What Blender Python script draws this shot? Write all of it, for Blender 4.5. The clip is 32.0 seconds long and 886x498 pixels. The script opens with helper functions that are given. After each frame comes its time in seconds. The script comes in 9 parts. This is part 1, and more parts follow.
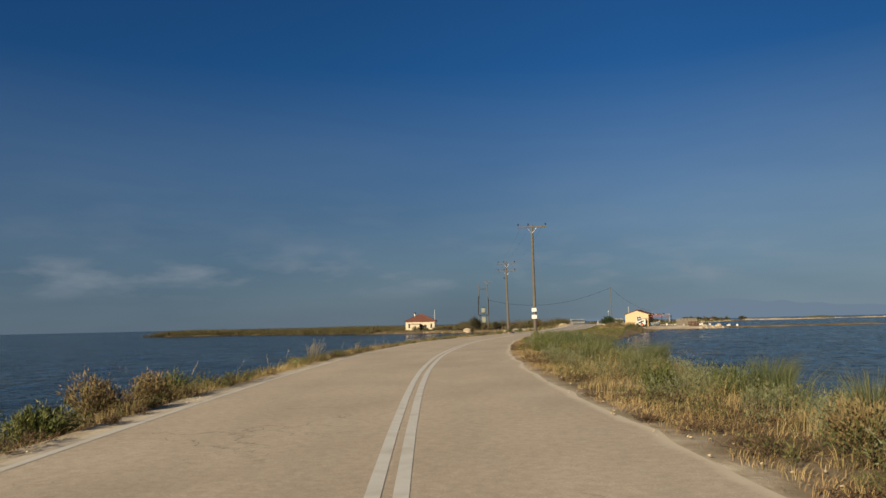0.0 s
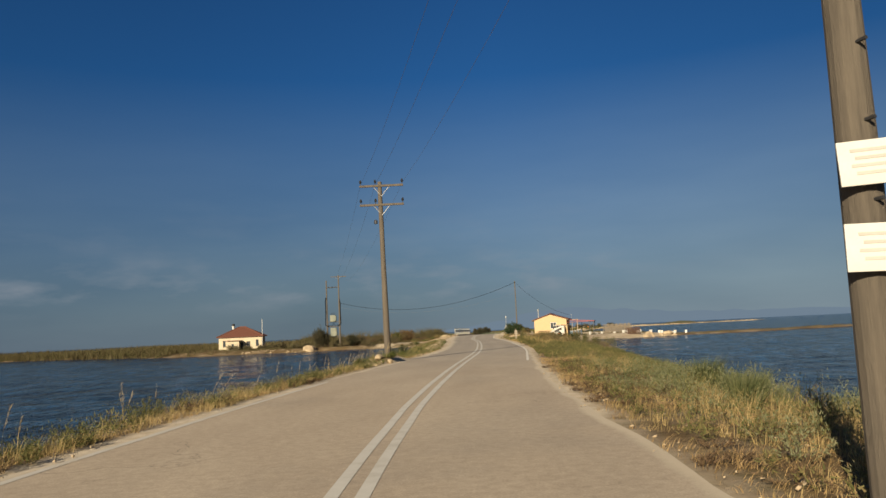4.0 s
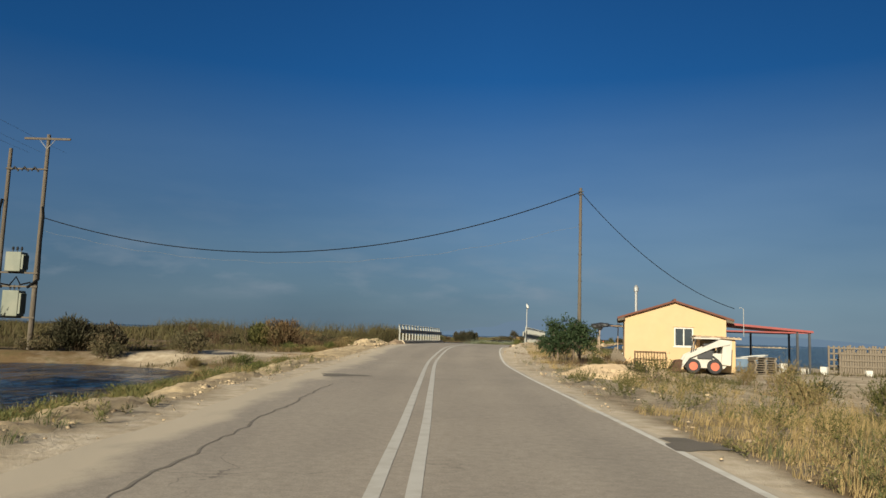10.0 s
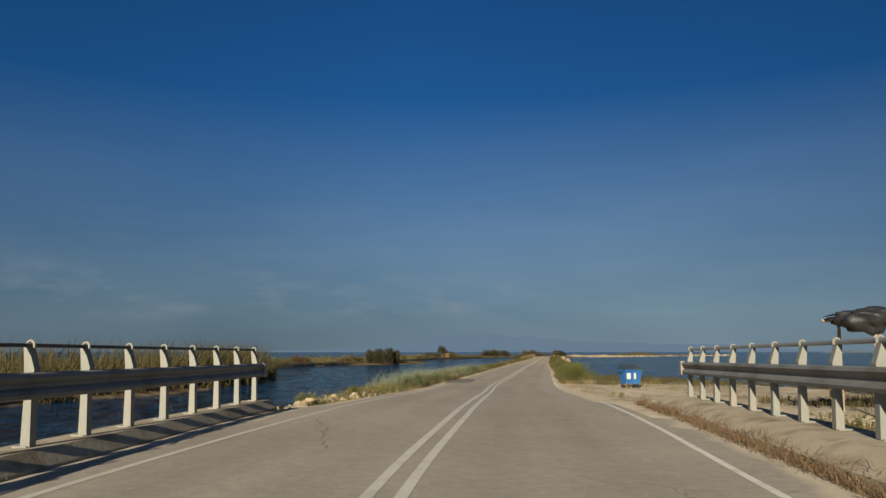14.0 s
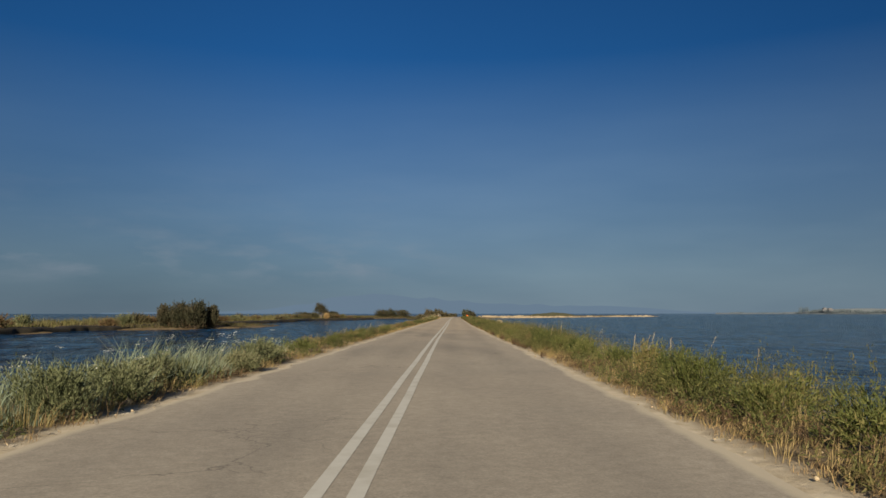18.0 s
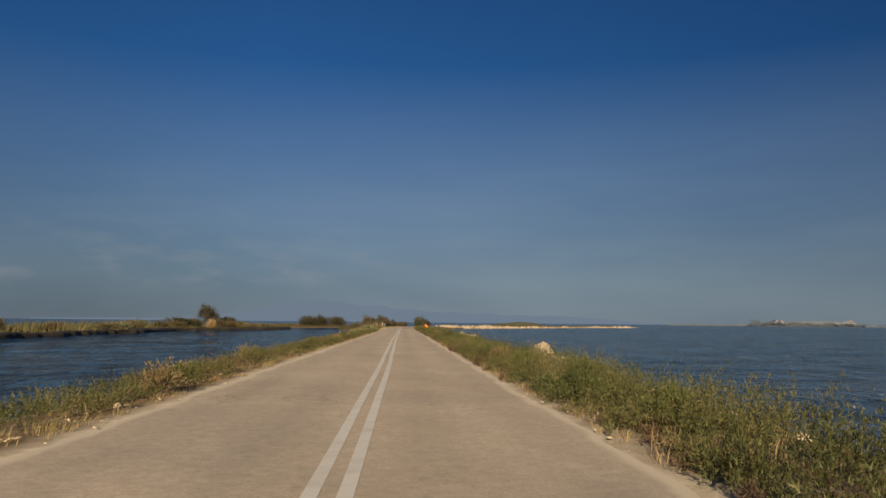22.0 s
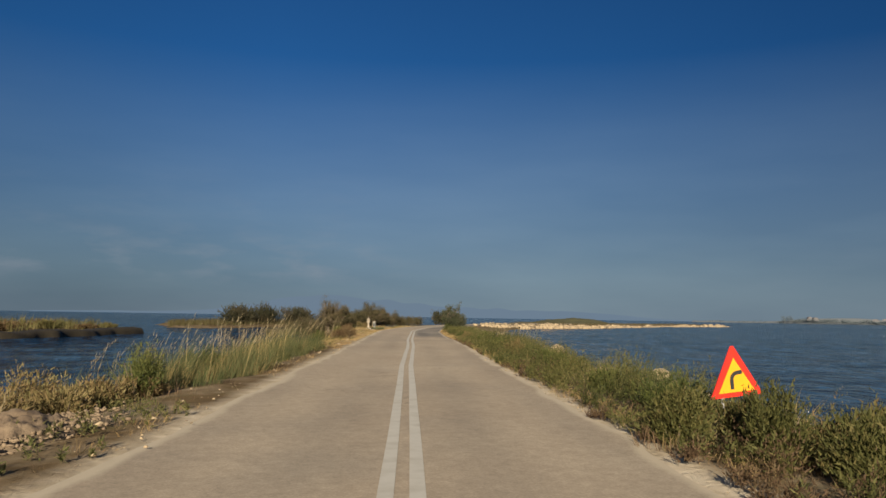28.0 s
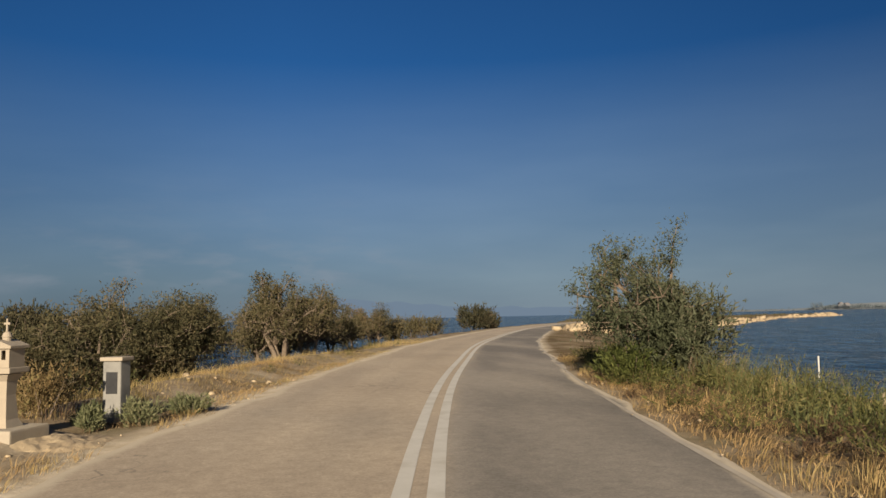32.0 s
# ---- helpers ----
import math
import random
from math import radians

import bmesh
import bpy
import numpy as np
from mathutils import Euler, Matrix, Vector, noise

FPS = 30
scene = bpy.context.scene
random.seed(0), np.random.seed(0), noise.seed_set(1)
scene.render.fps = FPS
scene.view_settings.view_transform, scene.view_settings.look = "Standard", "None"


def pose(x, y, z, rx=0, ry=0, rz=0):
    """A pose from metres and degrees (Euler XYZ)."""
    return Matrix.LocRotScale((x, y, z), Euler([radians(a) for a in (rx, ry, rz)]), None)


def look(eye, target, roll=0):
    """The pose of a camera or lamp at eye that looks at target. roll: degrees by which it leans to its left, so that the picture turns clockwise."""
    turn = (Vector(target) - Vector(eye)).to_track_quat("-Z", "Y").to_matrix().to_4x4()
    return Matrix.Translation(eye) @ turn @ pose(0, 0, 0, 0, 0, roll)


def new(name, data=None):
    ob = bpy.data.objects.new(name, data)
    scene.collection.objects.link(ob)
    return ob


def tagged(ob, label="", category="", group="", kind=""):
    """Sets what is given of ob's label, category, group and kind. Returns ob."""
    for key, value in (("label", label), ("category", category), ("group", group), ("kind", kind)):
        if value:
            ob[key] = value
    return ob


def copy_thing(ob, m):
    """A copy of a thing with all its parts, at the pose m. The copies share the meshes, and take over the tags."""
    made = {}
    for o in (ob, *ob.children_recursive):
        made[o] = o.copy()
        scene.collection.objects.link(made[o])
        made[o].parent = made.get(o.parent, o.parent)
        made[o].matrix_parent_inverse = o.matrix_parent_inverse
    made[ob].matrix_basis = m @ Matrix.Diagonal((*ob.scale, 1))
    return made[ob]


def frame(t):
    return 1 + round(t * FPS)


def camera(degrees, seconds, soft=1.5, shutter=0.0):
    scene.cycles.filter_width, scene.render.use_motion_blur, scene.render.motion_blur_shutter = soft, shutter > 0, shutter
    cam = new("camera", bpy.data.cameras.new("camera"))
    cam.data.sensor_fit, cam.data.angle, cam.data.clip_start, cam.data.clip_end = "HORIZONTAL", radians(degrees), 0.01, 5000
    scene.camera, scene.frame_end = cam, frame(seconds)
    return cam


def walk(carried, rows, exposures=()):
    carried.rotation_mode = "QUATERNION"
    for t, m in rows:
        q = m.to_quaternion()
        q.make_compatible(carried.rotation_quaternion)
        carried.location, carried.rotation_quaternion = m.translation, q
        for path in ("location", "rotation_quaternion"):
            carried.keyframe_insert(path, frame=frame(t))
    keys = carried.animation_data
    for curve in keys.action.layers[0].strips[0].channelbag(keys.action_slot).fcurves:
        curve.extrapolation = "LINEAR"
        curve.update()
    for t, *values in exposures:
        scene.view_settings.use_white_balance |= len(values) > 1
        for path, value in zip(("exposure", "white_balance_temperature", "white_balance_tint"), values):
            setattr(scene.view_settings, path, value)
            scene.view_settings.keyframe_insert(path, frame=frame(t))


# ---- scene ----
cam = camera(61.45, 32.0)
PATH = [
    (0.0, (20.234, -129.634, 1.490), (17.488, -120.071, 2.493), -1.34),
    (0.5, (18.037, -121.967, 1.493), (15.334, -112.396, 2.531), -1.84),
    (1.0, (15.939, -114.239, 1.487), (13.327, -104.646, 2.557), -2.42),
    (1.5, (13.950, -106.389, 1.487), (11.545, -96.744, 2.576), -2.79),
    (2.0, (12.167, -98.402, 1.485), (10.067, -88.684, 2.556), -2.98),
    (2.5, (10.406, -90.265, 1.485), (8.490, -80.510, 2.564), -2.94),
    (3.0, (8.770, -82.038, 1.493), (7.262, -72.210, 2.566), -2.98),
    (3.5, (7.393, -73.904, 1.502), (6.213, -64.035, 2.607), -2.84),
    (4.0, (6.215, -65.766, 1.507), (5.396, -55.861, 2.612), -2.70),
    (4.5, (5.253, -57.609, 1.514), (4.772, -47.682, 2.615), -2.52),
    (5.0, (4.527, -49.419, 1.529), (4.301, -39.485, 2.649), -2.27),
    (5.5, (4.054, -41.181, 1.550), (3.942, -31.252, 2.742), -1.90),
    (6.0, (3.873, -32.873, 1.566), (3.781, -22.947, 2.780), -1.10),
    (6.5, (3.621, -24.729, 1.517), (3.538, -14.805, 2.748), -0.38),
    (7.0, (3.498, -16.607, 1.461), (3.431, -6.688, 2.730), 0.52),
    (7.5, (3.467, -8.400, 1.421), (3.460, 1.522, 2.672), 2.16),
    (8.0, (3.575, -0.298, 1.429), (3.534, 9.620, 2.704), 3.07),
    (8.5, (3.508, 7.719, 1.446), (3.384, 17.638, 2.713), 4.32),
    (9.0, (3.305, 15.684, 1.436), (2.886, 25.612, 2.555), 4.23),
    (9.5, (2.999, 23.628, 1.444), (2.458, 33.552, 2.545), 2.98),
    (10.0, (2.681, 31.528, 1.440), (1.991, 41.440, 2.575), 1.88),
    (10.5, (2.191, 39.465, 1.425), (1.474, 49.370, 2.595), 1.26),
    (11.0, (1.614, 47.365, 1.421), (0.919, 57.268, 2.620), 1.18),
    (11.5, (0.990, 55.423, 1.442), (0.324, 65.327, 2.648), 1.14),
    (12.0, (0.535, 63.769, 1.496), (-0.085, 73.679, 2.678), 1.39),
    (12.5, (0.229, 72.307, 1.596), (-0.342, 82.212, 2.850), 1.09),
    (13.0, (0.198, 81.096, 1.758), (-0.159, 91.003, 3.071), 0.59),
    (13.5, (0.338, 89.833, 1.902), (0.292, 99.744, 3.231), 0.44),
    (14.0, (0.697, 98.500, 1.997), (1.115, 108.398, 3.360), -0.02),
    (14.5, (1.495, 107.293, 2.034), (2.241, 117.179, 3.343), 0.08),
    (15.0, (2.310, 116.131, 1.962), (3.368, 126.002, 3.161), -0.01),
    (15.5, (3.309, 125.011, 1.801), (4.618, 134.870, 2.846), -0.22),
    (16.0, (4.529, 133.931, 1.571), (6.019, 143.778, 2.468), -0.40),
    (16.5, (5.961, 142.888, 1.343), (7.558, 152.727, 2.148), -0.39),
    (17.0, (7.611, 151.883, 1.193), (9.234, 161.717, 2.008), -0.05),
    (17.5, (9.312, 160.866, 1.126), (10.953, 170.694, 1.981), -0.01),
    (18.0, (11.057, 169.834, 1.130), (12.766, 179.649, 1.990), -0.01),
    (18.5, (12.793, 178.804, 1.157), (14.608, 188.599, 2.032), -0.25),
    (19.0, (14.471, 187.792, 1.170), (16.417, 197.561, 2.055), -0.36),
    (19.5, (16.186, 196.759, 1.133), (18.231, 206.510, 1.994), -0.65),
    (20.0, (17.909, 205.740, 1.113), (20.031, 215.474, 1.975), -0.57),
    (20.5, (19.606, 214.740, 1.100), (21.798, 224.457, 1.983), -0.24),
    (21.0, (21.242, 223.767, 1.096), (23.484, 233.469, 2.011), 0.26),
    (21.5, (22.775, 232.827, 1.119), (25.065, 242.515, 2.063), 0.67),
    (22.0, (24.304, 241.895, 1.120), (26.675, 251.561, 2.098), 0.57),
    (22.5, (25.856, 250.970, 1.119), (28.266, 260.619, 2.156), 0.39),
    (23.0, (27.437, 260.050, 1.132), (29.842, 269.694, 2.232), 0.25),
    (23.5, (29.040, 269.144, 1.173), (31.458, 278.781, 2.302), 0.27),
    (24.0, (30.678, 278.226, 1.167), (33.094, 287.862, 2.310), 0.07),
    (24.5, (32.386, 287.287, 1.141), (34.807, 296.925, 2.256), 0.37),
    (25.0, (34.129, 296.335, 1.118), (36.555, 305.974, 2.218), 0.86),
    (25.5, (35.874, 305.383, 1.125), (38.303, 315.021, 2.222), 1.14),
    (26.0, (37.641, 314.416, 1.142), (40.069, 324.057, 2.222), 1.27),
    (26.5, (39.400, 323.440, 1.162), (41.799, 333.092, 2.209), 1.27),
    (27.0, (41.127, 332.459, 1.181), (43.480, 342.127, 2.185), 1.19),
    (27.5, (42.794, 341.477, 1.192), (45.097, 351.161, 2.148), 1.05),
    (28.0, (44.375, 350.498, 1.175), (46.635, 360.197, 2.085), 0.91),
    (28.5, (45.990, 359.477, 1.153), (48.212, 369.186, 2.046), 0.86),
    (29.0, (47.690, 368.394, 1.172), (49.855, 378.117, 2.050), 0.89),
    (29.5, (49.420, 377.301, 1.184), (51.554, 387.032, 2.052), 0.79),
    (30.0, (51.165, 386.200, 1.151), (53.275, 395.938, 2.004), 0.52),
    (30.5, (52.904, 395.104, 1.106), (54.994, 404.845, 1.960), 0.16),
    (31.0, (54.661, 403.990, 1.083), (56.747, 413.731, 1.957), -0.21),
    (31.5, (56.443, 412.859, 1.055), (58.529, 422.600, 1.933), -0.63),
    (32.0, (58.226, 421.709, 1.038), (60.362, 431.436, 1.951), -1.25),
]
walk(cam, [(t, look(e, g, r)) for t, e, g, r in PATH], exposures=[(0.0, 0.88, 6300, 6), (1.0, 0.94, 6900, 10), (3.5, 0.95, 6600, 7), (6.0, 0.66, 6050, 5), (7.0, 0.66, 5950, 3), (8.0, 0.92, 5950, 3), (9.0, 0.88, 6000, 3), (10.0, 0.92, 6000, 3), (11.0, 0.66, 6000, 4), (11.5, 0.6, 6000, 4), (12.0, 0.46, 5950, 4), (13.0, 0.64, 6050, 4), (14.0, 0.78, 6050, 4), (17.0, 0.86, 6050, 4), (18.0, 0.8, 6100, 5), (19.0, 0.76, 6000, 4), (20.0, 0.9, 5850, 2), (21.0, 0.45, 6050, 4), (22.0, 0.8, 6600, 11), (23.0, 0.92, 6700, 12), (25.0, 0.82, 6850, 13), (28.0, 0.85, 6250, 7), (30.0, 0.84, 6050, 5), (31.0, 0.84, 6100, 5), (32.0, 0.95, 6400, 9)])

# ---- sky and sun ----
SUN_ELEVATION = 19.0
SUN_BEARING = 198.0          # degrees clockwise from +y: low behind the camera, to its left
world = bpy.data.worlds.new("sky")
scene.world = world
world.use_nodes = True
wn, wl = world.node_tree.nodes, world.node_tree.links
wn.clear()
w_out = wn.new("ShaderNodeOutputWorld")
w_bg = wn.new("ShaderNodeBackground")
w_sky = wn.new("ShaderNodeTexSky")
w_sky.sky_type = "NISHITA"
w_sky.sun_disc = False
w_sky.sun_elevation = radians(SUN_ELEVATION)
w_sky.sun_rotation = radians(SUN_BEARING)
w_sky.air_density, w_sky.dust_density, w_sky.ozone_density = 1.0, 0.6, 3.0
w_bg.inputs["Strength"].default_value = 0.05
# a row of small soft clouds low over the horizon, to the west of north only
w_co = wn.new("ShaderNodeTexCoord")
w_map = wn.new("ShaderNodeMapping")
w_map.inputs["Scale"].default_value = (10.0, 10.0, 36.0)
w_noise = wn.new("ShaderNodeTexNoise")
w_noise.inputs["Scale"].default_value = 1.0
w_noise.inputs["Detail"].default_value = 6.0
w_noise.inputs["Roughness"].default_value = 0.55
w_ramp = wn.new("ShaderNodeValToRGB")
w_ramp.color_ramp.elements[0].position, w_ramp.color_ramp.elements[1].position = 0.47, 0.76
w_sep = wn.new("ShaderNodeSeparateXYZ")
w_band = wn.new("ShaderNodeValToRGB")
for pos, val in ((0.0, 0.0), (0.035, 0.05), (0.052, 0.7), (0.068, 1.0), (0.085, 0.6), (0.11, 0.22), (0.16, 0.1), (0.2, 0.0)):
    el = w_band.color_ramp.elements.new(pos)
    el.color = (val, val, val, 1)
w_band.color_ramp.elements[-1].color = (0, 0, 0, 1)
w_mul = wn.new("ShaderNodeMath")
w_mul.operation = "MULTIPLY"
w_amt = wn.new("ShaderNodeMath")
w_amt.operation = "MULTIPLY"
w_amt.inputs[1].default_value = 0.62
w_mix = wn.new("ShaderNodeMixRGB")
w_mix.inputs["Color2"].default_value = (3.1, 3.3, 3.75, 1)
wl.new(w_co.outputs["Generated"], w_map.inputs["Vector"])
wl.new(w_map.outputs[0], w_noise.inputs["Vector"])
wl.new(w_noise.outputs[0], w_ramp.inputs[0])
wl.new(w_co.outputs["Generated"], w_sep.inputs[0])
wl.new(w_sep.outputs["Z"], w_band.inputs[0])
wl.new(w_ramp.outputs[0], w_mul.inputs[0])
wl.new(w_band.outputs[0], w_mul.inputs[1])
w_west = wn.new("ShaderNodeValToRGB")
w_west.color_ramp.elements[0].position, w_west.color_ramp.elements[0].color = 0.54, (1, 1, 1, 1)
w_west.color_ramp.elements[1].position, w_west.color_ramp.elements[1].color = 0.6, (0.12, 0.12, 0.12, 1)
w_where = wn.new("ShaderNodeMath")
w_where.operation = "MULTIPLY"
wl.new(w_mul.outputs[0], w_where.inputs[0])
wl.new(w_west.outputs[0], w_where.inputs[1])
wl.new(w_where.outputs[0], w_amt.inputs[0])
wl.new(w_amt.outputs[0], w_mix.inputs["Fac"])
# clear deep-blue air above a band of grey-blue haze
w_tint = wn.new("ShaderNodeMixRGB")
w_tint.blend_type = "MULTIPLY"
w_tint.inputs["Fac"].default_value = 1.0
w_tint.inputs["Color2"].default_value = (0.125, 0.32, 0.58, 1)
# paler glow on the sun's side of the sky
w_dot = wn.new("ShaderNodeVectorMath")
w_dot.operation = "DOT_PRODUCT"
w_dot.inputs[1].default_value = (math.sin(radians(SUN_BEARING)) * 0.94, math.cos(radians(SUN_BEARING)) * 0.94, 0.34)
w_glow = wn.new("ShaderNodeValToRGB")
w_glow.color_ramp.elements[0].position, w_glow.color_ramp.elements[0].color = 0.05, (0.13, 0.345, 0.575, 1)
w_glow.color_ramp.elements[1].position, w_glow.color_ramp.elements[1].color = 0.9, (0.50, 0.56, 0.60, 1)
wl.new(w_co.outputs["Generated"], w_dot.inputs[0])
wl.new(w_dot.outputs["Value"], w_glow.inputs[0])
wl.new(w_glow.outputs[0], w_tint.inputs["Color2"])
w_haze = wn.new("ShaderNodeMixRGB")
w_haze.inputs["Color2"].default_value = (1.76, 2.42, 2.95, 1)
w_low = wn.new("ShaderNodeValToRGB")
w_low.color_ramp.elements[0].color = (0.95, 0.95, 0.95, 1)
w_low.color_ramp.elements[1].position = 0.33
w_low.color_ramp.elements[1].color = (0, 0, 0, 1)
wl.new(w_sep.outputs["Z"], w_low.inputs[0])
wl.new(w_low.outputs[0], w_haze.inputs["Fac"])
# uneven murk low over the horizon
w_mmap = wn.new("ShaderNodeMapping")
w_mmap.inputs["Scale"].default_value = (2.2, 2.2, 11.0)
w_murk = wn.new("ShaderNodeTexNoise")
w_murk.inputs["Scale"].default_value, w_murk.inputs["Detail"].default_value = 1.0, 4.0
w_tone = wn.new("ShaderNodeValToRGB")
w_tone.color_ramp.elements[0].position, w_tone.color_ramp.elements[0].color = 0.32, (1.64, 2.13, 2.62, 1)
w_tone.color_ramp.elements[1].position, w_tone.color_ramp.elements[1].color = 0.66, (2.26, 2.8, 3.22, 1)
wl.new(w_co.outputs["Generated"], w_mmap.inputs["Vector"])
wl.new(w_mmap.outputs[0], w_murk.inputs["Vector"])
wl.new(w_murk.outputs[0], w_tone.inputs[0])
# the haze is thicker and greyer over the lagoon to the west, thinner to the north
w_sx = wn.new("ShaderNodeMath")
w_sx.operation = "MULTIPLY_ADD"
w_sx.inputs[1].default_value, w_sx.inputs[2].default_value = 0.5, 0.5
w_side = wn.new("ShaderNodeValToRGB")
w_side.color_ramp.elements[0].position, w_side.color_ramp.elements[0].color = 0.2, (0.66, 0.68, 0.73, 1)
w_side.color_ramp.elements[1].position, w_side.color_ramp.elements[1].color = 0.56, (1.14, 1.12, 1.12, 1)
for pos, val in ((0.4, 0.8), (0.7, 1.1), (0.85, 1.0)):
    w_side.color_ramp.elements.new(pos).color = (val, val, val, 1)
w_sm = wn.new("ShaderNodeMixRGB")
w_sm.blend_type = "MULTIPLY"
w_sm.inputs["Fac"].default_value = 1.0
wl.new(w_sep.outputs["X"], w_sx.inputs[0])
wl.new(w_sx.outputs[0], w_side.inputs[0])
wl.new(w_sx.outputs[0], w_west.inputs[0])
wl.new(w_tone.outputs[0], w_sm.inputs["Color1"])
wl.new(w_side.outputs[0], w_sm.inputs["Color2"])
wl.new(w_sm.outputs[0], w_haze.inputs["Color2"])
wl.new(w_sky.outputs[0], w_tint.inputs["Color1"])
# the clear sky is deepest at a right angle to the sun, over the sea to the east
w_deep = wn.new("ShaderNodeValToRGB")
w_deep.color_ramp.elements[0].position, w_deep.color_ramp.elements[0].color = 0.3, (1, 1, 1, 1)
w_deep.color_ramp.elements[1].position, w_deep.color_ramp.elements[1].color = 0.86, (0.66, 0.69, 0.72, 1)
for pos, val in ((0.5, 1.08), (0.58, 1.0), (0.7, 0.9)):
    w_deep.color_ramp.elements.new(pos).color = (val, val, val, 1)
w_east = wn.new("ShaderNodeMixRGB")
w_east.blend_type = "MULTIPLY"
w_east.inputs["Fac"].default_value = 1.0
wl.new(w_sx.outputs[0], w_deep.inputs[0])
wl.new(w_tint.outputs[0], w_east.inputs["Color1"])
wl.new(w_deep.outputs[0], w_east.inputs["Color2"])
wl.new(w_east.outputs[0], w_haze.inputs["Color1"])
wl.new(w_haze.outputs[0], w_mix.inputs["Color1"])
wl.new(w_mix.outputs[0], w_bg.inputs["Color"])
wl.new(w_bg.outputs[0], w_out.inputs["Surface"])

sun = new("sun", bpy.data.lights.new("sun", "SUN"))
sun.data.energy, sun.data.angle, sun.data.color = 5.0, radians(0.53), (1.0, 0.84, 0.64)
sun.matrix_basis = look((0, 0, 60), (
    math.cos(radians(SUN_ELEVATION)) * -math.sin(radians(SUN_BEARING)),
    math.cos(radians(SUN_ELEVATION)) * -math.cos(radians(SUN_BEARING)),
    60 - math.sin(radians(SUN_ELEVATION))))

# ---- helpers ----
SEA = -1.0
rng = np.random.default_rng(7)


def part(name, bm, material, parent=None, label=""):
    me = bpy.data.meshes.new(name)
    bmesh.ops.recalc_face_normals(bm, faces=bm.faces)
    bm.to_mesh(me)
    bm.free()
    me.materials.append(material)
    ob = new(name, me)
    if parent is not None:
        ob.parent = parent
    if label:
        ob["label"] = label
    return ob


def smooth(ob):
    for p in ob.data.polygons:
        p.use_smooth = True
    return ob


def empty(name, m, label, category, group="", kind=""):
    ob = new(name)
    ob.matrix_basis = m
    return tagged(ob, label, category, group, kind)


def box(bm, x0, x1, y0, y1, z0, z1, bevel=0.0, m=None):
    res = bmesh.ops.create_cube(bm, size=1)
    vs = res["verts"]
    bmesh.ops.scale(bm, vec=(x1 - x0, y1 - y0, z1 - z0), verts=vs)
    bmesh.ops.translate(bm, vec=((x0 + x1) / 2, (y0 + y1) / 2, (z0 + z1) / 2), verts=vs)
    if bevel:
        es = list({e for v in vs for e in v.link_edges})
        out = bmesh.ops.bevel(bm, geom=es, offset=bevel, segments=2, affect="EDGES", profile=0.6)
        vs = list({v for f in out["faces"] for v in f.verts} | {v for v in vs if v.is_valid})
    if m is not None:
        bmesh.ops.transform(bm, matrix=m, verts=vs)
    return vs


def tube(bm, pts, radii, n=8, caps=True):
    """A round bar along pts; radii one number or one for each point."""
    pts = [Vector(p) for p in pts]
    radii = [radii] * len(pts) if not isinstance(radii, (list, tuple)) else radii
    rings = []
    side = None
    for i, p in enumerate(pts):
        d = (pts[min(i + 1, len(pts) - 1)] - pts[max(i - 1, 0)]).normalized()
        if side is None:
            side = d.orthogonal().normalized()
        side = (side - d * side.dot(d)).normalized()
        up = d.cross(side)
        rad = float(radii[i])
        rings.append([bm.verts.new(p + rad * (math.cos(2 * math.pi * k / n) * side + math.sin(2 * math.pi * k / n) * up)) for k in range(n)])
    for a, b in zip(rings, rings[1:]):
        for k in range(n):
            bm.faces.new((a[k], a[(k + 1) % n], b[(k + 1) % n], b[k]))
    if caps:
        bm.faces.new(rings[0][::-1])
        bm.faces.new(rings[-1])
    return rings


def prism(bm, outline, y0, y1):
    """An outline of (x, z) pushed from y0 to y1."""
    a = [bm.verts.new((x, y0, z)) for x, z in outline]
    b = [bm.verts.new((x, y1, z)) for x, z in outline]
    n = len(a)
    bm.faces.new(a)
    bm.faces.new(b[::-1])
    for i in range(n):
        bm.faces.new((a[i], b[i], b[(i + 1) % n], a[(i + 1) % n]))


def lathe(bm, prof, n=16, at=(0, 0, 0)):
    rings = [[bm.verts.new((at[0] + r * math.cos(2 * math.pi * k / n), at[1] + r * math.sin(2 * math.pi * k / n), at[2] + z)) for k in range(n)] for r, z in prof]
    for a, b in zip(rings, rings[1:]):
        for k in range(n):
            bm.faces.new((a[k], a[(k + 1) % n], b[(k + 1) % n], b[k]))
    bm.faces.new(rings[0][::-1])
    bm.faces.new(rings[-1])


def raw_mesh(name, verts, quads, tris, material, kind="stuff", label="", category="", attr=None, shade=False):
    """A mesh from arrays; quads or tris may be None."""
    me = bpy.data.meshes.new(name)
    nv = len(verts)
    nq = 0 if quads is None else len(quads)
    nt = 0 if tris is None else len(tris)
    me.vertices.add(nv)
    me.vertices.foreach_set("co", np.asarray(verts, np.float32).ravel())
    loops = np.concatenate([np.asarray(a, np.int32).ravel() for a in (quads, tris) if a is not None])
    starts = np.concatenate([np.arange(nq) * 4, nq * 4 + np.arange(nt) * 3]).astype(np.int32)
    me.loops.add(len(loops))
    me.polygons.add(nq + nt)
    me.loops.foreach_set("vertex_index", loops)
    me.polygons.foreach_set("loop_start", starts)
    if shade:
        me.polygons.foreach_set("use_smooth", np.ones(nq + nt, bool))
    if attr is not None:
        for key, val in attr.items():
            me.attributes.new(key, "FLOAT", "POINT").data.foreach_set("value", np.asarray(val, np.float32))
    me.update(calc_edges=True)
    me.validate()
    me.materials.append(material)
    ob = new(name, me)
    return tagged(ob, label, category, "", kind)


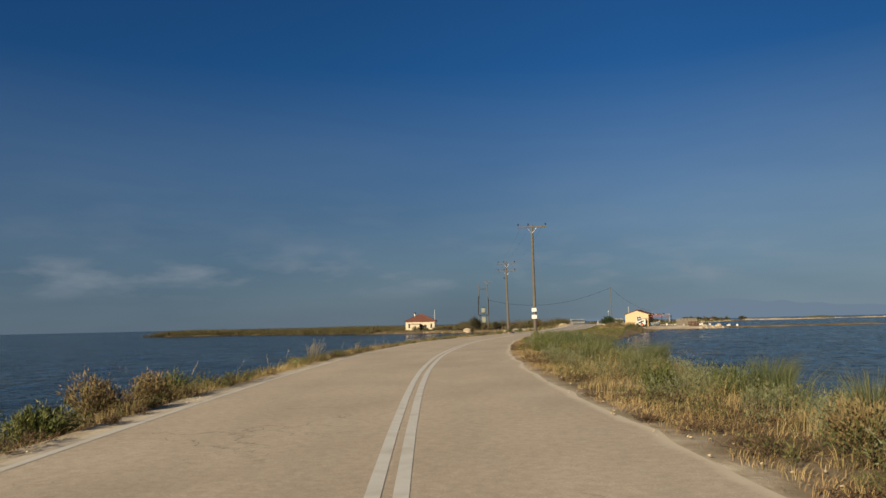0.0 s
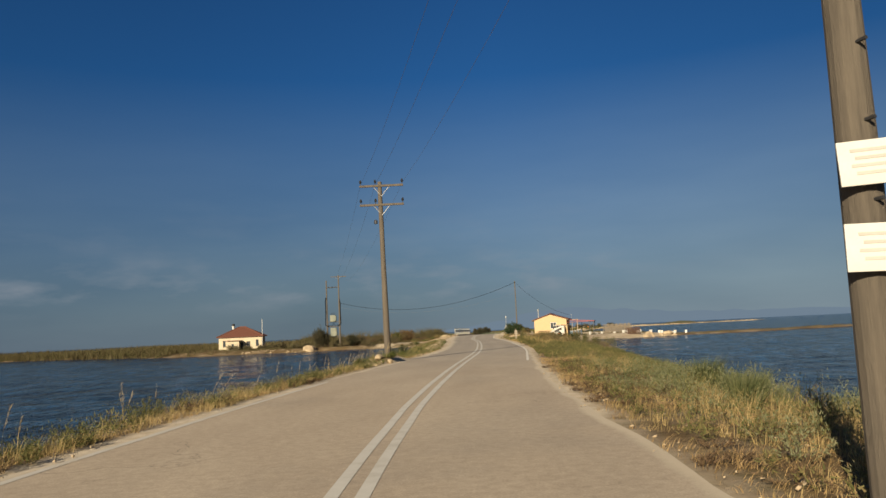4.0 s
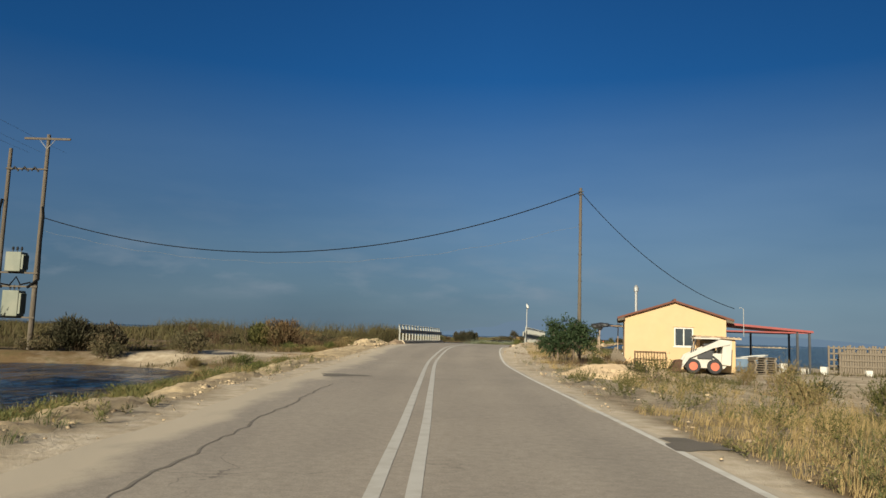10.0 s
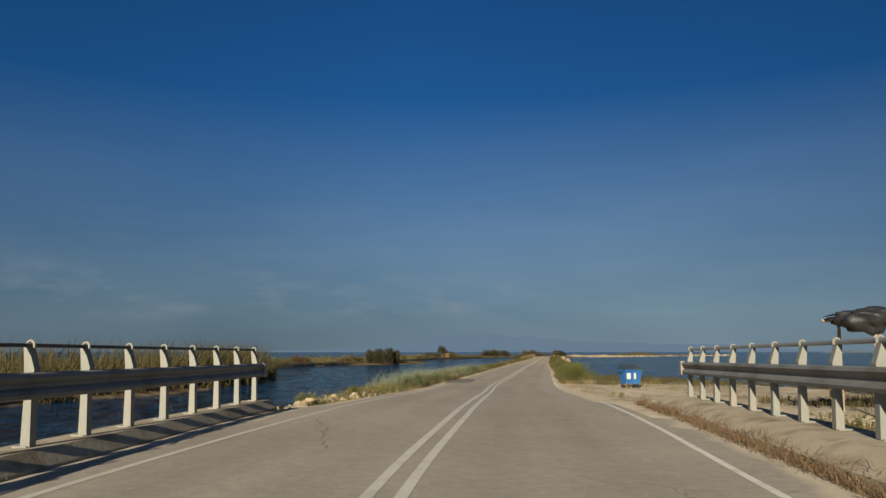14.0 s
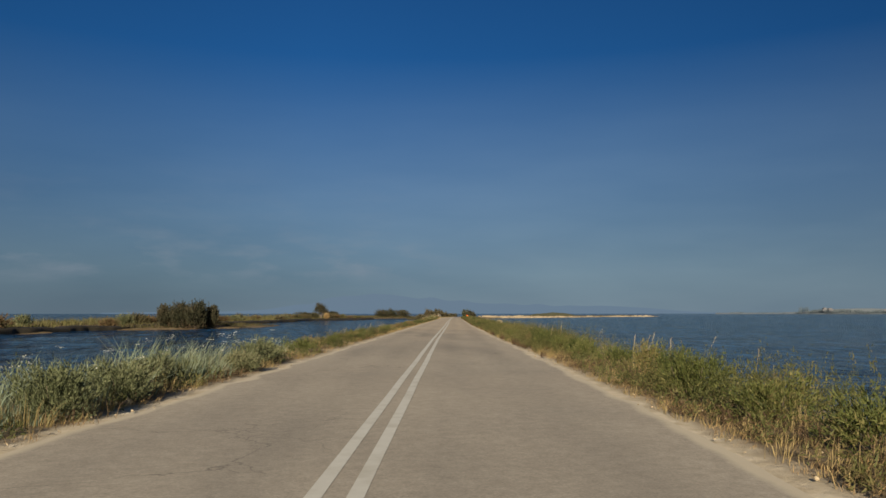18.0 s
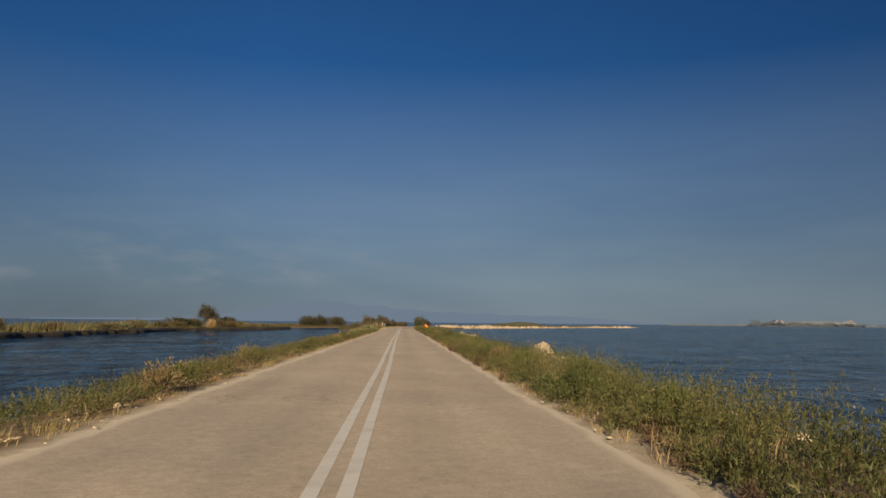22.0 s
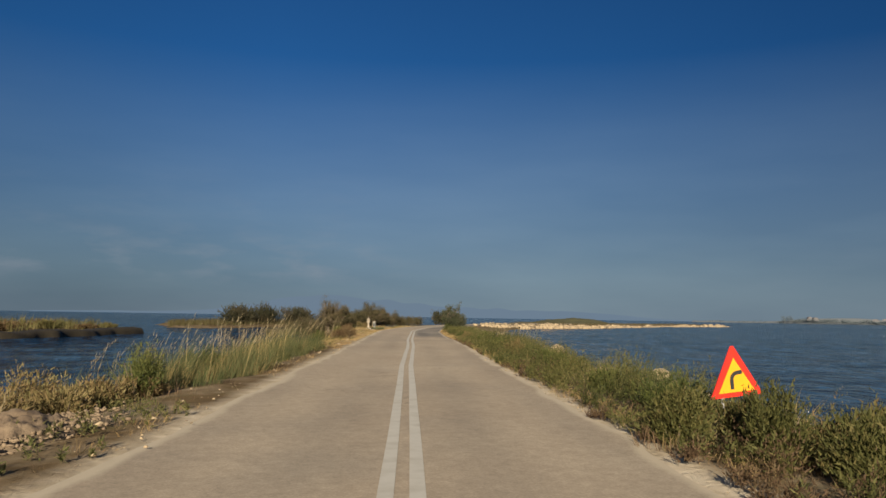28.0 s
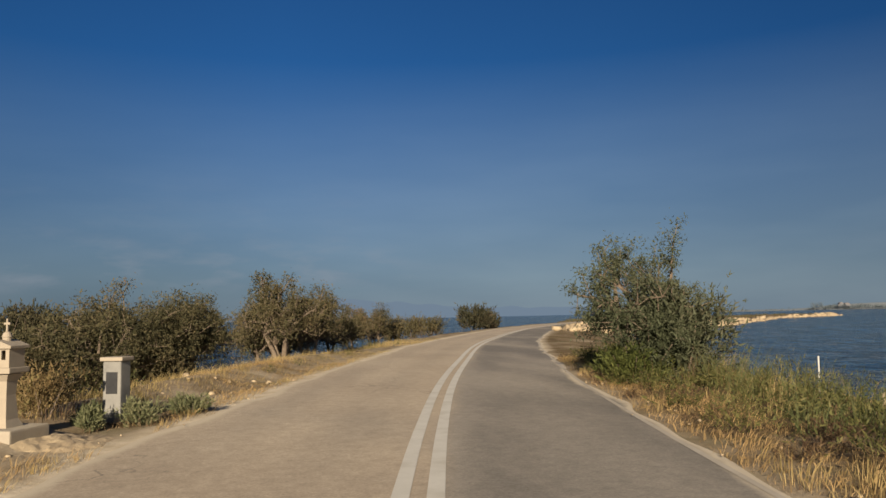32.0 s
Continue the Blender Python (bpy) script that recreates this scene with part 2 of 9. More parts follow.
def value_noise(x, y, seed=0):
    """Smooth noise in 0..1 on arrays."""
    xi, yi = np.floor(x).astype(np.int64), np.floor(y).astype(np.int64)
    fx, fy = x - xi, y - yi
    fx, fy = fx * fx * (3 - 2 * fx), fy * fy * (3 - 2 * fy)

    def h(a, b):
        k = (a * 374761393 + b * 668265263 + seed * 974634777) & 0x7FFFFFFF
        k = ((k ^ (k >> 13)) * 1274126177) & 0x7FFFFFFF
        return ((k ^ (k >> 16)) & 0xFFFF) / 65535.0

    a, b, c, d = h(xi, yi), h(xi + 1, yi), h(xi, yi + 1), h(xi + 1, yi + 1)
    return (a * (1 - fx) + b * fx) * (1 - fy) + (c * (1 - fx) + d * fx) * fy


def step(u):
    u = np.clip(u, 0, 1)
    return u * u * (3 - 2 * u)


# ---- materials ----
def material(name, rough=0.8, metal=0.0, spec=0.3):
    m = bpy.data.materials.new(name)
    m.use_nodes = True
    b = m.node_tree.nodes["Principled BSDF"]
    b.inputs["Roughness"].default_value = rough
    b.inputs["Metallic"].default_value = metal
    b.inputs["Specular IOR Level"].default_value = spec
    return m, m.node_tree.nodes, m.node_tree.links, b


def surface(name, low, high, scale=4.0, rough=0.8, metal=0.0, bump=0.2, fine=60.0, stain=None, stain_scale=0.7, world_space=False, spec=0.3, stretch=(1, 1, 1)):
    """Two tones of grain, a large-scale stain and fine relief."""
    m, nodes, links, b = material(name, rough, metal, spec)
    if world_space:
        co = nodes.new("ShaderNodeNewGeometry").outputs["Position"]
    else:
        co = nodes.new("ShaderNodeTexCoord").outputs["Object"]
    mp = nodes.new("ShaderNodeMapping")
    mp.inputs["Scale"].default_value = stretch
    links.new(co, mp.inputs["Vector"])
    n1, n2 = nodes.new("ShaderNodeTexNoise"), nodes.new("ShaderNodeTexNoise")
    for n, s in ((n1, scale), (n2, fine)):
        n.inputs["Scale"].default_value = s
        n.inputs["Detail"].default_value = 5
        n.inputs["Roughness"].default_value = 0.65
        links.new(mp.outputs[0], n.inputs["Vector"])
    mix = nodes.new("ShaderNodeMixRGB")
    mix.inputs["Color1"].default_value, mix.inputs["Color2"].default_value = (*low, 1), (*high, 1)
    add = nodes.new("ShaderNodeMath")
    add.operation = "MULTIPLY_ADD"
    add.inputs[1].default_value = 0.5
    links.new(n2.outputs[0], add.inputs[0])
    half = nodes.new("ShaderNodeMath")
    half.operation = "MULTIPLY_ADD"
    half.inputs[1].default_value, half.inputs[2].default_value = 1.6, -0.55
    links.new(n1.outputs[0], half.inputs[0])
    links.new(half.outputs[0], add.inputs[2])
    links.new(add.outputs[0], mix.inputs["Fac"])
    out = mix.outputs[0]
    if stain:
        n3 = nodes.new("ShaderNodeTexNoise")
        n3.inputs["Scale"].default_value = stain_scale
        n3.inputs["Detail"].default_value = 7
        links.new(mp.outputs[0], n3.inputs["Vector"])
        ramp = nodes.new("ShaderNodeValToRGB")
        ramp.color_ramp.elements[0].position, ramp.color_ramp.elements[1].position = 0.5, 0.72
        links.new(n3.outputs[0], ramp.inputs[0])
        mix2 = nodes.new("ShaderNodeMixRGB")
        mix2.inputs["Color2"].default_value = (*stain, 1)
        links.new(ramp.outputs[0], mix2.inputs["Fac"])
        links.new(out, mix2.inputs["Color1"])
        out = mix2.outputs[0]
    links.new(out, b.inputs["Base Color"])
    if bump:
        bp = nodes.new("ShaderNodeBump")
        bp.inputs["Strength"].default_value = bump
        bp.inputs["Distance"].default_value = 0.02
        links.new(n2.outputs[0], bp.inputs["Height"])
        links.new(bp.outputs[0], b.inputs["Normal"])
    return m


def foliage(name, tones, rough=0.7, through_light=0.25):
    """Leaves whose tone changes from leaf to leaf and from patch to patch."""
    m, nodes, links, b = material(name, rough, 0, 0.2)
    geo = nodes.new("ShaderNodeNewGeometry")
    nz = nodes.new("ShaderNodeTexNoise")
    nz.inputs["Scale"].default_value = 0.35
    nz.inputs["Detail"].default_value = 3
    links.new(geo.outputs["Position"], nz.inputs["Vector"])
    mixer = nodes.new("ShaderNodeMath")
    mixer.operation = "MULTIPLY_ADD"
    mixer.inputs[1].default_value = 0.55
    sc = nodes.new("ShaderNodeMath")
    sc.operation = "MULTIPLY_ADD"
    sc.inputs[1].default_value, sc.inputs[2].default_value = 1.5, -0.52
    links.new(nz.outputs[0], sc.inputs[0])
    links.new(geo.outputs["Random Per Island"], mixer.inputs[0])
    links.new(sc.outputs[0], mixer.inputs[2])
    ramp = nodes.new("ShaderNodeValToRGB")
    els = ramp.color_ramp.elements
    while len(els) < len(tones):
        els.new(0.5)
    for i, c in enumerate(tones):
        els[i].position = i / (len(tones) - 1)
        els[i].color = (*c, 1)
    links.new(mixer.outputs[0], ramp.inputs[0])
    links.new(ramp.outputs[0], b.inputs["Base Color"])
    tr = nodes.new("ShaderNodeBsdfTranslucent")
    links.new(ramp.outputs[0], tr.inputs["Color"])
    mx = nodes.new("ShaderNodeMixShader")
    mx.inputs[0].default_value = through_light
    links.new(b.outputs[0], mx.inputs[1])
    links.new(tr.outputs[0], mx.inputs[2])
    links.new(mx.outputs[0], nodes["Material Output"].inputs["Surface"])
    return m


M_DRY = foliage("dry_grass", [(0.09, 0.075, 0.025), (0.17, 0.13, 0.05), (0.28, 0.205, 0.085), (0.38, 0.285, 0.13), (0.24, 0.16, 0.066)])
M_GREEN = foliage("green_weeds", [(0.03, 0.036, 0.012), (0.06, 0.066, 0.02), (0.098, 0.098, 0.032), (0.15, 0.13, 0.05), (0.13, 0.085, 0.04)])
M_BROOM = foliage("broom_stems", [(0.04, 0.052, 0.02), (0.068, 0.082, 0.03), (0.10, 0.105, 0.042), (0.15, 0.135, 0.06)])
M_DEAD = foliage("dead_stems", [(0.08, 0.05, 0.03), (0.14, 0.088, 0.05), (0.2, 0.138, 0.075), (0.11, 0.08, 0.05)])
M_REED = foliage("reeds", [(0.042, 0.038, 0.017), (0.082, 0.062, 0.028), (0.072, 0.068, 0.025), (0.115, 0.086, 0.04)])
M_TAMARISK = foliage("tamarisk_leaves", [(0.034, 0.034, 0.016), (0.068, 0.063, 0.03), (0.112, 0.092, 0.046), (0.13, 0.086, 0.05)])
M_LEAF = foliage("fig_leaves", [(0.017, 0.029, 0.011), (0.03, 0.048, 0.018), (0.047, 0.066, 0.026)])
M_FLOWER = foliage("umbel_flowers", [(0.55, 0.52, 0.42), (0.65, 0.62, 0.52), (0.5, 0.45, 0.3)])
M_THICKET = foliage("dark_thicket", [(0.024, 0.026, 0.014), (0.042, 0.042, 0.022), (0.068, 0.06, 0.033), (0.085, 0.06, 0.038)])
M_OLIVE = foliage("olive_grey_leaves", [(0.032, 0.04, 0.02), (0.06, 0.068, 0.034), (0.09, 0.095, 0.055), (0.08, 0.068, 0.04)])
M_SHRUB = foliage("shrub_shoots", [(0.026, 0.034, 0.009), (0.05, 0.062, 0.015), (0.085, 0.096, 0.025), (0.13, 0.13, 0.038), (0.19, 0.15, 0.06)])
M_DRYSHRUB = foliage("dry_shrub_shoots", [(0.06, 0.042, 0.02), (0.14, 0.095, 0.042), (0.21, 0.15, 0.068), (0.15, 0.132, 0.05), (0.3, 0.22, 0.105)])
M_GREYWEED = foliage("grey_green_weeds", [(0.06, 0.068, 0.03), (0.11, 0.12, 0.055), (0.165, 0.165, 0.085), (0.21, 0.185, 0.1)])
M_PALEREED = foliage("pale_reeds", [(0.1, 0.125, 0.08), (0.16, 0.19, 0.125), (0.21, 0.23, 0.15), (0.24, 0.21, 0.12)])
M_VERGE = foliage("verge_bush_leaves", [(0.02, 0.023, 0.007), (0.042, 0.046, 0.013), (0.075, 0.076, 0.022), (0.115, 0.104, 0.034), (0.15, 0.105, 0.046)])
M_DEADTWIG = foliage("dead_twigs", [(0.035, 0.022, 0.013), (0.075, 0.046, 0.026), (0.12, 0.078, 0.042), (0.085, 0.07, 0.03)])
M_BANKGRASS = foliage("bank_grass", [(0.045, 0.043, 0.016), (0.085, 0.08, 0.027), (0.125, 0.108, 0.04), (0.16, 0.125, 0.055)])
M_STRAW = foliage("fallen_straw", [(0.15, 0.09, 0.036), (0.26, 0.17, 0.07), (0.38, 0.26, 0.115), (0.3, 0.18, 0.08)])
M_BROWNSHRUB = foliage("reddish_brown_shrub", [(0.05, 0.03, 0.016), (0.1, 0.062, 0.03), (0.15, 0.1, 0.05), (0.12, 0.1, 0.045)])
M_CACTUS = surface("cactus_skin", (0.09, 0.14, 0.05), (0.14, 0.2, 0.075), 8, 0.6, bump=0.2)
M_BARK = surface("bark", (0.09, 0.065, 0.045), (0.2, 0.155, 0.11), 6, 0.9, bump=0.6)


def asphalt(name):
    """Old bleached asphalt: aggregate grain, wheel tracks, streaks along the lanes, hairline cracks and dust blown in from the edges."""
    m, nodes, links, b = material(name, 0.88, 0, 0.25)
    pos = nodes.new("ShaderNodeNewGeometry").outputs["Position"]

    def nz(scale, detail=5, rough=0.6, stretch=None):
        n = nodes.new("ShaderNodeTexNoise")
        n.inputs["Scale"].default_value, n.inputs["Detail"].default_value, n.inputs["Roughness"].default_value = scale, detail, rough
        if stretch:
            mp = nodes.new("ShaderNodeMapping")
            mp.inputs["Scale"].default_value = stretch
            links.new(pos, mp.inputs["Vector"])
            links.new(mp.outputs[0], n.inputs["Vector"])
        else:
            links.new(pos, n.inputs["Vector"])
        return n.outputs[0]

    def ramp(fac, stops):
        r = nodes.new("ShaderNodeValToRGB")
        while len(r.color_ramp.elements) < len(stops):
            r.color_ramp.elements.new(0.5)
        for e, (p, c) in zip(r.color_ramp.elements, stops):
            e.position, e.color = p, (*c, 1) if isinstance(c, tuple) else (c, c, c, 1)
        links.new(fac, r.inputs[0])
        return r.outputs[0]

    def mix(kind, fac, a, c):
        n = nodes.new("ShaderNodeMixRGB")
        n.blend_type = kind
        for k, v in (("Fac", fac), ("Color1", a), ("Color2", c)):
            if isinstance(v, (int, float)):
                n.inputs[k].default_value = v
            elif isinstance(v, tuple):
                n.inputs[k].default_value = (*v, 1)
            else:
                links.new(v, n.inputs[k])
        return n.outputs[0]

    def attr(key):
        n = nodes.new("ShaderNodeAttribute")
        n.attribute_name = key
        return n.outputs["Fac"]

    grey = ramp(nz(0.3, 6, 0.6, (1, 0.35, 1)), [(0.3, (0.272, 0.240, 0.197)), (0.7, (0.355, 0.312, 0.25))])
    beige = ramp(nz(0.5, 6, 0.6, (1, 0.4, 1)), [(0.3, (0.368, 0.29, 0.202)), (0.7, (0.46, 0.372, 0.263))])
    col = mix("MIX", attr("beige"), grey, beige)
    # dark polished wheel tracks, broken up
    tr = mix("MULTIPLY", 1.0, ramp(nz(0.25, 5, 0.6, (1.2, 0.25, 1)), [(0.35, 0.15), (0.7, 1.0)]), attr("track"))
    col = mix("MIX", mix("MULTIPLY", 1.0, tr, (0.34, 0.34, 0.34)), col, (0.16, 0.142, 0.118))
    # blotches where oil and old repairs darken it
    col = mix("MIX", ramp(nz(0.14, 8, 0.65), [(0.52, 0.0), (0.72, 0.45)]), col, (0.22, 0.195, 0.16))
    # aggregate
    col = mix("MULTIPLY", 1.0, col, ramp(nz(38, 3, 0.7), [(0.3, 0.8), (0.5, 0.98), (0.72, 1.18)]))
    col = mix("MULTIPLY", 1.0, col, ramp(nz(7, 5, 0.7), [(0.3, 0.84), (0.7, 1.14)]))
    # hairline cracks
    vo = nodes.new("ShaderNodeTexVoronoi")
    vo.feature = "DISTANCE_TO_EDGE"
    vo.inputs["Scale"].default_value = 0.32
    wob = nodes.new("ShaderNodeVectorMath")
    wob.operation = "ADD"
    wn_ = nodes.new("ShaderNodeTexNoise")
    wn_.inputs["Scale"].default_value, wn_.inputs["Detail"].default_value = 0.9, 6
    links.new(pos, wn_.inputs["Vector"])
    sc = nodes.new("ShaderNodeVectorMath")
    sc.operation = "SCALE"
    sc.inputs["Scale"].default_value = 2.2
    links.new(wn_.outputs["Color"], sc.inputs[0])
    links.new(pos, wob.inputs[0])
    links.new(sc.outputs[0], wob.inputs[1])
    links.new(wob.outputs[0], vo.inputs["Vector"])
    crack = mix("MULTIPLY", 1.0, ramp(vo.outputs["Distance"], [(0.0, 1.0), (0.006, 0.0)]), ramp(nz(0.12, 3), [(0.5, 0.0), (0.6, 0.8)]))
    col = mix("MIX", crack, col, (0.12, 0.105, 0.085))
    # dust
    du = nodes.new("ShaderNodeMath")
    du.operation = "MULTIPLY_ADD"
    du.inputs[1].default_value = 1.3
    sh = nodes.new("ShaderNodeMath")
    sh.operation = "ADD"
    sh.inputs[1].default_value = -0.68
    links.new(nz(0.7, 7, 0.65, (1, 0.5, 1)), du.inputs[0])
    links.new(attr("dust"), sh.inputs[0])
    links.new(sh.outputs[0], du.inputs[2])
    col = mix("MIX", ramp(du.outputs[0], [(0.42, 0.0), (0.75, 0.92)]), col, (0.5, 0.425, 0.31))
    links.new(col, b.inputs["Base Color"])
    bp = nodes.new("ShaderNodeBump")
    bp.inputs["Strength"].default_value, bp.inputs["Distance"].default_value = 0.45, 0.012
    links.new(nz(60, 4, 0.7), bp.inputs["Height"])
    links.new(bp.outputs[0], b.inputs["Normal"])
    return m


M_ASPHALT = asphalt("dusty_asphalt")
M_PATCH = surface("asphalt_patch", (0.125, 0.108, 0.084), (0.19, 0.165, 0.126), 1.6, 0.85, bump=0.6, fine=60, world_space=True)
M_STAIN = surface("tar_stain", (0.21, 0.178, 0.14), (0.27, 0.23, 0.18), 1.2, 0.85, bump=0.3, fine=60, world_space=True)
M_PAINT = surface("road_paint", (0.46, 0.43, 0.365), (0.55, 0.52, 0.45), 3, 0.7, bump=0.1, fine=40, stain=(0.42, 0.385, 0.315), stain_scale=2.3, world_space=True)
M_EDGE = surface("bright_road_paint", (0.56, 0.53, 0.455), (0.68, 0.645, 0.56), 3, 0.7, bump=0.1, fine=40, stain=(0.46, 0.42, 0.34), stain_scale=2.3, world_space=True)
M_FAINT = surface("nearly_worn_off_paint", (0.33, 0.285, 0.22), (0.42, 0.37, 0.3), 2, 0.8, bump=0.1, fine=40, stain=(0.27, 0.23, 0.18), stain_scale=1.5, world_space=True)
M_WORN = surface("worn_road_paint", (0.43, 0.4, 0.335), (0.53, 0.49, 0.42), 2, 0.75, bump=0.1, fine=40, stain=(0.44, 0.39, 0.30), stain_scale=0.7, world_space=True)
M_WOOD = surface("weathered_pole_wood", (0.06, 0.05, 0.038), (0.13, 0.108, 0.08), 3, 0.9, bump=0.8, fine=30, stain=(0.075, 0.06, 0.045), stretch=(6, 6, 0.35))
M_CREAM = surface("cream_render", (0.4, 0.335, 0.23), (0.48, 0.41, 0.285), 1.5, 0.85, bump=0.1, stain=(0.38, 0.31, 0.21), stain_scale=0.5)
M_YELLOW = surface("yellow_render", (0.4, 0.282, 0.152), (0.455, 0.323, 0.178), 1.2, 0.85, bump=0.1, stain=(0.45, 0.31, 0.155), stain_scale=0.4)
M_TILE = surface("red_clay_tile", (0.078, 0.032, 0.021), (0.14, 0.055, 0.034), 3, 0.8, bump=0.3)
M_ROCK = surface("limestone", (0.28, 0.21, 0.13), (0.43, 0.34, 0.215), 2.5, 0.9, bump=0.9, fine=16, stain=(0.17, 0.13, 0.085))
M_RUBBLE = surface("brown_rubble", (0.15, 0.105, 0.068), (0.26, 0.195, 0.125), 3, 0.95, bump=0.8, fine=20, stain=(0.14, 0.1, 0.065), world_space=True)
M_WHITE = surface("white_paint", (0.42, 0.405, 0.36), (0.53, 0.515, 0.465), 3, 0.55, bump=0.05, stain=(0.38, 0.36, 0.31))
M_GALV = surface("galvanised_steel", (0.25, 0.25, 0.243), (0.36, 0.36, 0.345), 5, 0.5, 0.5, bump=0.05, stain=(0.3, 0.29, 0.27))
M_DARK = surface("dark_metal", (0.02, 0.02, 0.022), (0.05, 0.05, 0.05), 5, 0.5, 0.3, bump=0.1)
M_CONCRETE = surface("concrete", (0.29, 0.245, 0.18), (0.39, 0.335, 0.25), 2, 0.9, bump=0.4, stain=(0.25, 0.22, 0.18))

# ---- the line of the road ----
ROAD = [(40, -190), (33, -172), (27.5, -155), (21, -133), (17.9, -123.4), (14.7, -113.1), (12.3, -104.3), (9.8, -94.2), (7.9, -84), (6.4, -75.5), (5.3, -66.9),
        (4.4, -57.1), (4.0, -46.2), (3.85, -33.6), (3.9, -23.8), (3.95, -14), (3.7, -3), (3.3, 6.9), (2.7, 22.4), (1.9, 38.2), (0.8, 54.2),
        (-0.3, 70.7), (-0.75, 88), (-0.1, 104.1), (1.8, 117), (4.0, 133), (6.03, 149.1), (53.8, 400), (58.3, 422.2),
        (61.5, 436), (68.2, 458.5), (76, 479), (85, 500), (102, 532), (125, 565), (155, 600), (195, 640)]
_ry = np.arange(-190, 640.1, 0.5)
_rx = np.interp(_ry, [p[1] for p in ROAD], [p[0] for p in ROAD])
_k = np.exp(-0.5 * (np.arange(-24, 25) / 8.0) ** 2)
_rx = np.convolve(np.pad(_rx, 24, mode="reflect", reflect_type="odd"), _k / _k.sum(), mode="valid")
_rx = _rx + np.interp(_ry, [-190, -75, -50, 22, 45, 70, 88, 106, 130, 158, 185, 212, 267, 303, 340, 357, 374, 392, 410, 419, 427, 450, 480], [0.1, 0.1, 0, 0, -0.05, -0.16, -0.06, 0.1, 0.1, 0.16, 0.05, -0.06, 0, -0.12, -0.05, -0.05, -0.12, 0.03, 0, -0.02, -0.2, -0.2, 0])
_rx = _rx - 0.13 * step((-55 - _ry) / 15) - 0.08 * step((_ry - 385) / 15)
_slope = np.gradient(_rx, _ry)


def road_x(y):
    return np.interp(y, _ry, _rx)


def road_cos(y):
    return 1 / np.sqrt(1 + np.interp(y, _ry, _slope) ** 2)


def road_z(y):
    """The road climbs a little to the bridge and lies lower beyond it."""
    return 0.5 * step((y - 66) / 30) * (1 - step((y - 112) / 34)) - 0.35 * step((y - 118) / 50)


def half_left(y):
    return np.interp(y, [-130, -100, -68, -35, -12, 0, 24, 40, 72, 94, 98, 119, 123, 149, 166, 200, 270, 306, 365, 400, 430, 500], [4.6, 4.6, 4.7, 4.1, 3.2, 3.0, 3.6, 3.8, 4.2, 4.2, 4.6, 4.7, 4.2, 3.8, 3.9, 3.6, 3.45, 3.1, 3.0, 3.15, 3.4, 3.4])


def half_right(y):
    return np.interp(y, [-130, -60, -35, -10, 40, 58, 88, 95, 98, 120, 124, 149, 166, 200, 266, 314, 365, 400, 410, 430, 480], [3.35, 3.35, 3.45, 3.7, 3.8, 3.8, 4.2, 4.3, 4.95, 5.0, 4.5, 4.3, 4.05, 3.8, 3.0, 3.15, 2.85, 2.95, 2.6, 2.8, 3.2])


def line_right(y):
    return np.interp(y, [-30, -10, 40, 58, 88, 110, 149, 200, 400, 480], [3.15, 3.48, 3.58, 3.58, 3.98, 4.18, 4.18, 3.5, 2.5, 2.95])


def verge_gap(d, y):
    """Width of the bare dusty strip beside the asphalt."""
    return np.where(d > 0, np.interp(y, [-190, -35, 0, 25, 60, 100, 150, 200, 395, 410], [0.06, 0.1, 0.35, 0.5, 0.5, 0.7, 0.25, 0.12, 0.1, 0.05]),
                    np.interp(y, [-190, -35, -10, 25, 60, 97, 120, 440], [0.2, 0.25, 0.4, 0.5, 0.7, 0.7, 0.2, 0.12]))


def bank_left(y):
    return np.interp(y, [-190, -60, -25, 0, 40, 70, 96, 101, 113, 118, 150, 380, 430, 520], [6.6, 6.6, 7.4, 8.2, 9.6, 11.0, 12, 4.6, 4.6, 12.5, 8.0, 7.0, 8.0, 9.0])


def bank_right(y):
    return np.interp(y, [-190, -60, -25, 0, 20, 45, 96, 101, 114, 119, 150, 400, 520], [11.0, 10, 11, 12.2, 14.5, 19, 18, 4.9, 4.9, 9.5, 8.4, 8.2, 11])


def across(x, y):
    """Metres to the right of the road's middle line."""
    return (x - road_x(y)) * road_cos(y)


LANDS = [  # shore outlines and the height of the ground inside
    ([(-14.5, 72), (-19, 73.2), (-24, 72.5), (-28, 71.5), (-33, 70.5), (-40, 70), (-55, 72), (-85, 96), (-135, 130), (-175, 120), (-175, 205), (-60, 205), (-24, 190), (-22, 140), (-16, 118), (-13, 100), (-4, 97), (-3, 70)], -0.35),
    ([(3, 52), (20, 64), (29, 67), (35, 76), (34, 92), (30, 100), (8, 99), (3, 96)], -0.35),
    ([(27, 69), (40, 69.5), (62, 77), (80, 84), (66, 89), (44, 86), (30, 84)], -0.8),
    ([(5, 117), (14, 119), (30, 112), (33, 128), (27, 150), (20, 170), (9, 168)], -0.2),
    ([(10.2, 97), (32, 97), (34, 115), (10.6, 122)], -0.15),
]
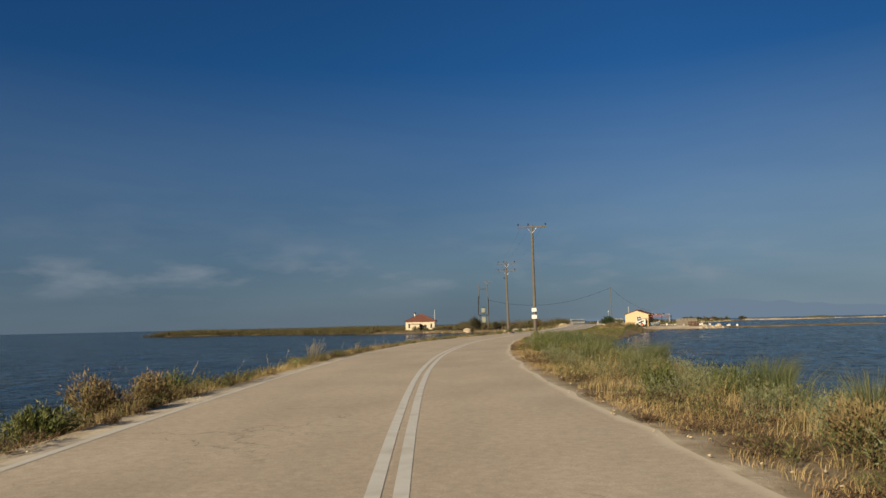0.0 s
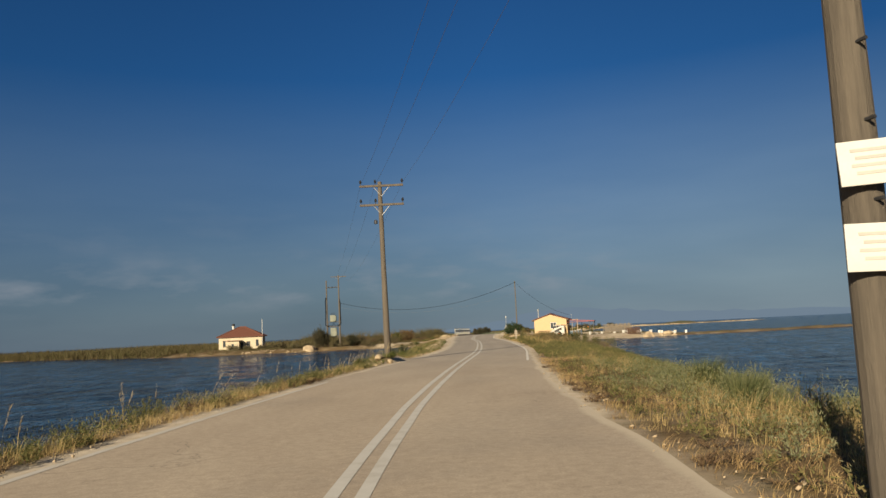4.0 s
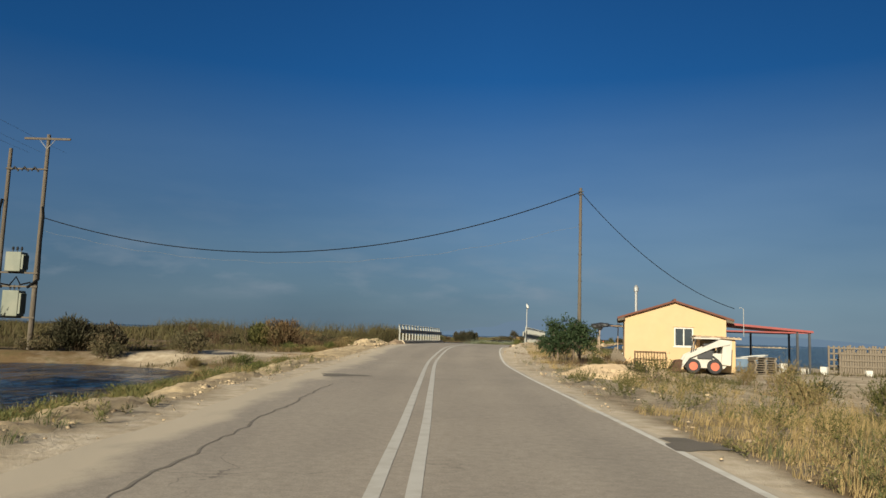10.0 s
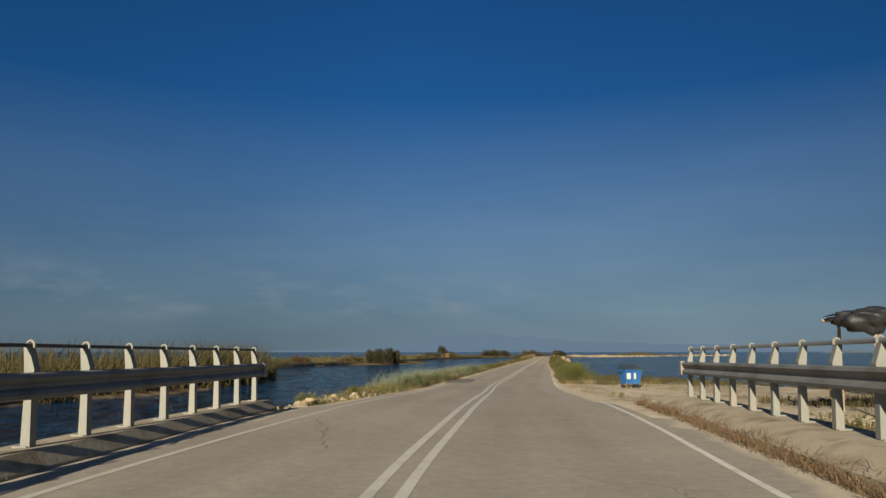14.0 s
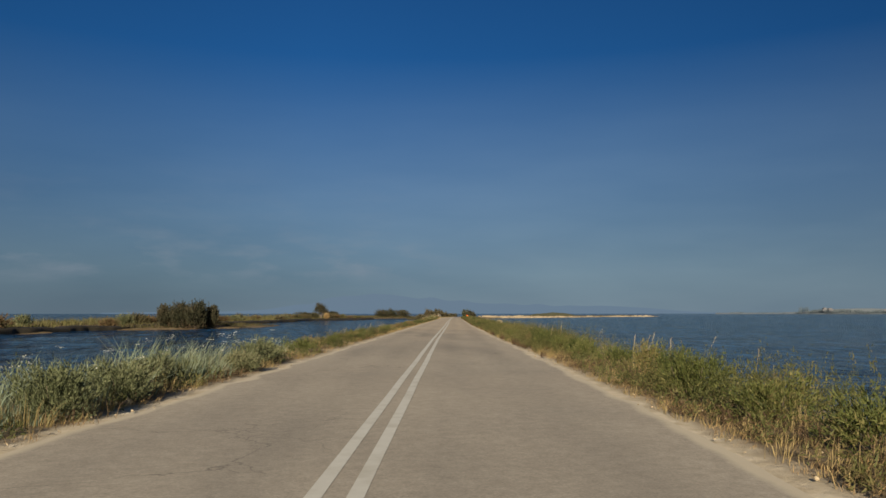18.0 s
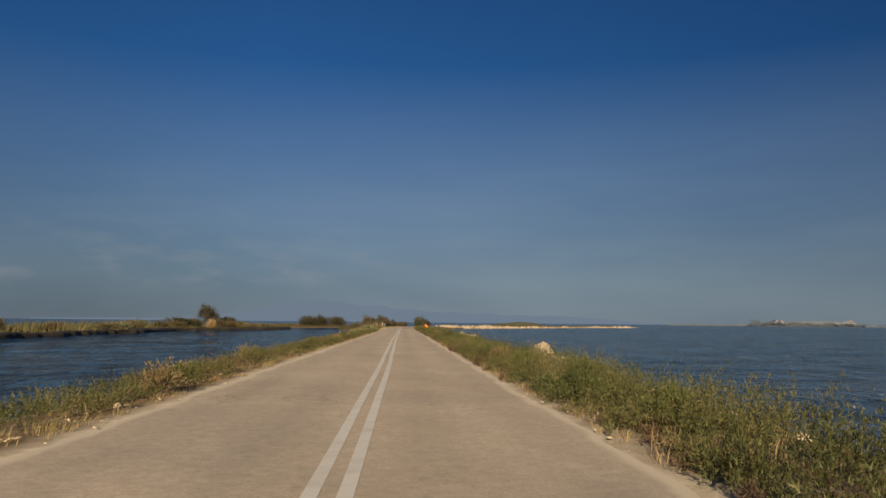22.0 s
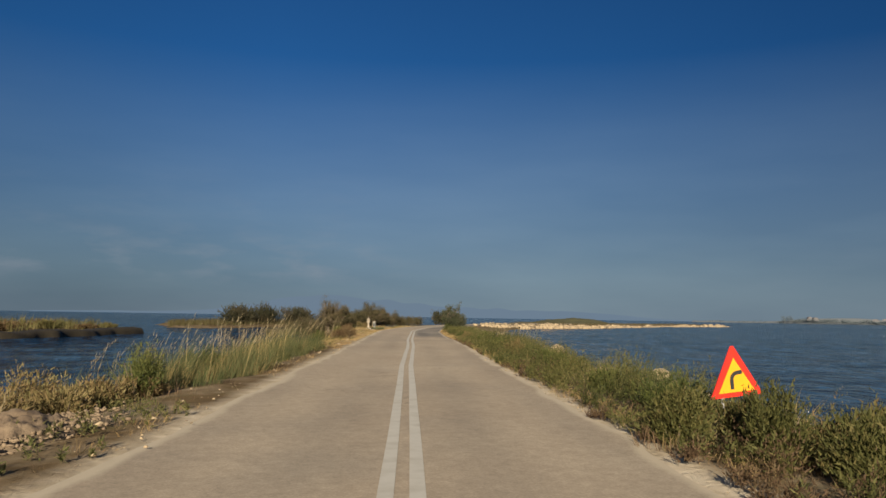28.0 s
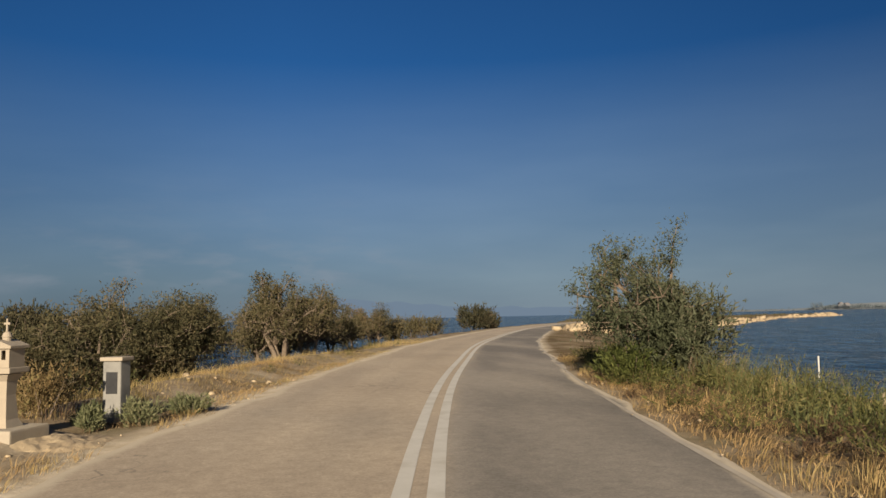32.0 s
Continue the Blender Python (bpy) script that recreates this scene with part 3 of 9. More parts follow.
LANDS += [  # the long island, the spits and the channel bank
    ([(-60, 205), (-27, 235), (-17, 262), (-7, 300), (3, 350), (11, 392), (21, 409), (27.5, 418), (31, 432), (26, 446), (10, 455), (-12, 400), (-40, 330), (-120, 300), (-170, 210)], -0.5),
    ([(30, 462), (40, 474), (52, 490), (60, 512), (40, 540), (25, 500)], -0.6),
    ([(-16, 268), (2, 283), (6, 300), (-10, 296)], -0.75),
    ([(70, 470), (88, 492), (120, 520), (180, 590), (226, 620), (240, 640), (185, 640), (140, 632), (112, 562)], -0.4),
    ([(92, 83), (120, 98), (165, 118), (210, 150), (150, 130), (100, 100)], -0.75),
    ([(-30, 138), (-20, 143), (-16.5, 158), (-13.5, 168), (-14.5, 184), (-19, 206), (-23, 232), (-60, 228), (-60, 150)], -0.45),
]

CHANNEL = [(-3, 107), (-6, 113), (-11, 128)]


def inside(poly, x, y):
    """Signed distance to an outline, positive within."""
    p = np.array(poly, float)
    q = np.roll(p, -1, 0)
    best = np.full(x.shape, 1e9)
    odd = np.zeros(x.shape, bool)
    for (ax, ay), (bx, by) in zip(p, q):
        dx, dy = bx - ax, by - ay
        t = np.clip(((x - ax) * dx + (y - ay) * dy) / (dx * dx + dy * dy), 0, 1)
        best = np.minimum(best, (x - ax - t * dx) ** 2 + (y - ay - t * dy) ** 2)
        if ay != by:
            odd ^= ((ay > y) != (by > y)) & (x < (bx - ax) * (y - ay) / (by - ay) + ax)
    return np.sqrt(best) * np.where(odd, 1, -1)


def ground_height(x, y):
    d = across(x, y)
    hl, hr, bl, br = half_left(y), half_right(y), bank_left(y), bank_right(y)
    h = np.where(d < 0, hl, hr)
    b = np.where(d < 0, bl, br)
    a = np.abs(d)
    n = value_noise(x * 0.55, y * 0.55, 3) - 0.5
    n2 = value_noise(x * 0.12, y * 0.12, 5) - 0.5
    u = np.clip((a - h - 0.5) / np.maximum(b + 1.6 * n2 - h - 0.5, 0.3), 0, 1)
    lin = np.where(d < 0, np.interp(y, [-40, -5, 66, 80], [0.35, 0.75, 0.75, 0.3]), 0.35)
    zr = road_z(y)
    bank = zr - 0.006 + (SEA - zr + 0.006) * (lin * u + (1 - lin) * u ** 3)
    bank = bank + 0.22 * n * step(u * 4) * (1 - u)
    z = np.where(a <= h + 0.5, zr - 0.05 + 0.044 * step((a - h + 0.95) / 0.45), np.where(u < 1, bank, np.maximum(SEA - 0.3 * (a - b), -3.2)))
    for poly, top in LANDS:
        s = inside(poly, x + 3 * n2, y + 3 * n)
        land = np.minimum(SEA + 0.22 * s, top + 0.35 * n2 + 0.15 * n)
        z = np.where((a > h + 0.5) & (land > z), land, z)
    # the channel that runs under the bridge
    cd = np.full(x.shape, 1e9)
    for (ax, ay), (bx, by) in zip(CHANNEL, CHANNEL[1:]):
        t = np.clip(((x - ax) * (bx - ax) + (y - ay) * (by - ay)) / ((bx - ax) ** 2 + (by - ay) ** 2), 0, 1)
        cd = np.minimum(cd, np.hypot(x - ax - t * (bx - ax), y - ay - t * (by - ay)))
    z = np.where((d < -h - 0.5) & (cd < 14), np.minimum(z, SEA + 0.35 * (cd - 6.0 + 2 * n)), z)
    # the pole stands on a rubble hump
    z = z + 0.45 * np.exp(-((x + 1.2) ** 2 + (y + 24.2) ** 2) / 4.0) * (a > h + 0.3)
    # spoil heaps along the left edge before the bridge, and the soft verge
    z = z + (d < -h - 0.6) * (a < h + 5) * step((y - 82) / 6) * (1 - step((y - 94) / 4)) * (0.12 + 0.4 * np.clip(n + 0.15, 0, 1)) * step((a - h - 0.6) / 1.5) * (1 - step((a - h - 3) / 2))
    # rubble berm beside the lagoon
    z = z + 0.2 * np.exp(-((a - h - 1.5) / 0.75) ** 2) * (d < 0) * step((y - 2) / 8) * (1 - step((y - 64) / 6)) * (0.7 + 0.5 * np.clip(n + 0.5, 0, 1))
    # sand banked up to the bridge railing
    z = z + 0.5 * (d > 0) * step((a - h - 0.2) / 1.3) * (1 - step((a - h - 5) / 5)) * step((y - 85) / 10) * (1 - step((y - 99) / 1.5))
    # raised sandy shelf at the shrine by the bend
    z = z + 0.32 * (d < 0) * step((a - h - 0.8) / 1.2) * (1 - step((a - h - 4.5) / 3)) * step((y - 420) / 8) * (1 - step((y - 446) / 10))
    return z


rows = np.concatenate([np.arange(-190, 560, 1.0), np.arange(560, 641, 4.0)])
inner = np.arange(-17, 17.01, 0.5)
outer = 17 + np.cumsum(np.linspace(1.0, 18, 26))
cols = np.concatenate([-outer[::-1], inner, outer])
gy, gd = np.meshgrid(rows, cols, indexing="ij")
gx = road_x(gy) + gd / road_cos(gy)
gz = ground_height(gx, gy)
nr, nc = gy.shape
gz[:, 0] = gz[:, -1] = gz[0, :] = gz[-1, :] = -3.2
verts = np.stack([gx, gy, gz], -1).reshape(-1, 3)
idx = np.arange(nr * nc).reshape(nr, nc)
quads = np.stack([idx[:-1, :-1], idx[:-1, 1:], idx[1:, 1:], idx[1:, :-1]], -1).reshape(-1, 4)
# a skirt that carries the sea bed out to the horizon
ring = np.concatenate([idx[0, :], idx[1:, -1], idx[-1, -2::-1], idx[-2:0:-1, 0]])
rv = verts[ring]
far_v = np.array([60.0, 200.0, 0]) + (rv - np.array([60.0, 200.0, 0])) * [14, 10, 1]
verts = np.concatenate([verts, far_v])
k = nr * nc + np.arange(len(ring))
quads = np.concatenate([quads, np.stack([np.roll(ring, -1), ring, k, np.roll(k, -1)], -1)])
dv = across(verts[:, 0], np.clip(verts[:, 1], -190, 640))
hv = np.where(dv < 0, half_left(verts[:, 1]), half_right(verts[:, 1]))
verge = np.abs(dv) - hv
bare = np.interp(verts[:, 1], [-190, -40, -10, 0, 95, 150, 170, 395, 420, 640], [0.1, 0.15, 0.3, 0.4, 0.75, 0.4, 0.1, 0.1, 0.3, 0.2]) * (dv < 0) + \
    np.interp(verts[:, 1], [-190, -20, 40, 58, 80, 150, 165, 300, 640], [0.05, 0.1, 0.12, 0.75, 0.9, 0.8, 0.1, 0.05, 0.1]) * (dv >= 0)
sand = np.clip(1.25 - (verge - 0.7 * verge_gap(dv, verts[:, 1])) / 0.32, 0, 1)
sand = np.maximum(sand, bare * np.where(np.abs(dv) < 12, 1, np.where((dv > 0) & (np.abs(dv) < 34), 0.75, 0.05)) * (np.abs(dv) < 45))
sand = sand * np.where((dv < -hv - 1.6) & (verts[:, 1] > 64) & (verts[:, 1] < 90), 0.35, 1)
sand = sand * np.where((dv > 0) & (verts[:, 1] > 392) & (verts[:, 1] < 450), 0.35, 1)
sand = sand * np.where((dv > 0) & (verts[:, 1] < -35) & (verge > 0.12), 0.4, 1)
# pale gravel apron and dirt track to the transformer
sand = np.maximum(sand, 0.95 * (dv < 0) * np.exp(-((verts[:, 1] - 80 - 0.35 * (dv + 12)) / 6.0) ** 2) * step((dv + 21) / 5))

m, nodes, links, b = material("earth", 0.95, 0, 0.1)
M_EARTH = m
pos = nodes.new("ShaderNodeNewGeometry").outputs["Position"]


def noise_node(nodes, links, vec, scale, detail=5, rough=0.6):
    n = nodes.new("ShaderNodeTexNoise")
    n.inputs["Scale"].default_value, n.inputs["Detail"].default_value, n.inputs["Roughness"].default_value = scale, detail, rough
    links.new(vec, n.inputs["Vector"])
    return n.outputs[0]


def ramp_node(nodes, links, fac, stops):
    r = nodes.new("ShaderNodeValToRGB")
    while len(r.color_ramp.elements) < len(stops):
        r.color_ramp.elements.new(0.5)
    for e, (p, c) in zip(r.color_ramp.elements, stops):
        e.position, e.color = p, (*c, 1)
    links.new(fac, r.inputs[0])
    return r.outputs[0]


soil = ramp_node(nodes, links, noise_node(nodes, links, pos, 0.9), [(0.3, (0.085, 0.058, 0.028)), (0.5, (0.15, 0.102, 0.05)), (0.7, (0.1, 0.082, 0.035))])
pale = ramp_node(nodes, links, noise_node(nodes, links, pos, 2.4), [(0.3, (0.42, 0.34, 0.23)), (0.55, (0.56, 0.47, 0.34)), (0.75, (0.64, 0.56, 0.42))])
at = nodes.new("ShaderNodeAttribute")
at.attribute_name = "sand"
fr = nodes.new("ShaderNodeMath")
fr.operation = "MULTIPLY_ADD"
fr.inputs[1].default_value, fr.inputs[2].default_value = 1.8, -0.9
links.new(noise_node(nodes, links, pos, 0.5, 8, 0.7), fr.inputs[0])
sm = nodes.new("ShaderNodeMath")
sm.operation = "ADD"
sm.use_clamp = True
links.new(at.outputs["Fac"], sm.inputs[0])
links.new(fr.outputs[0], sm.inputs[1])
cmix = nodes.new("ShaderNodeMixRGB")
links.new(sm.outputs[0], cmix.inputs["Fac"])
links.new(soil, cmix.inputs["Color1"])
links.new(pale, cmix.inputs["Color2"])
links.new(cmix.outputs[0], b.inputs["Base Color"])
bp = nodes.new("ShaderNodeBump")
bp.inputs["Strength"].default_value, bp.inputs["Distance"].default_value = 0.7, 0.05
links.new(noise_node(nodes, links, pos, 9, 6, 0.7), bp.inputs["Height"])
links.new(bp.outputs[0], b.inputs["Normal"])
raw_mesh("ground", verts, quads, None, M_EARTH, "structure", "sandy causeway ground with pale dusty verges and dry soil", "ground", {"sand": sand}, True)

# ---- water ----
m, nodes, links, b = material("lagoon_water", 0.09, 0, 0.13)
M_WATER = m
pos = nodes.new("ShaderNodeNewGeometry").outputs["Position"]
mp = nodes.new("ShaderNodeMapping")
mp.inputs["Scale"].default_value = (0.42, 1.0, 1.0)
mp.inputs["Rotation"].default_value = (0, 0, radians(14))
links.new(pos, mp.inputs["Vector"])
w1 = noise_node(nodes, links, mp.outputs[0], 2.4, 3, 0.55)
w2 = noise_node(nodes, links, mp.outputs[0], 0.06, 4, 0.6)
bp = nodes.new("ShaderNodeBump")
bp.inputs["Strength"].default_value, bp.inputs["Distance"].default_value = 1.0, 1.9
mp1 = nodes.new("ShaderNodeMapping")
mp1.inputs["Scale"].default_value = (1.0, 0.4, 1.0)
mp1.inputs["Rotation"].default_value = (0, 0, radians(-8))
links.new(pos, mp1.inputs["Vector"])
chop = noise_node(nodes, links, mp1.outputs[0], 2.6, 3, 0.6)
both = nodes.new("ShaderNodeMath")
both.operation = "ADD"
links.new(w1, both.inputs[0])
links.new(chop, both.inputs[1])
links.new(both.outputs[0], bp.inputs["Height"])
links.new(bp.outputs[0], b.inputs["Normal"])
tone = nodes.new("ShaderNodeMixRGB")
tone.blend_type = "MULTIPLY"
tone.inputs["Fac"].default_value = 1.0
links.new(ramp_node(nodes, links, w2, [(0.3, (0.009, 0.04, 0.105)), (0.7, (0.015, 0.054, 0.13))]), tone.inputs["Color1"])
# bright and dark wave faces painted into the base colour by stretched noise
mp2 = nodes.new("ShaderNodeMapping")
mp2.inputs["Scale"].default_value = (1.0, 0.3, 1.0)
mp2.inputs["Rotation"].default_value = (0, 0, radians(-8))
links.new(pos, mp2.inputs["Vector"])
ripple_shade = noise_node(nodes, links, mp2.outputs[0], 1.5, 5, 0.72)
links.new(ramp_node(nodes, links, ripple_shade, [(0.4, (0.06, 0.08, 0.12)), (0.5, (0.5, 0.53, 0.56)), (0.62, (1.7, 1.55, 1.4))]), tone.inputs["Color2"])
links.new(tone.outputs[0], b.inputs["Base Color"])
wrow = np.arange(-189.5, 640, 1.15)
near_c = np.arange(4.0, 34, 0.65)
out_c = 34 + np.cumsum(np.linspace(0.7, 13, 46))
wcol = np.concatenate([-out_c[::-1], -near_c[::-1], near_c, out_c])
wy_, wd_ = np.meshgrid(wrow, wcol, indexing="ij")
wx_ = road_x(wy_) + wd_ / road_cos(wy_)
amp = 1 - step((np.abs(wd_) - 150) / 160)
u_, v_ = wx_ * 0.97 + wy_ * 0.24, -wx_ * 0.24 + wy_ * 0.97
wz_ = SEA + amp * (0.10 * (value_noise(u_ * 0.35, v_ * 0.5, 81) - 0.5) + 0.10 * (value_noise(u_ * 0.16, v_ * 0.28, 82) - 0.5))
wz_[0, :] = wz_[-1, :] = wz_[:, 0] = wz_[:, -1] = SEA
wv = np.stack([wx_, wy_, wz_], -1).reshape(-1, 3)
wi = np.arange(wx_.size).reshape(wx_.shape)
wq = np.stack([wi[:-1, :-1], wi[:-1, 1:], wi[1:, 1:], wi[1:, :-1]], -1).reshape(-1, 4)
ring = np.concatenate([wi[0, :], wi[1:, -1], wi[-1, -2::-1], wi[-2:0:-1, 0]])
far_v = np.array([60.0, 200.0, 0]) + (wv[ring] - np.array([60.0, 200.0, 0])) * [12, 9, 1]
k = wx_.size + np.arange(len(ring))
wq = np.concatenate([wq, np.stack([np.roll(ring, -1), ring, k, np.roll(k, -1)], -1)])
raw_mesh("water", np.concatenate([wv, far_v]), wq, None, M_WATER, "structure", "dark blue rippled lagoon and sea water", "water", None, True)


# ---- road ----
def strip(name, ys, left, right, lift, mat, label, category, kind="structure", n=2):
    """A ribbon along the road between two offsets from its middle line."""
    c, x0 = road_cos(ys), road_x(ys)
    vs = []
    for t in np.linspace(0, 1, n):
        d = left * (1 - t) + right * t
        vs.append(np.stack([x0 + d * c, ys - d * np.interp(ys, _ry, _slope) * c, road_z(ys) + lift + 0 * ys], -1))
    v = np.stack(vs, 1)
    i = np.arange(v.shape[0] * n).reshape(-1, n)
    q = np.stack([i[:-1, :-1], i[:-1, 1:], i[1:, 1:], i[1:, :-1]], -1).reshape(-1, 4)
    return raw_mesh(name, v.reshape(-1, 3), q, None, mat, kind, label, category)


ys = np.arange(-188, 636, 0.35)
edge = lambda y, seed: 0.28 * (value_noise(y * 0.9, y * 0 + 0.5, seed) - 0.5) + 0.22 * (value_noise(y * 0.23, y * 0 + 0.5, seed + 1) - 0.5)
road_l, road_r = -half_left(ys) - edge(ys, 11), half_right(ys) + edge(ys, 21)
COLS = 21
road = strip("road", ys, road_l, road_r, 0.0, M_ASPHALT, "sun-bleached dusty two-lane asphalt road", "road", n=COLS)
off = road_l[:, None] + (road_r - road_l)[:, None] * np.linspace(0, 1, COLS)[None]
yy2 = np.repeat(ys[:, None], COLS, 1)
track = sum(np.exp(-((off - o) / 0.42) ** 2) for o in (-2.6, -1.05, 0.95, 2.5))
wide_l = np.interp(ys, [-190, -40, -10, 15, 40, 66, 98, 125, 640], [0.35, 0.35, 0.6, 1.0, 1.5, 1.9, 1.1, 0.36, 0.36])[:, None]
wide_r = np.interp(ys, [-190, -30, 90, 120, 150, 640], [0.35, 0.35, 0.45, 0.8, 0.34, 0.3])[:, None]
dust = np.clip(1.05 - (off - road_l[:, None]) / wide_l, 0, 1) + np.clip(1.05 - (road_r[:, None] - off) / wide_r, 0, 1)
beige = np.interp(yy2, [-190, -45, -15, 140, 205, 245, 425, 640], [0.85, 0.8, 0.25, 0.1, 0.35, 0.85, 0.8, 0.7])
beige = beige * (1 - 0.85 * (off > 0.2) * step((yy2 - 402) / 14))
track = track + 1.1 * step((yy2 - 190) / 12) * (1 - step((yy2 - 228) / 14)) * (np.abs(off) < 2.9)
track = track + 4.0 * step((off - 0.2) / 0.3) * step((yy2 - 402) / 14)
track = track * (0.35 + 0.65 * step((yy2 + 15) / 20))
track = track + 0.55 * step((yy2 - 138) / 8) * (1 - step((yy2 - 182) / 10)) * (np.abs(off) < 3.0)
for key, val in (("track", track), ("dust", dust), ("beige", beige)):
    road.data.attributes.new(key, "FLOAT", "POINT").data.foreach_set("value", val.astype(np.float32).ravel())


def line_marks(name, y0, y1, offset, width, mat, label, wobble=0.02):
    yy = np.arange(y0, y1, 0.5)
    o = offset(yy) + wobble * (value_noise(yy * 0.3, yy * 0, 31) - 0.5)
    return strip(name, yy, o - width / 2, o + width / 2, 0.004, mat, label, "road marking")


gap = lambda y: np.interp(y, [-130, -90, -40, 0, 165, 212, 267, 350, 440], [0.125, 0.13, 0.165, 0.185, 0.18, 0.145, 0.155, 0.14, 0.14])
line_marks("centre_line", -188, 636, lambda y: -gap(y), 0.145, M_PAINT, "worn white half of the solid double centre line")
line_marks("centre_line", -188, 636, lambda y: gap(y), 0.145, M_PAINT, "worn white half of the solid double centre line")
line_marks("edge_line", -30, 168, line_right, 0.115, M_EDGE, "white edge line of the road")
line_marks("edge_line", 405, 470, lambda y: half_right(y) - 0.07, 0.07, M_FAINT, "faded white edge line of the road")
line_marks("edge_line", -188, -40, lambda y: -half_left(y) + 0.25, 0.14, M_WORN, "faded white edge line of the road")
line_marks("edge_line", 84, 150, lambda y: -np.interp(y, [84, 98, 114, 149, 200], [3.9, 3.75, 3.65, 3.4, 3.3]), 0.13, M_WORN, "faded white edge line of the road")
for o in (-1, 1):
    yy = np.array([72.2, 72.32])
    strip("line_joint", yy, o * gap(yy) - 0.074, o * gap(yy) + 0.074, 0.0065, M_STAIN, "dark worn break across the centre line", "road marking")


# ---- poles and wires ----
def mesh_ob(name, bm, mat, m, label, category, group=""):
    ob = part(name, bm, mat)
    ob.matrix_basis = m
    return tagged(ob, label, category, group)


def new_bm():
    return bmesh.new()


def pole_shaft(bm, h, r0, r1, lean=(0, 0), n=14):
    pts = [(lean[0] * t, lean[1] * t, h * t) for t in np.linspace(0, 1, 9)]
    tube(bm, pts, [r0 + (r1 - r0) * t + 0.006 * math.sin(9 * t) for t in np.linspace(0, 1, 9)], n)


def insulator(bm, x, y, z, s=1.0):
    lathe(bm, [(0.02 * s, 0), (0.02 * s, 0.1 * s), (0.075 * s, 0.12 * s), (0.05 * s, 0.15 * s), (0.085 * s, 0.18 * s), (0.05 * s, 0.22 * s), (0.07 * s, 0.25 * s), (0.02 * s, 0.31 * s)], 10, (x, y, z))


def utility_pole(m, h, label, r0=0.19, arms=((0.25, 1.3),), lean=(0, 0), bolts=False):
    """A wooden pole with crossarms; arms: drop below the top, half length."""
    p = empty("utility_pole", m, label, "utility pole", "roadside utility poles")
    bm = new_bm()
    pole_shaft(bm, h, r0, r0 * 0.62, lean)
    part("shaft", bm, M_WOOD, p)
    for drop, half in arms:
        bm = new_bm()
        box(bm, -half, half, -0.16, -0.06, h - drop - 0.06, h - drop + 0.06, 0.012)
        part("crossarm", bm, M_WOOD, p)
        for sx in (-1, 1):
            bm = new_bm()
            tube(bm, [(sx * 0.45, -0.1, h - drop - 0.05), (0, -0.1, h - drop - 0.6)], 0.022, 6)
            part("brace", bm, M_GALV, p)
        for x in (-half + 0.06, -0.35, half - 0.06):
            bm = new_bm()
            insulator(bm, x, -0.11, h - drop + 0.06)
            part("insulator", bm, M_DARK, p, "dark brown ceramic insulator")
    if bolts:
        for z in np.arange(2.6, h - 1.5, 0.62):
            bm = new_bm()
            a = rng.uniform(0, 3)
            tube(bm, [(0, -0.14, z), (0.02, -0.23, z)], 0.016, 6)
            part("bolt", bm, M_DARK, p)
    return p


def gz_at(x, y):
    return float(ground_height(np.array([float(x)]), np.array([float(y)]))[0])


P1 = (9.0, -59.8)
P2 = (-0.58, -24.25)
utility_pole(pose(P1[0], P1[1], -0.25, 0, 0, 8), 10.9, "tall weathered wooden pole with one crossarm and two white notices", arms=((0.2, 1.35),), r0=0.165, bolts=True)
pole2 = utility_pole(pose(P2[0], P2[1], 0.25, 0, 0, 4), 9.95, "tall weathered wooden pole with two crossarms by the water", 0.185, arms=((0.25, 1.25), (1.35, 1.25)), lean=(-0.1, 0))
bm = new_bm()
lathe(bm, [(0.03, 0), (0.1, 0.02), (0.1, 0.2), (0.05, 0.24)], 10, (-0.38, -0.15, 6.9 + 0.6))
part("cable_end", bm, M_DARK, pole2, "small black cable canister")


def notice(z, w, h, tilt, label):
    e = empty("notice_board", pose(P1[0] - 0.02, P1[1] - 0.24, z, 0, 0, -6) @ pose(0, 0, 0, 0, tilt, 0), label, "sign", "notices on the pole")
    bm = new_bm()
    box(bm, -w / 2, w / 2, -0.012, 0.012, -h / 2, h / 2, 0.006)
    part("board", bm, M_WHITE, e)
    for k in range(4):
        bm = new_bm()
        ww = w * (0.62 - 0.13 * (k % 2))
        box(bm, -ww / 2, ww / 2, -0.016, -0.013, h * (0.28 - 0.17 * k) - 0.012, h * (0.28 - 0.17 * k) + 0.012)
        part("text_bar", bm, M_FADED, e)


M_FADED = surface("faded_print", (0.3, 0.285, 0.25), (0.4, 0.38, 0.33), 4, 0.7, bump=0)
notice(2.62, 0.46, 0.34, -2, "white rectangular notice with faded print nailed to the pole")
notice(1.98, 0.48, 0.36, 1, "blank white cracked notice nailed to the pole")


def wire(name, a, b, sag, r, mat, label, n=24, wave=0.0):
    a, b = Vector(a), Vector(b)
    bm = new_bm()
    tube(bm, [a.lerp(b, t) - Vector((0, 0, 4 * sag * t * (1 - t) + wave * math.sin(61 * t) * math.sin(17 * t + 1))) for t in np.linspace(0, 1, n)], r, 5)
    ob = part(name, bm, mat)
    return tagged(ob, label, "cable", "overhead cables")


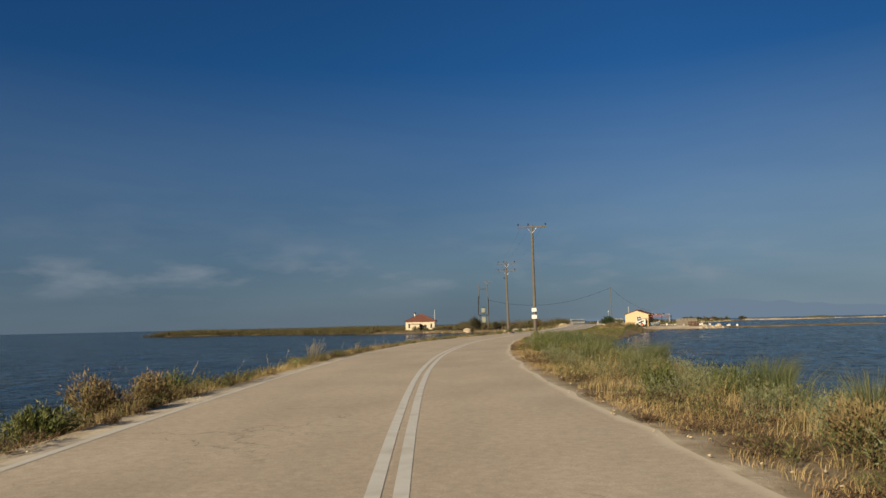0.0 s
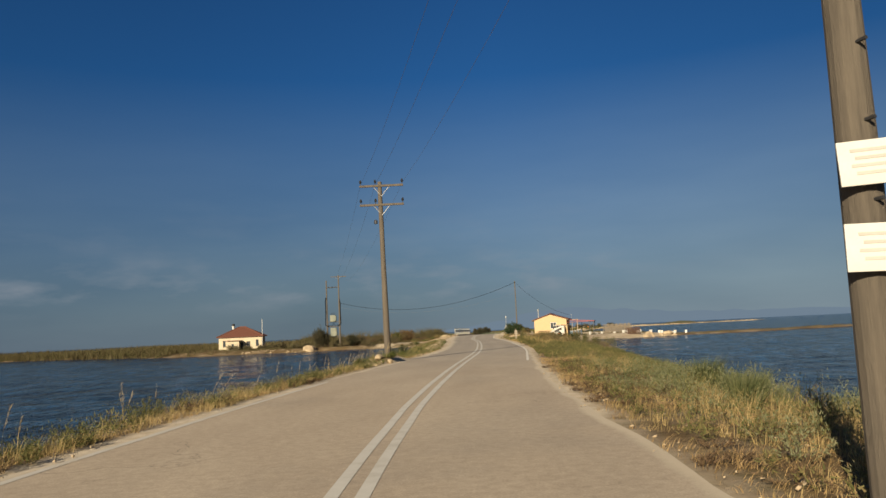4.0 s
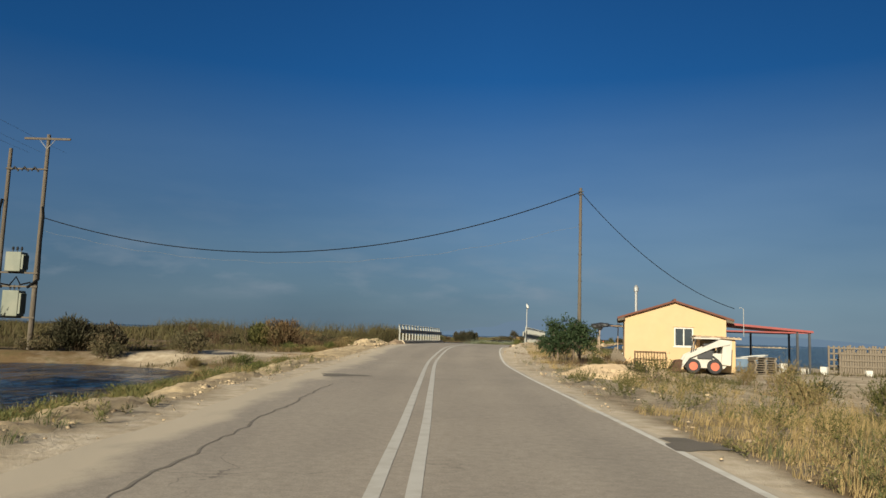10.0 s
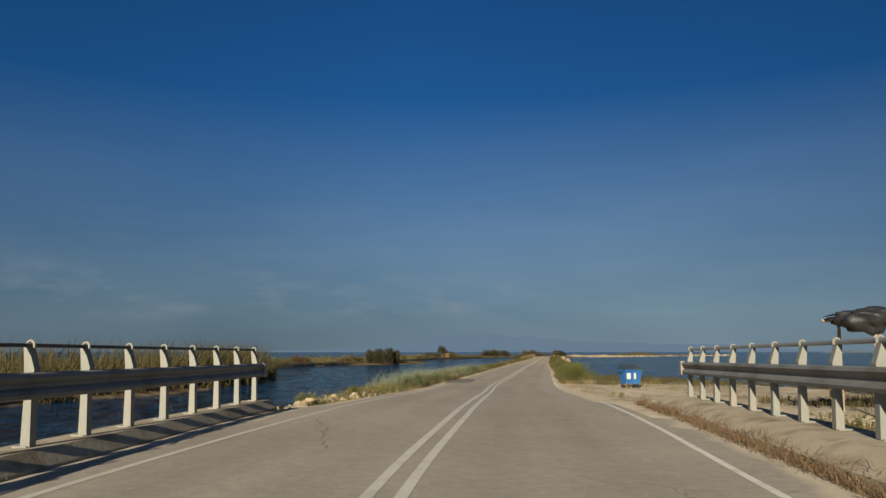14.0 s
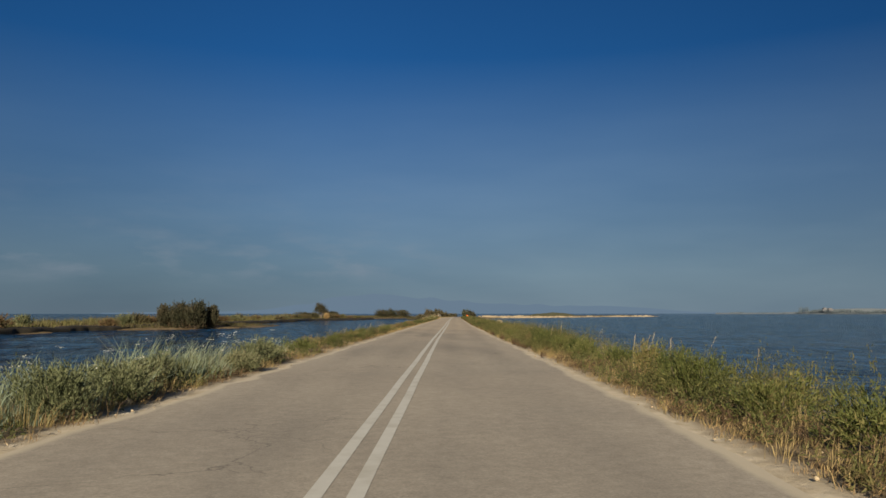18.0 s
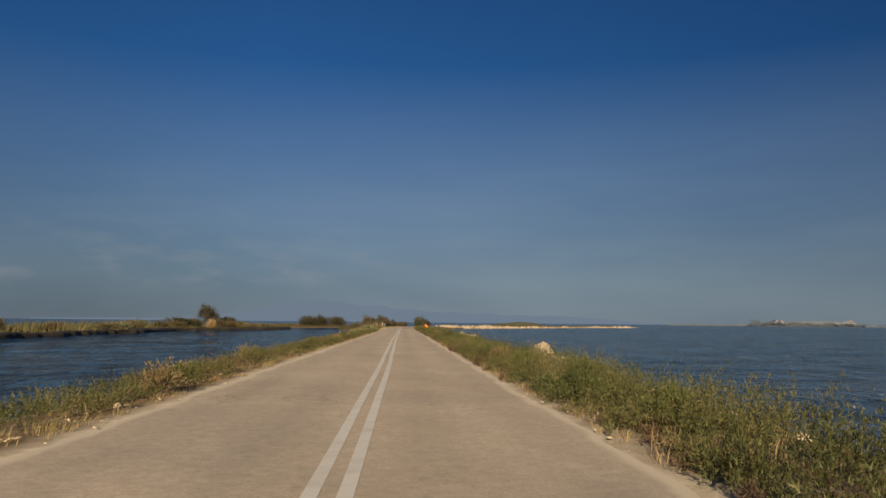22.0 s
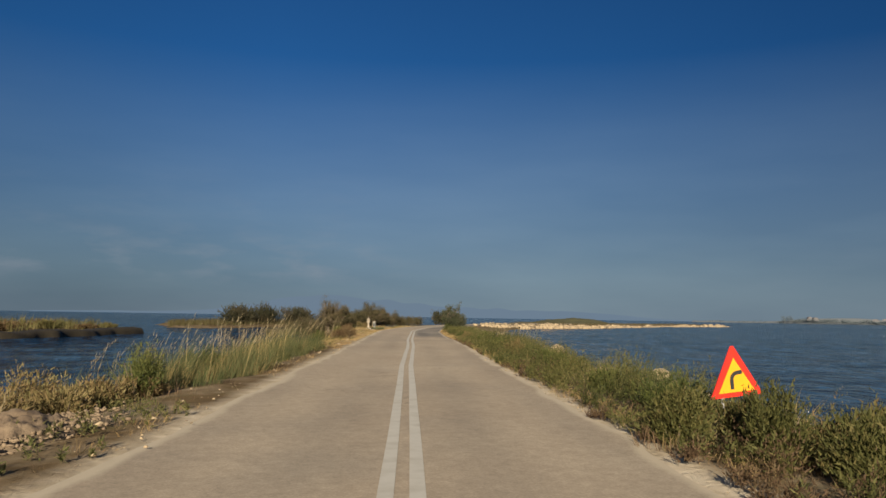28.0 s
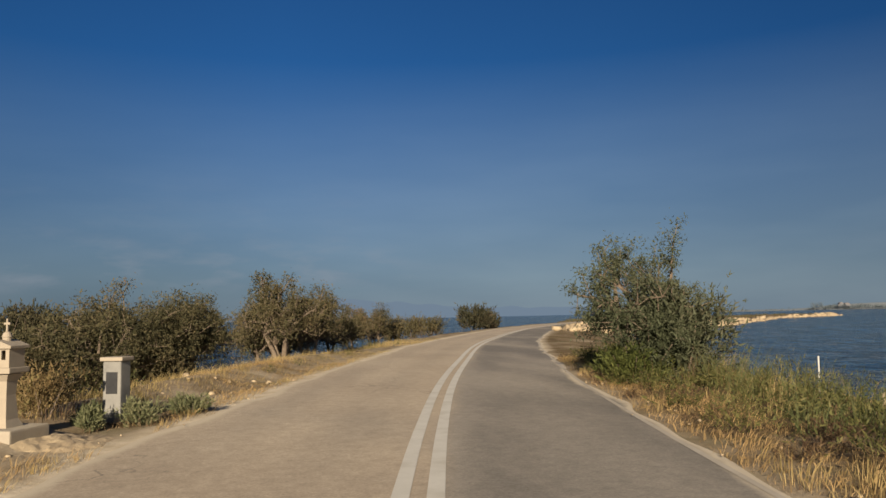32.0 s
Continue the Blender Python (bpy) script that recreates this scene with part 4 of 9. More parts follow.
M_CABLE = surface("black_cable", (0.005, 0.005, 0.006), (0.012, 0.012, 0.012), 8, 0.9, bump=0, spec=0.02)
M_WIREWHITE = surface("bare_wire", (0.09, 0.095, 0.1), (0.14, 0.14, 0.14), 8, 0.7, 0.0, bump=0)
TR, WP = (-26.3, 76.9), (7.8, 76.4)
for k, o in enumerate((-1.25, -0.35, 1.25)):
    a = (P1[0] + o * 0.91, P1[1] - o * 0.4, 10.55)
    b_ = (P2[0] + o, P2[1] - o * 0.14, 10.1)
    wire("power_line", a, b_, 0.5, 0.006, M_WIREWHITE, "thin bare overhead power line between the wooden poles")
    wire("power_line", b_, (TR[0] + o, TR[1], 12.25), 1.4, 0.006, M_WIREWHITE, "thin bare overhead power line to the transformer poles")
wire("guy_wire", (P1[0] + 0.1, P1[1], 9.6), (10.7, -58.9, -0.3), 0.0, 0.006, M_WIREWHITE, "taut pale guy wire anchoring the pole", 3)
wire("service_cable", (TR[0] + 0.2, TR[1] - 0.1, 8.0), (WP[0], WP[1], 10.25), 2.9, 0.03, M_CABLE, "thick black service cable sagging over the road", 40)
wire("telephone_wire", (TR[0] + 0.2, TR[1] - 0.1, 7.2), (WP[0], WP[1], 8.2), 2.16, 0.007, M_WIREWHITE, "thin pale twisted wire sagging over the road", 90, 0.06)
wire("service_cable", (WP[0], WP[1], 10.25), (18.0, 80.2, 3.65), 1.0, 0.022, M_CABLE, "black cable dropping from the pole to the yellow house", 30)

# pole beside the yellow house
wp = empty("cable_pole", pose(WP[0], WP[1], -0.15), "slim weathered wooden pole carrying the house cable", "utility pole", "roadside utility poles")
bm = new_bm()
pole_shaft(bm, 10.65, 0.12, 0.075)
part("shaft", bm, M_WOOD, wp)
bm = new_bm()
tube(bm, [(0.0, -0.13, 0.0), (0.0, -0.125, 2.6)], 0.09, 10)
part("cable_guard", bm, M_DARK, wp, "dark sleeve round the pole foot")
for z in (10.42, 10.25):
    bm = new_bm()
    box(bm, -0.16, 0.16, -0.16, -0.08, z - 0.03, z + 0.03, 0.008)
    part("clamp", bm, M_DARK, wp)
for z in (8.4, 6.6, 5.0, 3.6):
    bm = new_bm()
    tube(bm, [(-0.12, 0, z), (0.12, 0, z)], 0.03, 6)
    part("band", bm, M_DARK, wp)
for x0 in (-0.75, -0.45):
    bm = new_bm()
    tube(bm, [(x0 - 0.2, -0.3, 0.0), (x0 + 0.5, -0.1, 1.7)], 0.035, 6)
    part("prop", bm, M_WOOD, wp)

# transformer on two poles
M_TRAFO = surface("transformer_paint", (0.11, 0.12, 0.088), (0.15, 0.16, 0.12), 3, 0.55, bump=0.05, stain=(0.17, 0.17, 0.125))
tz = -0.7
tr = empty("transformer_station", pose(TR[0], TR[1], tz, 0, 0, 3) @ Matrix.Diagonal((1, 1, 1.08, 1)), "two weathered wooden poles carrying two pale green transformer boxes", "transformer")
for x, h, nm in ((0, 13.1, "pole"), (-2.4, 12.2, "pole")):
    bm = new_bm()
    pole_shaft(bm, h, 0.17, 0.11)
    for v in bm.verts:
        v.co.x += x
    part(nm, bm, M_WOOD, tr)
bm = new_bm()
box(bm, -1.5, 1.5, -0.17, -0.07, 12.75, 12.88, 0.012)
part("crossarm", bm, M_WOOD, tr)
for sx in (-1, 1):
    bm = new_bm()
    tube(bm, [(sx * 0.5, -0.12, 12.75), (0, -0.12, 12.2)], 0.02, 6)
    part("brace", bm, M_GALV, tr)
bm = new_bm()
tube(bm, [(-2.5, -0.15, 10.95), (0.2, -0.15, 10.95)], 0.05, 8)
part("switch_bar", bm, M_WOOD, tr)
for x in (-1.9, -1.25, -0.6):
    bm = new_bm()
    tube(bm, [(x - 0.2, -0.2, 10.85), (x, -0.25, 11.05), (x + 0.25, -0.2, 10.8)], 0.055, 8)
    part("fuse", bm, M_DARK, tr)
for z in (4.75, 3.95, 2.15):
    bm = new_bm()
    box(bm, -2.65, 0.25, -0.22, -0.1, z - 0.05, z + 0.05, 0.01)
    part("beam", bm, M_WOOD, tr)
for x, z0, w, h in ((-1.25, 4.8, 1.0, 1.15), (-1.2, 2.2, 1.05, 1.5)):
    bm = new_bm()
    box(bm, x - w / 2, x + w / 2, -0.55, 0.25, z0, z0 + h, 0.05)
    tank = part("tank", bm, M_TRAFO, tr)
    for k in range(7):
        bm = new_bm()
        box(bm, x + w / 2 + 0.005, x + w / 2 + 0.13, -0.5 + 0.1 * k, -0.47 + 0.1 * k, z0 + 0.15, z0 + h - 0.15)
        part("cooling_fin", bm, M_TRAFO, tank)
    for dx in (-0.28, 0, 0.28):
        bm = new_bm()
        insulator(bm, x + dx, -0.15, z0 + h, 1.1)
        part("bushing", bm, M_DARK, tank)
for x, zs in ((-2.4, (9.1, 4.2)), (0.02, (8.7, 4.4))):
    bm = new_bm()
    sx = -1 if x < -1 else 1
    tube(bm, [(x + sx * 0.12, -0.2, zs[0]), (x + sx * 0.22, -0.22, zs[0] - 0.6), (x + sx * 0.2, -0.22, 6.5), (x + sx * 0.25, -0.24, 5.2), (x + sx * 0.28, -0.22, zs[1]), (x - sx * 0.4, -0.2, 3.9)], 0.085, 8)
    part("feeder_cable", bm, M_CABLE, tr)
bm = new_bm()
tube(bm, [(-2.2, -0.2, 4.1), (-1.5, -0.25, 4.0), (-1.1, -0.25, 4.5), (-0.8, -0.25, 4.05), (-0.2, -0.2, 4.2)], 0.05, 6)
part("cable_loop", bm, M_CABLE, tr)


# ---- buildings ----
M_GLASS = surface("window_glass", (0.02, 0.025, 0.03), (0.05, 0.06, 0.065), 1.0, 0.08, bump=0, spec=0.6)
M_REDPAINT = surface("red_oxide_paint", (0.17, 0.035, 0.03), (0.26, 0.06, 0.05), 3, 0.6, bump=0.1)
M_RUST = surface("rusty_steel", (0.045, 0.025, 0.017), (0.1, 0.055, 0.032), 5, 0.85, 0.2, bump=0.4)
M_TIN = surface("old_tin_sheet", (0.25, 0.19, 0.13), (0.42, 0.33, 0.23), 3, 0.7, 0.2, bump=0.3, stain=(0.2, 0.11, 0.06))
M_PLANK = surface("grey_planks", (0.11, 0.09, 0.065), (0.2, 0.165, 0.12), 3, 0.9, bump=0.4, stretch=(6, 6, 0.6))


def window(parent, x, z, w, h, y, frame_mat, panes=2, normal=-1):
    """A window in a wall whose face lies at y."""
    bm = new_bm()
    t = 0.07
    for a in ((x - w / 2, x - w / 2 + t, z, z + h), (x + w / 2 - t, x + w / 2, z, z + h), (x - w / 2 + t, x + w / 2 - t, z, z + t), (x - w / 2 + t, x + w / 2 - t, z + h - t, z + h)):
        box(bm, a[0], a[1], y + normal * 0.05, y - normal * 0.05, a[2], a[3])
    if panes == 2:
        box(bm, x - t / 2, x + t / 2, y + normal * 0.045, y - normal * 0.05, z + t, z + h - t)
    win = part("window", bm, frame_mat, parent, "white framed window")
    for k in range(panes):
        bm = new_bm()
        pw = (w - 2 * t - (t if panes == 2 else 0)) / panes
        x0 = x - w / 2 + t + k * (pw + t)
        box(bm, x0, x0 + pw, y + normal * 0.012, y - normal * 0.012, z + t, z + h - t)
        part("pane", bm, M_GLASS, win)
    bm = new_bm()
    box(bm, x - w / 2 - 0.08, x + w / 2 + 0.08, y + normal * 0.11, y - normal * 0.02, z - 0.06, z - 0.002)
    part("sill", bm, frame_mat, win)
    return win


def wall_with_hole(bm, x0, x1, z0, z1, y0, y1, holes):
    """A wall slab from x0 to x1 with rectangular openings (x, z, w, h)."""
    xs = sorted({x0, x1, *[h[0] - h[2] / 2 for h in holes], *[h[0] + h[2] / 2 for h in holes]})
    zs = sorted({z0, z1, *[h[1] for h in holes], *[h[1] + h[3] for h in holes]})
    for a, b in zip(xs, xs[1:]):
        for c, d in zip(zs, zs[1:]):
            mx, mz = (a + b) / 2, (c + d) / 2
            if not any(abs(mx - h[0]) < h[2] / 2 and h[1] < mz < h[1] + h[3] for h in holes):
                box(bm, a, b, y0, y1, c, d)
    bmesh.ops.remove_doubles(bm, verts=bm.verts, dist=0.0005)


# yellow house: gable wall towards the road
yh = empty("yellow_house", pose(14.25, 80.15, -0.3, 0, 0, -9), "small yellow rendered house with a low red gable roof", "house")
W2, EAVE, RIDGE, DEEP = 3.1, 3.25, 4.3, 7.5
bm = new_bm()
wall_with_hole(bm, -W2, W2, 0, EAVE, 0, 0.25, [(0.55, 1.45, 1.15, 1.2)])
part("front_wall", bm, M_YELLOW, yh)
bm = new_bm()
prism(bm, [(-W2, EAVE), (W2, EAVE), (0, RIDGE - 0.08)], 0, 0.25)
part("gable", bm, M_YELLOW, yh)
for x0, x1 in ((-W2, -W2 + 0.25), (W2 - 0.25, W2)):
    bm = new_bm()
    box(bm, x0, x1, 0.25, DEEP, 0, EAVE)
    part("side_wall", bm, M_YELLOW, yh)
bm = new_bm()
box(bm, -W2 + 0.25, W2 - 0.25, DEEP - 0.25, DEEP, 0, EAVE)
part("back_wall", bm, M_YELLOW, yh)
for s in (-1, 1):
    bm = new_bm()
    prism(bm, [(0, RIDGE - 0.05), (0, RIDGE + 0.07), (s * (W2 + 0.45), EAVE - 0.02), (s * (W2 + 0.45), EAVE - 0.14)], -0.3, DEEP + 0.3)
    part("roof_slope", bm, M_TILE, yh)
    bm = new_bm()
    prism(bm, [(s * W2, EAVE - 0.2), (s * (W2 + 0.42), EAVE - 0.28), (s * (W2 + 0.42), EAVE - 0.15), (s * W2, EAVE + 0.0)], -0.28, DEEP + 0.28)
    part("eaves_board", bm, M_WOOD, yh)
bm = new_bm()
tube(bm, [(0, -0.32, RIDGE + 0.08), (0, DEEP + 0.32, RIDGE + 0.08)], 0.09, 8)
part("ridge_tile", bm, M_TILE, yh)
window(yh, 0.55, 1.45, 1.15, 1.2, 0.06, M_WHITE, 2)
bm = new_bm()
box(bm, -0.1, 1.2, -0.06, -0.003, 2.68, 2.74)
part("lintel_drip", bm, M_YELLOW, yh)
bm = new_bm()
lathe(bm, [(0.09, 0), (0.09, 1.75), (0.16, 1.78), (0.16, 2.05), (0.05, 2.2)], 12, (-2.35, 1.2, 3.2))
part("flue", bm, M_GALV, yh, "galvanised metal stove flue with a cowl")
# lean-to annex
bm = new_bm()
box(bm, 1.3, 3.35, -1.9, -0.002, 0, 2.05)
part("annex_wall", bm, M_YELLOW, yh)
bm = new_bm()
box(bm, 1.0, 3.6, -2.2, 0.0, 2.07, 2.16, 0, pose(0, 0, 0, 0, 1.5, 0))
part("annex_roof", bm, M_TIN, yh, "rusty corrugated tin roof of the lean-to")
for k in range(9):
    bm = new_bm()
    box(bm, 1.0 + 0.3 * k, 1.12 + 0.3 * k, -2.24, -0.02, 2.163, 2.2, 0, pose(0, 0, 0, 0, 1.5, 0))
    part("roof_rib", bm, M_TIN, yh)
bm = new_bm()
box(bm, 1.35, 1.85, -2.2, -2.12, 2.02, 2.08)
part("annex_batten", bm, M_PLANK, yh)
# pergola roof and posts
bm = new_bm()
prism(bm, [(3.0, 2.95), (3.0, 3.08), (8.3, 2.68), (8.3, 2.55)], 0.6, 6.6)
part("porch_roof", bm, M_REDPAINT, yh, "dark red sheet porch roof")
for x, y in ((8.1, 0.8), (8.1, 6.4), (5.6, 6.4), (7.4, 0.8)):
    bm = new_bm()
    box(bm, x - 0.06, x + 0.06, y - 0.06, y + 0.06, 0, 2.62)
    part("porch_post", bm, M_DARK, yh)
for y in (0.8, 6.4):
    bm = new_bm()
    box(bm, 3.05, 8.2, y - 0.04, y + 0.04, 2.5, 2.58, 0, pose(0, 0, 0))
    part("porch_beam", bm, M_REDPAINT, yh)
bm = new_bm()
tube(bm, [(4.15, 0.1, 2.2), (4.15, 0.1, 3.95), (3.9, 0.1, 4.0)], 0.025, 8)
part("cable_mast", bm, M_GALV, yh)

# leaning gate panel, planks and pallets
gt = empty("leaning_gate", pose(12.7, 80.05, -0.35, -8, 0, -9), "rusty iron gate panel leaning on the yellow wall", "gate")
for z in (0.05, 0.65, 1.12):
    bm = new_bm()
    tube(bm, [(-0.95, 0, z), (0.95, 0, z)], 0.025, 6)
    part("rail", bm, M_RUST, gt)
for x in np.linspace(-0.95, 0.95, 12):
    bm = new_bm()
    tube(bm, [(x, 0, 0), (x, 0, 1.15)], 0.014 if abs(x) < 0.9 else 0.03, 6)
    part("bar", bm, M_RUST, gt)
for k in range(6):
    bm = new_bm()
    box(bm, -0.08, 0.08, -0.015, 0.015, 0, 1.5 - 0.12 * k, 0.004)
    mesh_ob("plank", bm, M_PLANK, pose(10.15 + 0.1 * k, 80.7 - 0.15 * k, -0.42, 0, 22 + 3 * k, 20), "grey plank leaning on the house wall", "plank", "planks leaning on the house")

pal = empty("wooden_pallet", pose(19.0, 78.3, -0.42, 0, 0, 5), "weathered grey wooden pallet in a stack", "pallet", "stacked pallets")
for x in (-0.6, 0, 0.6):
    bm = new_bm()
    box(bm, x - 0.05, x + 0.05, -0.5, 0.5, 0.02, 0.11)
    part("bearer", bm, M_PLANK, pal)
for y in np.linspace(-0.45, 0.45, 6):
    bm = new_bm()
    box(bm, -0.65, 0.65, y - 0.055, y + 0.055, 0.112, 0.135)
    part("deck_board", bm, M_PLANK, pal)
    if abs(y) > 0.3:
        bm = new_bm()
        box(bm, -0.65, 0.65, y - 0.055, y + 0.055, 0, 0.019)
        part("base_board", bm, M_PLANK, pal)
for k in range(1, 8):
    copy_thing(pal, pose(19.0 + 0.03 * math.sin(3 * k), 78.3, -0.42 + 0.137 * k, 0, 0, 5 + 4 * math.sin(2 * k)))

# ---- skid-steer loader ----
M_LWHITE = surface("loader_white", (0.33, 0.31, 0.265), (0.43, 0.41, 0.355), 3, 0.5, bump=0.05, stain=(0.45, 0.4, 0.32))
M_RUBBER = surface("tyre_rubber", (0.02, 0.02, 0.02), (0.045, 0.042, 0.04), 6, 0.9, bump=0.3)
M_RIM = surface("orange_rim", (0.38, 0.075, 0.04), (0.48, 0.12, 0.06), 4, 0.5, bump=0.05)
ld = empty("skid_loader", pose(15.1, 77.2, -0.35, 0, 0, -8), "white compact skid-steer loader with orange-red wheel rims", "loader")
bm = new_bm()
prism(bm, [(-0.95, 0.32), (1.2, 0.32), (1.45, 0.6), (1.45, 1.15), (0.75, 1.2), (-0.9, 0.85)], -0.55, 0.55)
part("body", bm, M_LWHITE, ld)
bm = new_bm()
prism(bm, [(1.0, 0.55), (1.55, 0.5), (1.62, 1.95), (1.15, 1.95)], -0.72, 0.72)
part("rear_tower", bm, M_LWHITE, ld)
for s in (-1, 1):
    bm = new_bm()
    y0, y1 = sorted((s * 0.62, s * 0.8))
    prism(bm, [(1.5, 1.72), (1.55, 1.95), (0.95, 2.0), (-0.95, 1.05), (-1.35, 0.35), (-1.22, 0.25), (-0.75, 0.88), (0.6, 1.5)], y0, y1)
    part("lift_arm", bm, M_LWHITE, ld)
    bm = new_bm()
    tube(bm, [(0.9, s * 0.6, 0.75), (0.15, s * 0.6, 1.3)], 0.05, 8)
    part("hydraulic_ram", bm, M_DARK, ld)
    for x in (-0.55, 0.65):
        bm = new_bm()
        lathe(bm, [(0.2, -0.13), (0.36, -0.14), (0.42, -0.09), (0.42, 0.09), (0.36, 0.14), (0.2, 0.13)], 22)
        bmesh.ops.transform(bm, matrix=pose(x, s * 0.72, 0.42, 90, 0, 0), verts=bm.verts)
        wh = part("wheel", bm, M_RUBBER, ld, "black rubber tyre")
        bm = new_bm()
        lathe(bm, [(0.24, -0.15), (0.24, 0.15), (0.17, 0.152), (0.06, 0.11), (0.04, 0.16)], 18)
        bmesh.ops.transform(bm, matrix=pose(x, s * 0.72, 0.42, 90 * s, 0, 0), verts=bm.verts)
        part("rim", bm, M_RIM, wh, "orange-red steel rim")
for x, y in ((-0.55, -0.5), (-0.55, 0.5), (0.8, -0.5), (0.8, 0.5)):
    bm = new_bm()
    tube(bm, [(x, y, 1.0), (x + (0.16 if x < 0 else 0.05), y, 2.0)], 0.04, 6)
    part("cab_post", bm, M_DARK, ld)
bm = new_bm()
box(bm, -0.5, 1.0, -0.58, 0.58, 2.0, 2.09, 0.03)
part("cab_roof", bm, M_LWHITE, ld)
bm = new_bm()
box(bm, 0.1, 0.7, -0.35, 0.35, 0.9, 1.75, 0.06)
part("seat", bm, M_DARK, ld)
bm = new_bm()
box(bm, -0.3, 0.55, -0.66, -0.56, 0.85, 1.35, 0.02)
part("side_panel", bm, M_DARK, ld, "dark side panel")
bm = new_bm()
prism(bm, [(-1.25, 0.1), (-1.15, 0.75), (-1.5, 0.7), (-1.75, 0.3), (-2.0, 0.05), (-1.9, 0.02)], -0.85, 0.85)
part("bucket", bm, M_RUST, ld, "worn steel bucket")

# covered blue vehicle behind the loader
M_BLUE = surface("dusty_blue_paint", (0.10, 0.15, 0.21), (0.17, 0.23, 0.30), 3, 0.5, bump=0.05)
cb = empty("small_boat", pose(18.6, 80.4, -0.42, 0, 0, 12), "small dusty blue boat laid up beside the porch", "boat")
bm = new_bm()
for i, x in enumerate(np.linspace(-1.6, 1.6, 9)):
    w = 0.75 * (1 - max(0, x / 1.7) ** 2.5)
    ring = [bm.verts.new((x, y, z)) for y, z in ((-w, 0.95 + 0.15 * max(0, x)), (-w * 0.85, 0.45), (-w * 0.35, 0.14 + 0.1 * max(0, x)), (w * 0.35, 0.14 + 0.1 * max(0, x)), (w * 0.85, 0.45), (w, 0.95 + 0.15 * max(0, x)))]
    if i:
        for k in range(5):
            bm.faces.new((prev[k], prev[k + 1], ring[k + 1], ring[k]))
        bm.faces.new((prev[5], prev[0], ring[0], ring[5]))
    else:
        bm.faces.new(ring)
    prev = ring
bm.faces.new(prev[::-1])
part("hull", bm, M_BLUE, cb)
for x in (-1.0, 0.8):
    bm = new_bm()
    box(bm, x - 0.08, x + 0.08, -0.6, 0.6, 0.0, 0.18)
    part("cradle", bm, M_PLANK, cb)
for s in (-1, 1):
    bm = new_bm()
    tube(bm, [(-1.6, s * 0.74, 0.97), (0, s * 0.76, 0.98), (1.0, s * 0.55, 1.12), (1.55, s * 0.12, 1.2)], 0.035, 6)
    part("gunwale", bm, M_WHITE, cb)

# ---- house across the water ----
h1 = empty("fishing_house", pose(-50.3, 89.6, -0.55, 0, 0, 12) @ Matrix.Diagonal((0.78, 0.78, 0.86, 1)), "cream rendered cottage with a hipped red tile roof by the water", "house")
bm = new_bm()
wall_with_hole(bm, -5.6, 5.6, 0, 3.5, -4.0, -3.75, [(-4.2, 1.2, 0.7, 1.5), (2.1, 0.05, 1.0, 2.3), (4.4, 1.2, 0.7, 1.5), (0.3, 0.05, 0.9, 2.2)])
part("front_wall", bm, M_CREAM, h1)
for x0, x1 in ((-5.6, -5.35), (5.35, 5.6)):
    bm = new_bm()
    box(bm, x0, x1, -3.75, 4.0, 0, 3.5)
    part("side_wall", bm, M_CREAM, h1)
bm = new_bm()
box(bm, -5.35, 5.35, 3.75, 4.0, 0, 3.5)
part("back_wall", bm, M_CREAM, h1)
bm = new_bm()
b4 = [bm.verts.new(p) for p in ((-6.1, -4.5, 3.45), (6.1, -4.5, 3.45), (6.1, 4.5, 3.45), (-6.1, 4.5, 3.45))]
e4 = [bm.verts.new((v.co.x, v.co.y, 3.58)) for v in b4]
t2 = [bm.verts.new(p) for p in ((-0.8, 0, 5.95), (0.8, 0, 5.95))]
bm.faces.new(b4)
for i in range(4):
    bm.faces.new((b4[i], b4[(i + 1) % 4], e4[(i + 1) % 4], e4[i]))
bm.faces.new((e4[0], e4[1], t2[1], t2[0]))
bm.faces.new((e4[1], e4[2], t2[1]))
bm.faces.new((e4[2], e4[3], t2[0], t2[1]))
bm.faces.new((e4[3], e4[0], t2[0]))
part("roof", bm, M_TILE, h1)
for a, b_ in (((-6.1, -4.5, 3.6), (-0.8, 0, 5.97)), ((6.1, -4.5, 3.6), (0.8, 0, 5.97)), ((-0.8, 0, 5.97), (0.8, 0, 5.97)), ((6.1, 4.5, 3.6), (0.8, 0, 5.97)), ((-6.1, 4.5, 3.6), (-0.8, 0, 5.97))):
    bm = new_bm()
    tube(bm, [a, b_], 0.12, 6)
    part("hip_tile", bm, M_TILE, h1)
bm = new_bm()
box(bm, -2.9, 0.0, -6.6, -4.02, 0, 2.55)
part("porch_wall", bm, M_CREAM, h1)
bm = new_bm()
prism(bm, [(-3.4, 2.56), (0.5, 2.56), (0.5, 2.7), (-3.4, 2.7)], -7.0, -4.02)
part("porch_roof", bm, M_TILE, h1)
for x, z, w, h in ((-4.2, 1.2, 0.7, 1.5), (4.4, 1.2, 0.7, 1.5)):
    window(h1, x, z, w, h, -3.9, M_DARK, 1)
for x, w, h in ((2.1, 1.0, 2.3), (0.3, 0.9, 2.2)):
    bm = new_bm()
    box(bm, x - w / 2, x + w / 2, -3.85, -3.8, 0.05, 0.05 + h)
    part("door", bm, M_DARK, h1, "dark doorway")
bm = new_bm()
box(bm, -1.9, -1.3, -6.64, -6.605, 1.1, 1.9)
part("porch_window", bm, M_GLASS, h1)
bm = new_bm()
lathe(bm, [(0.3, 0), (0.3, 1.1), (0.4, 1.15), (0.4, 1.35)], 8, (-2.4, 0.3, 4.9))
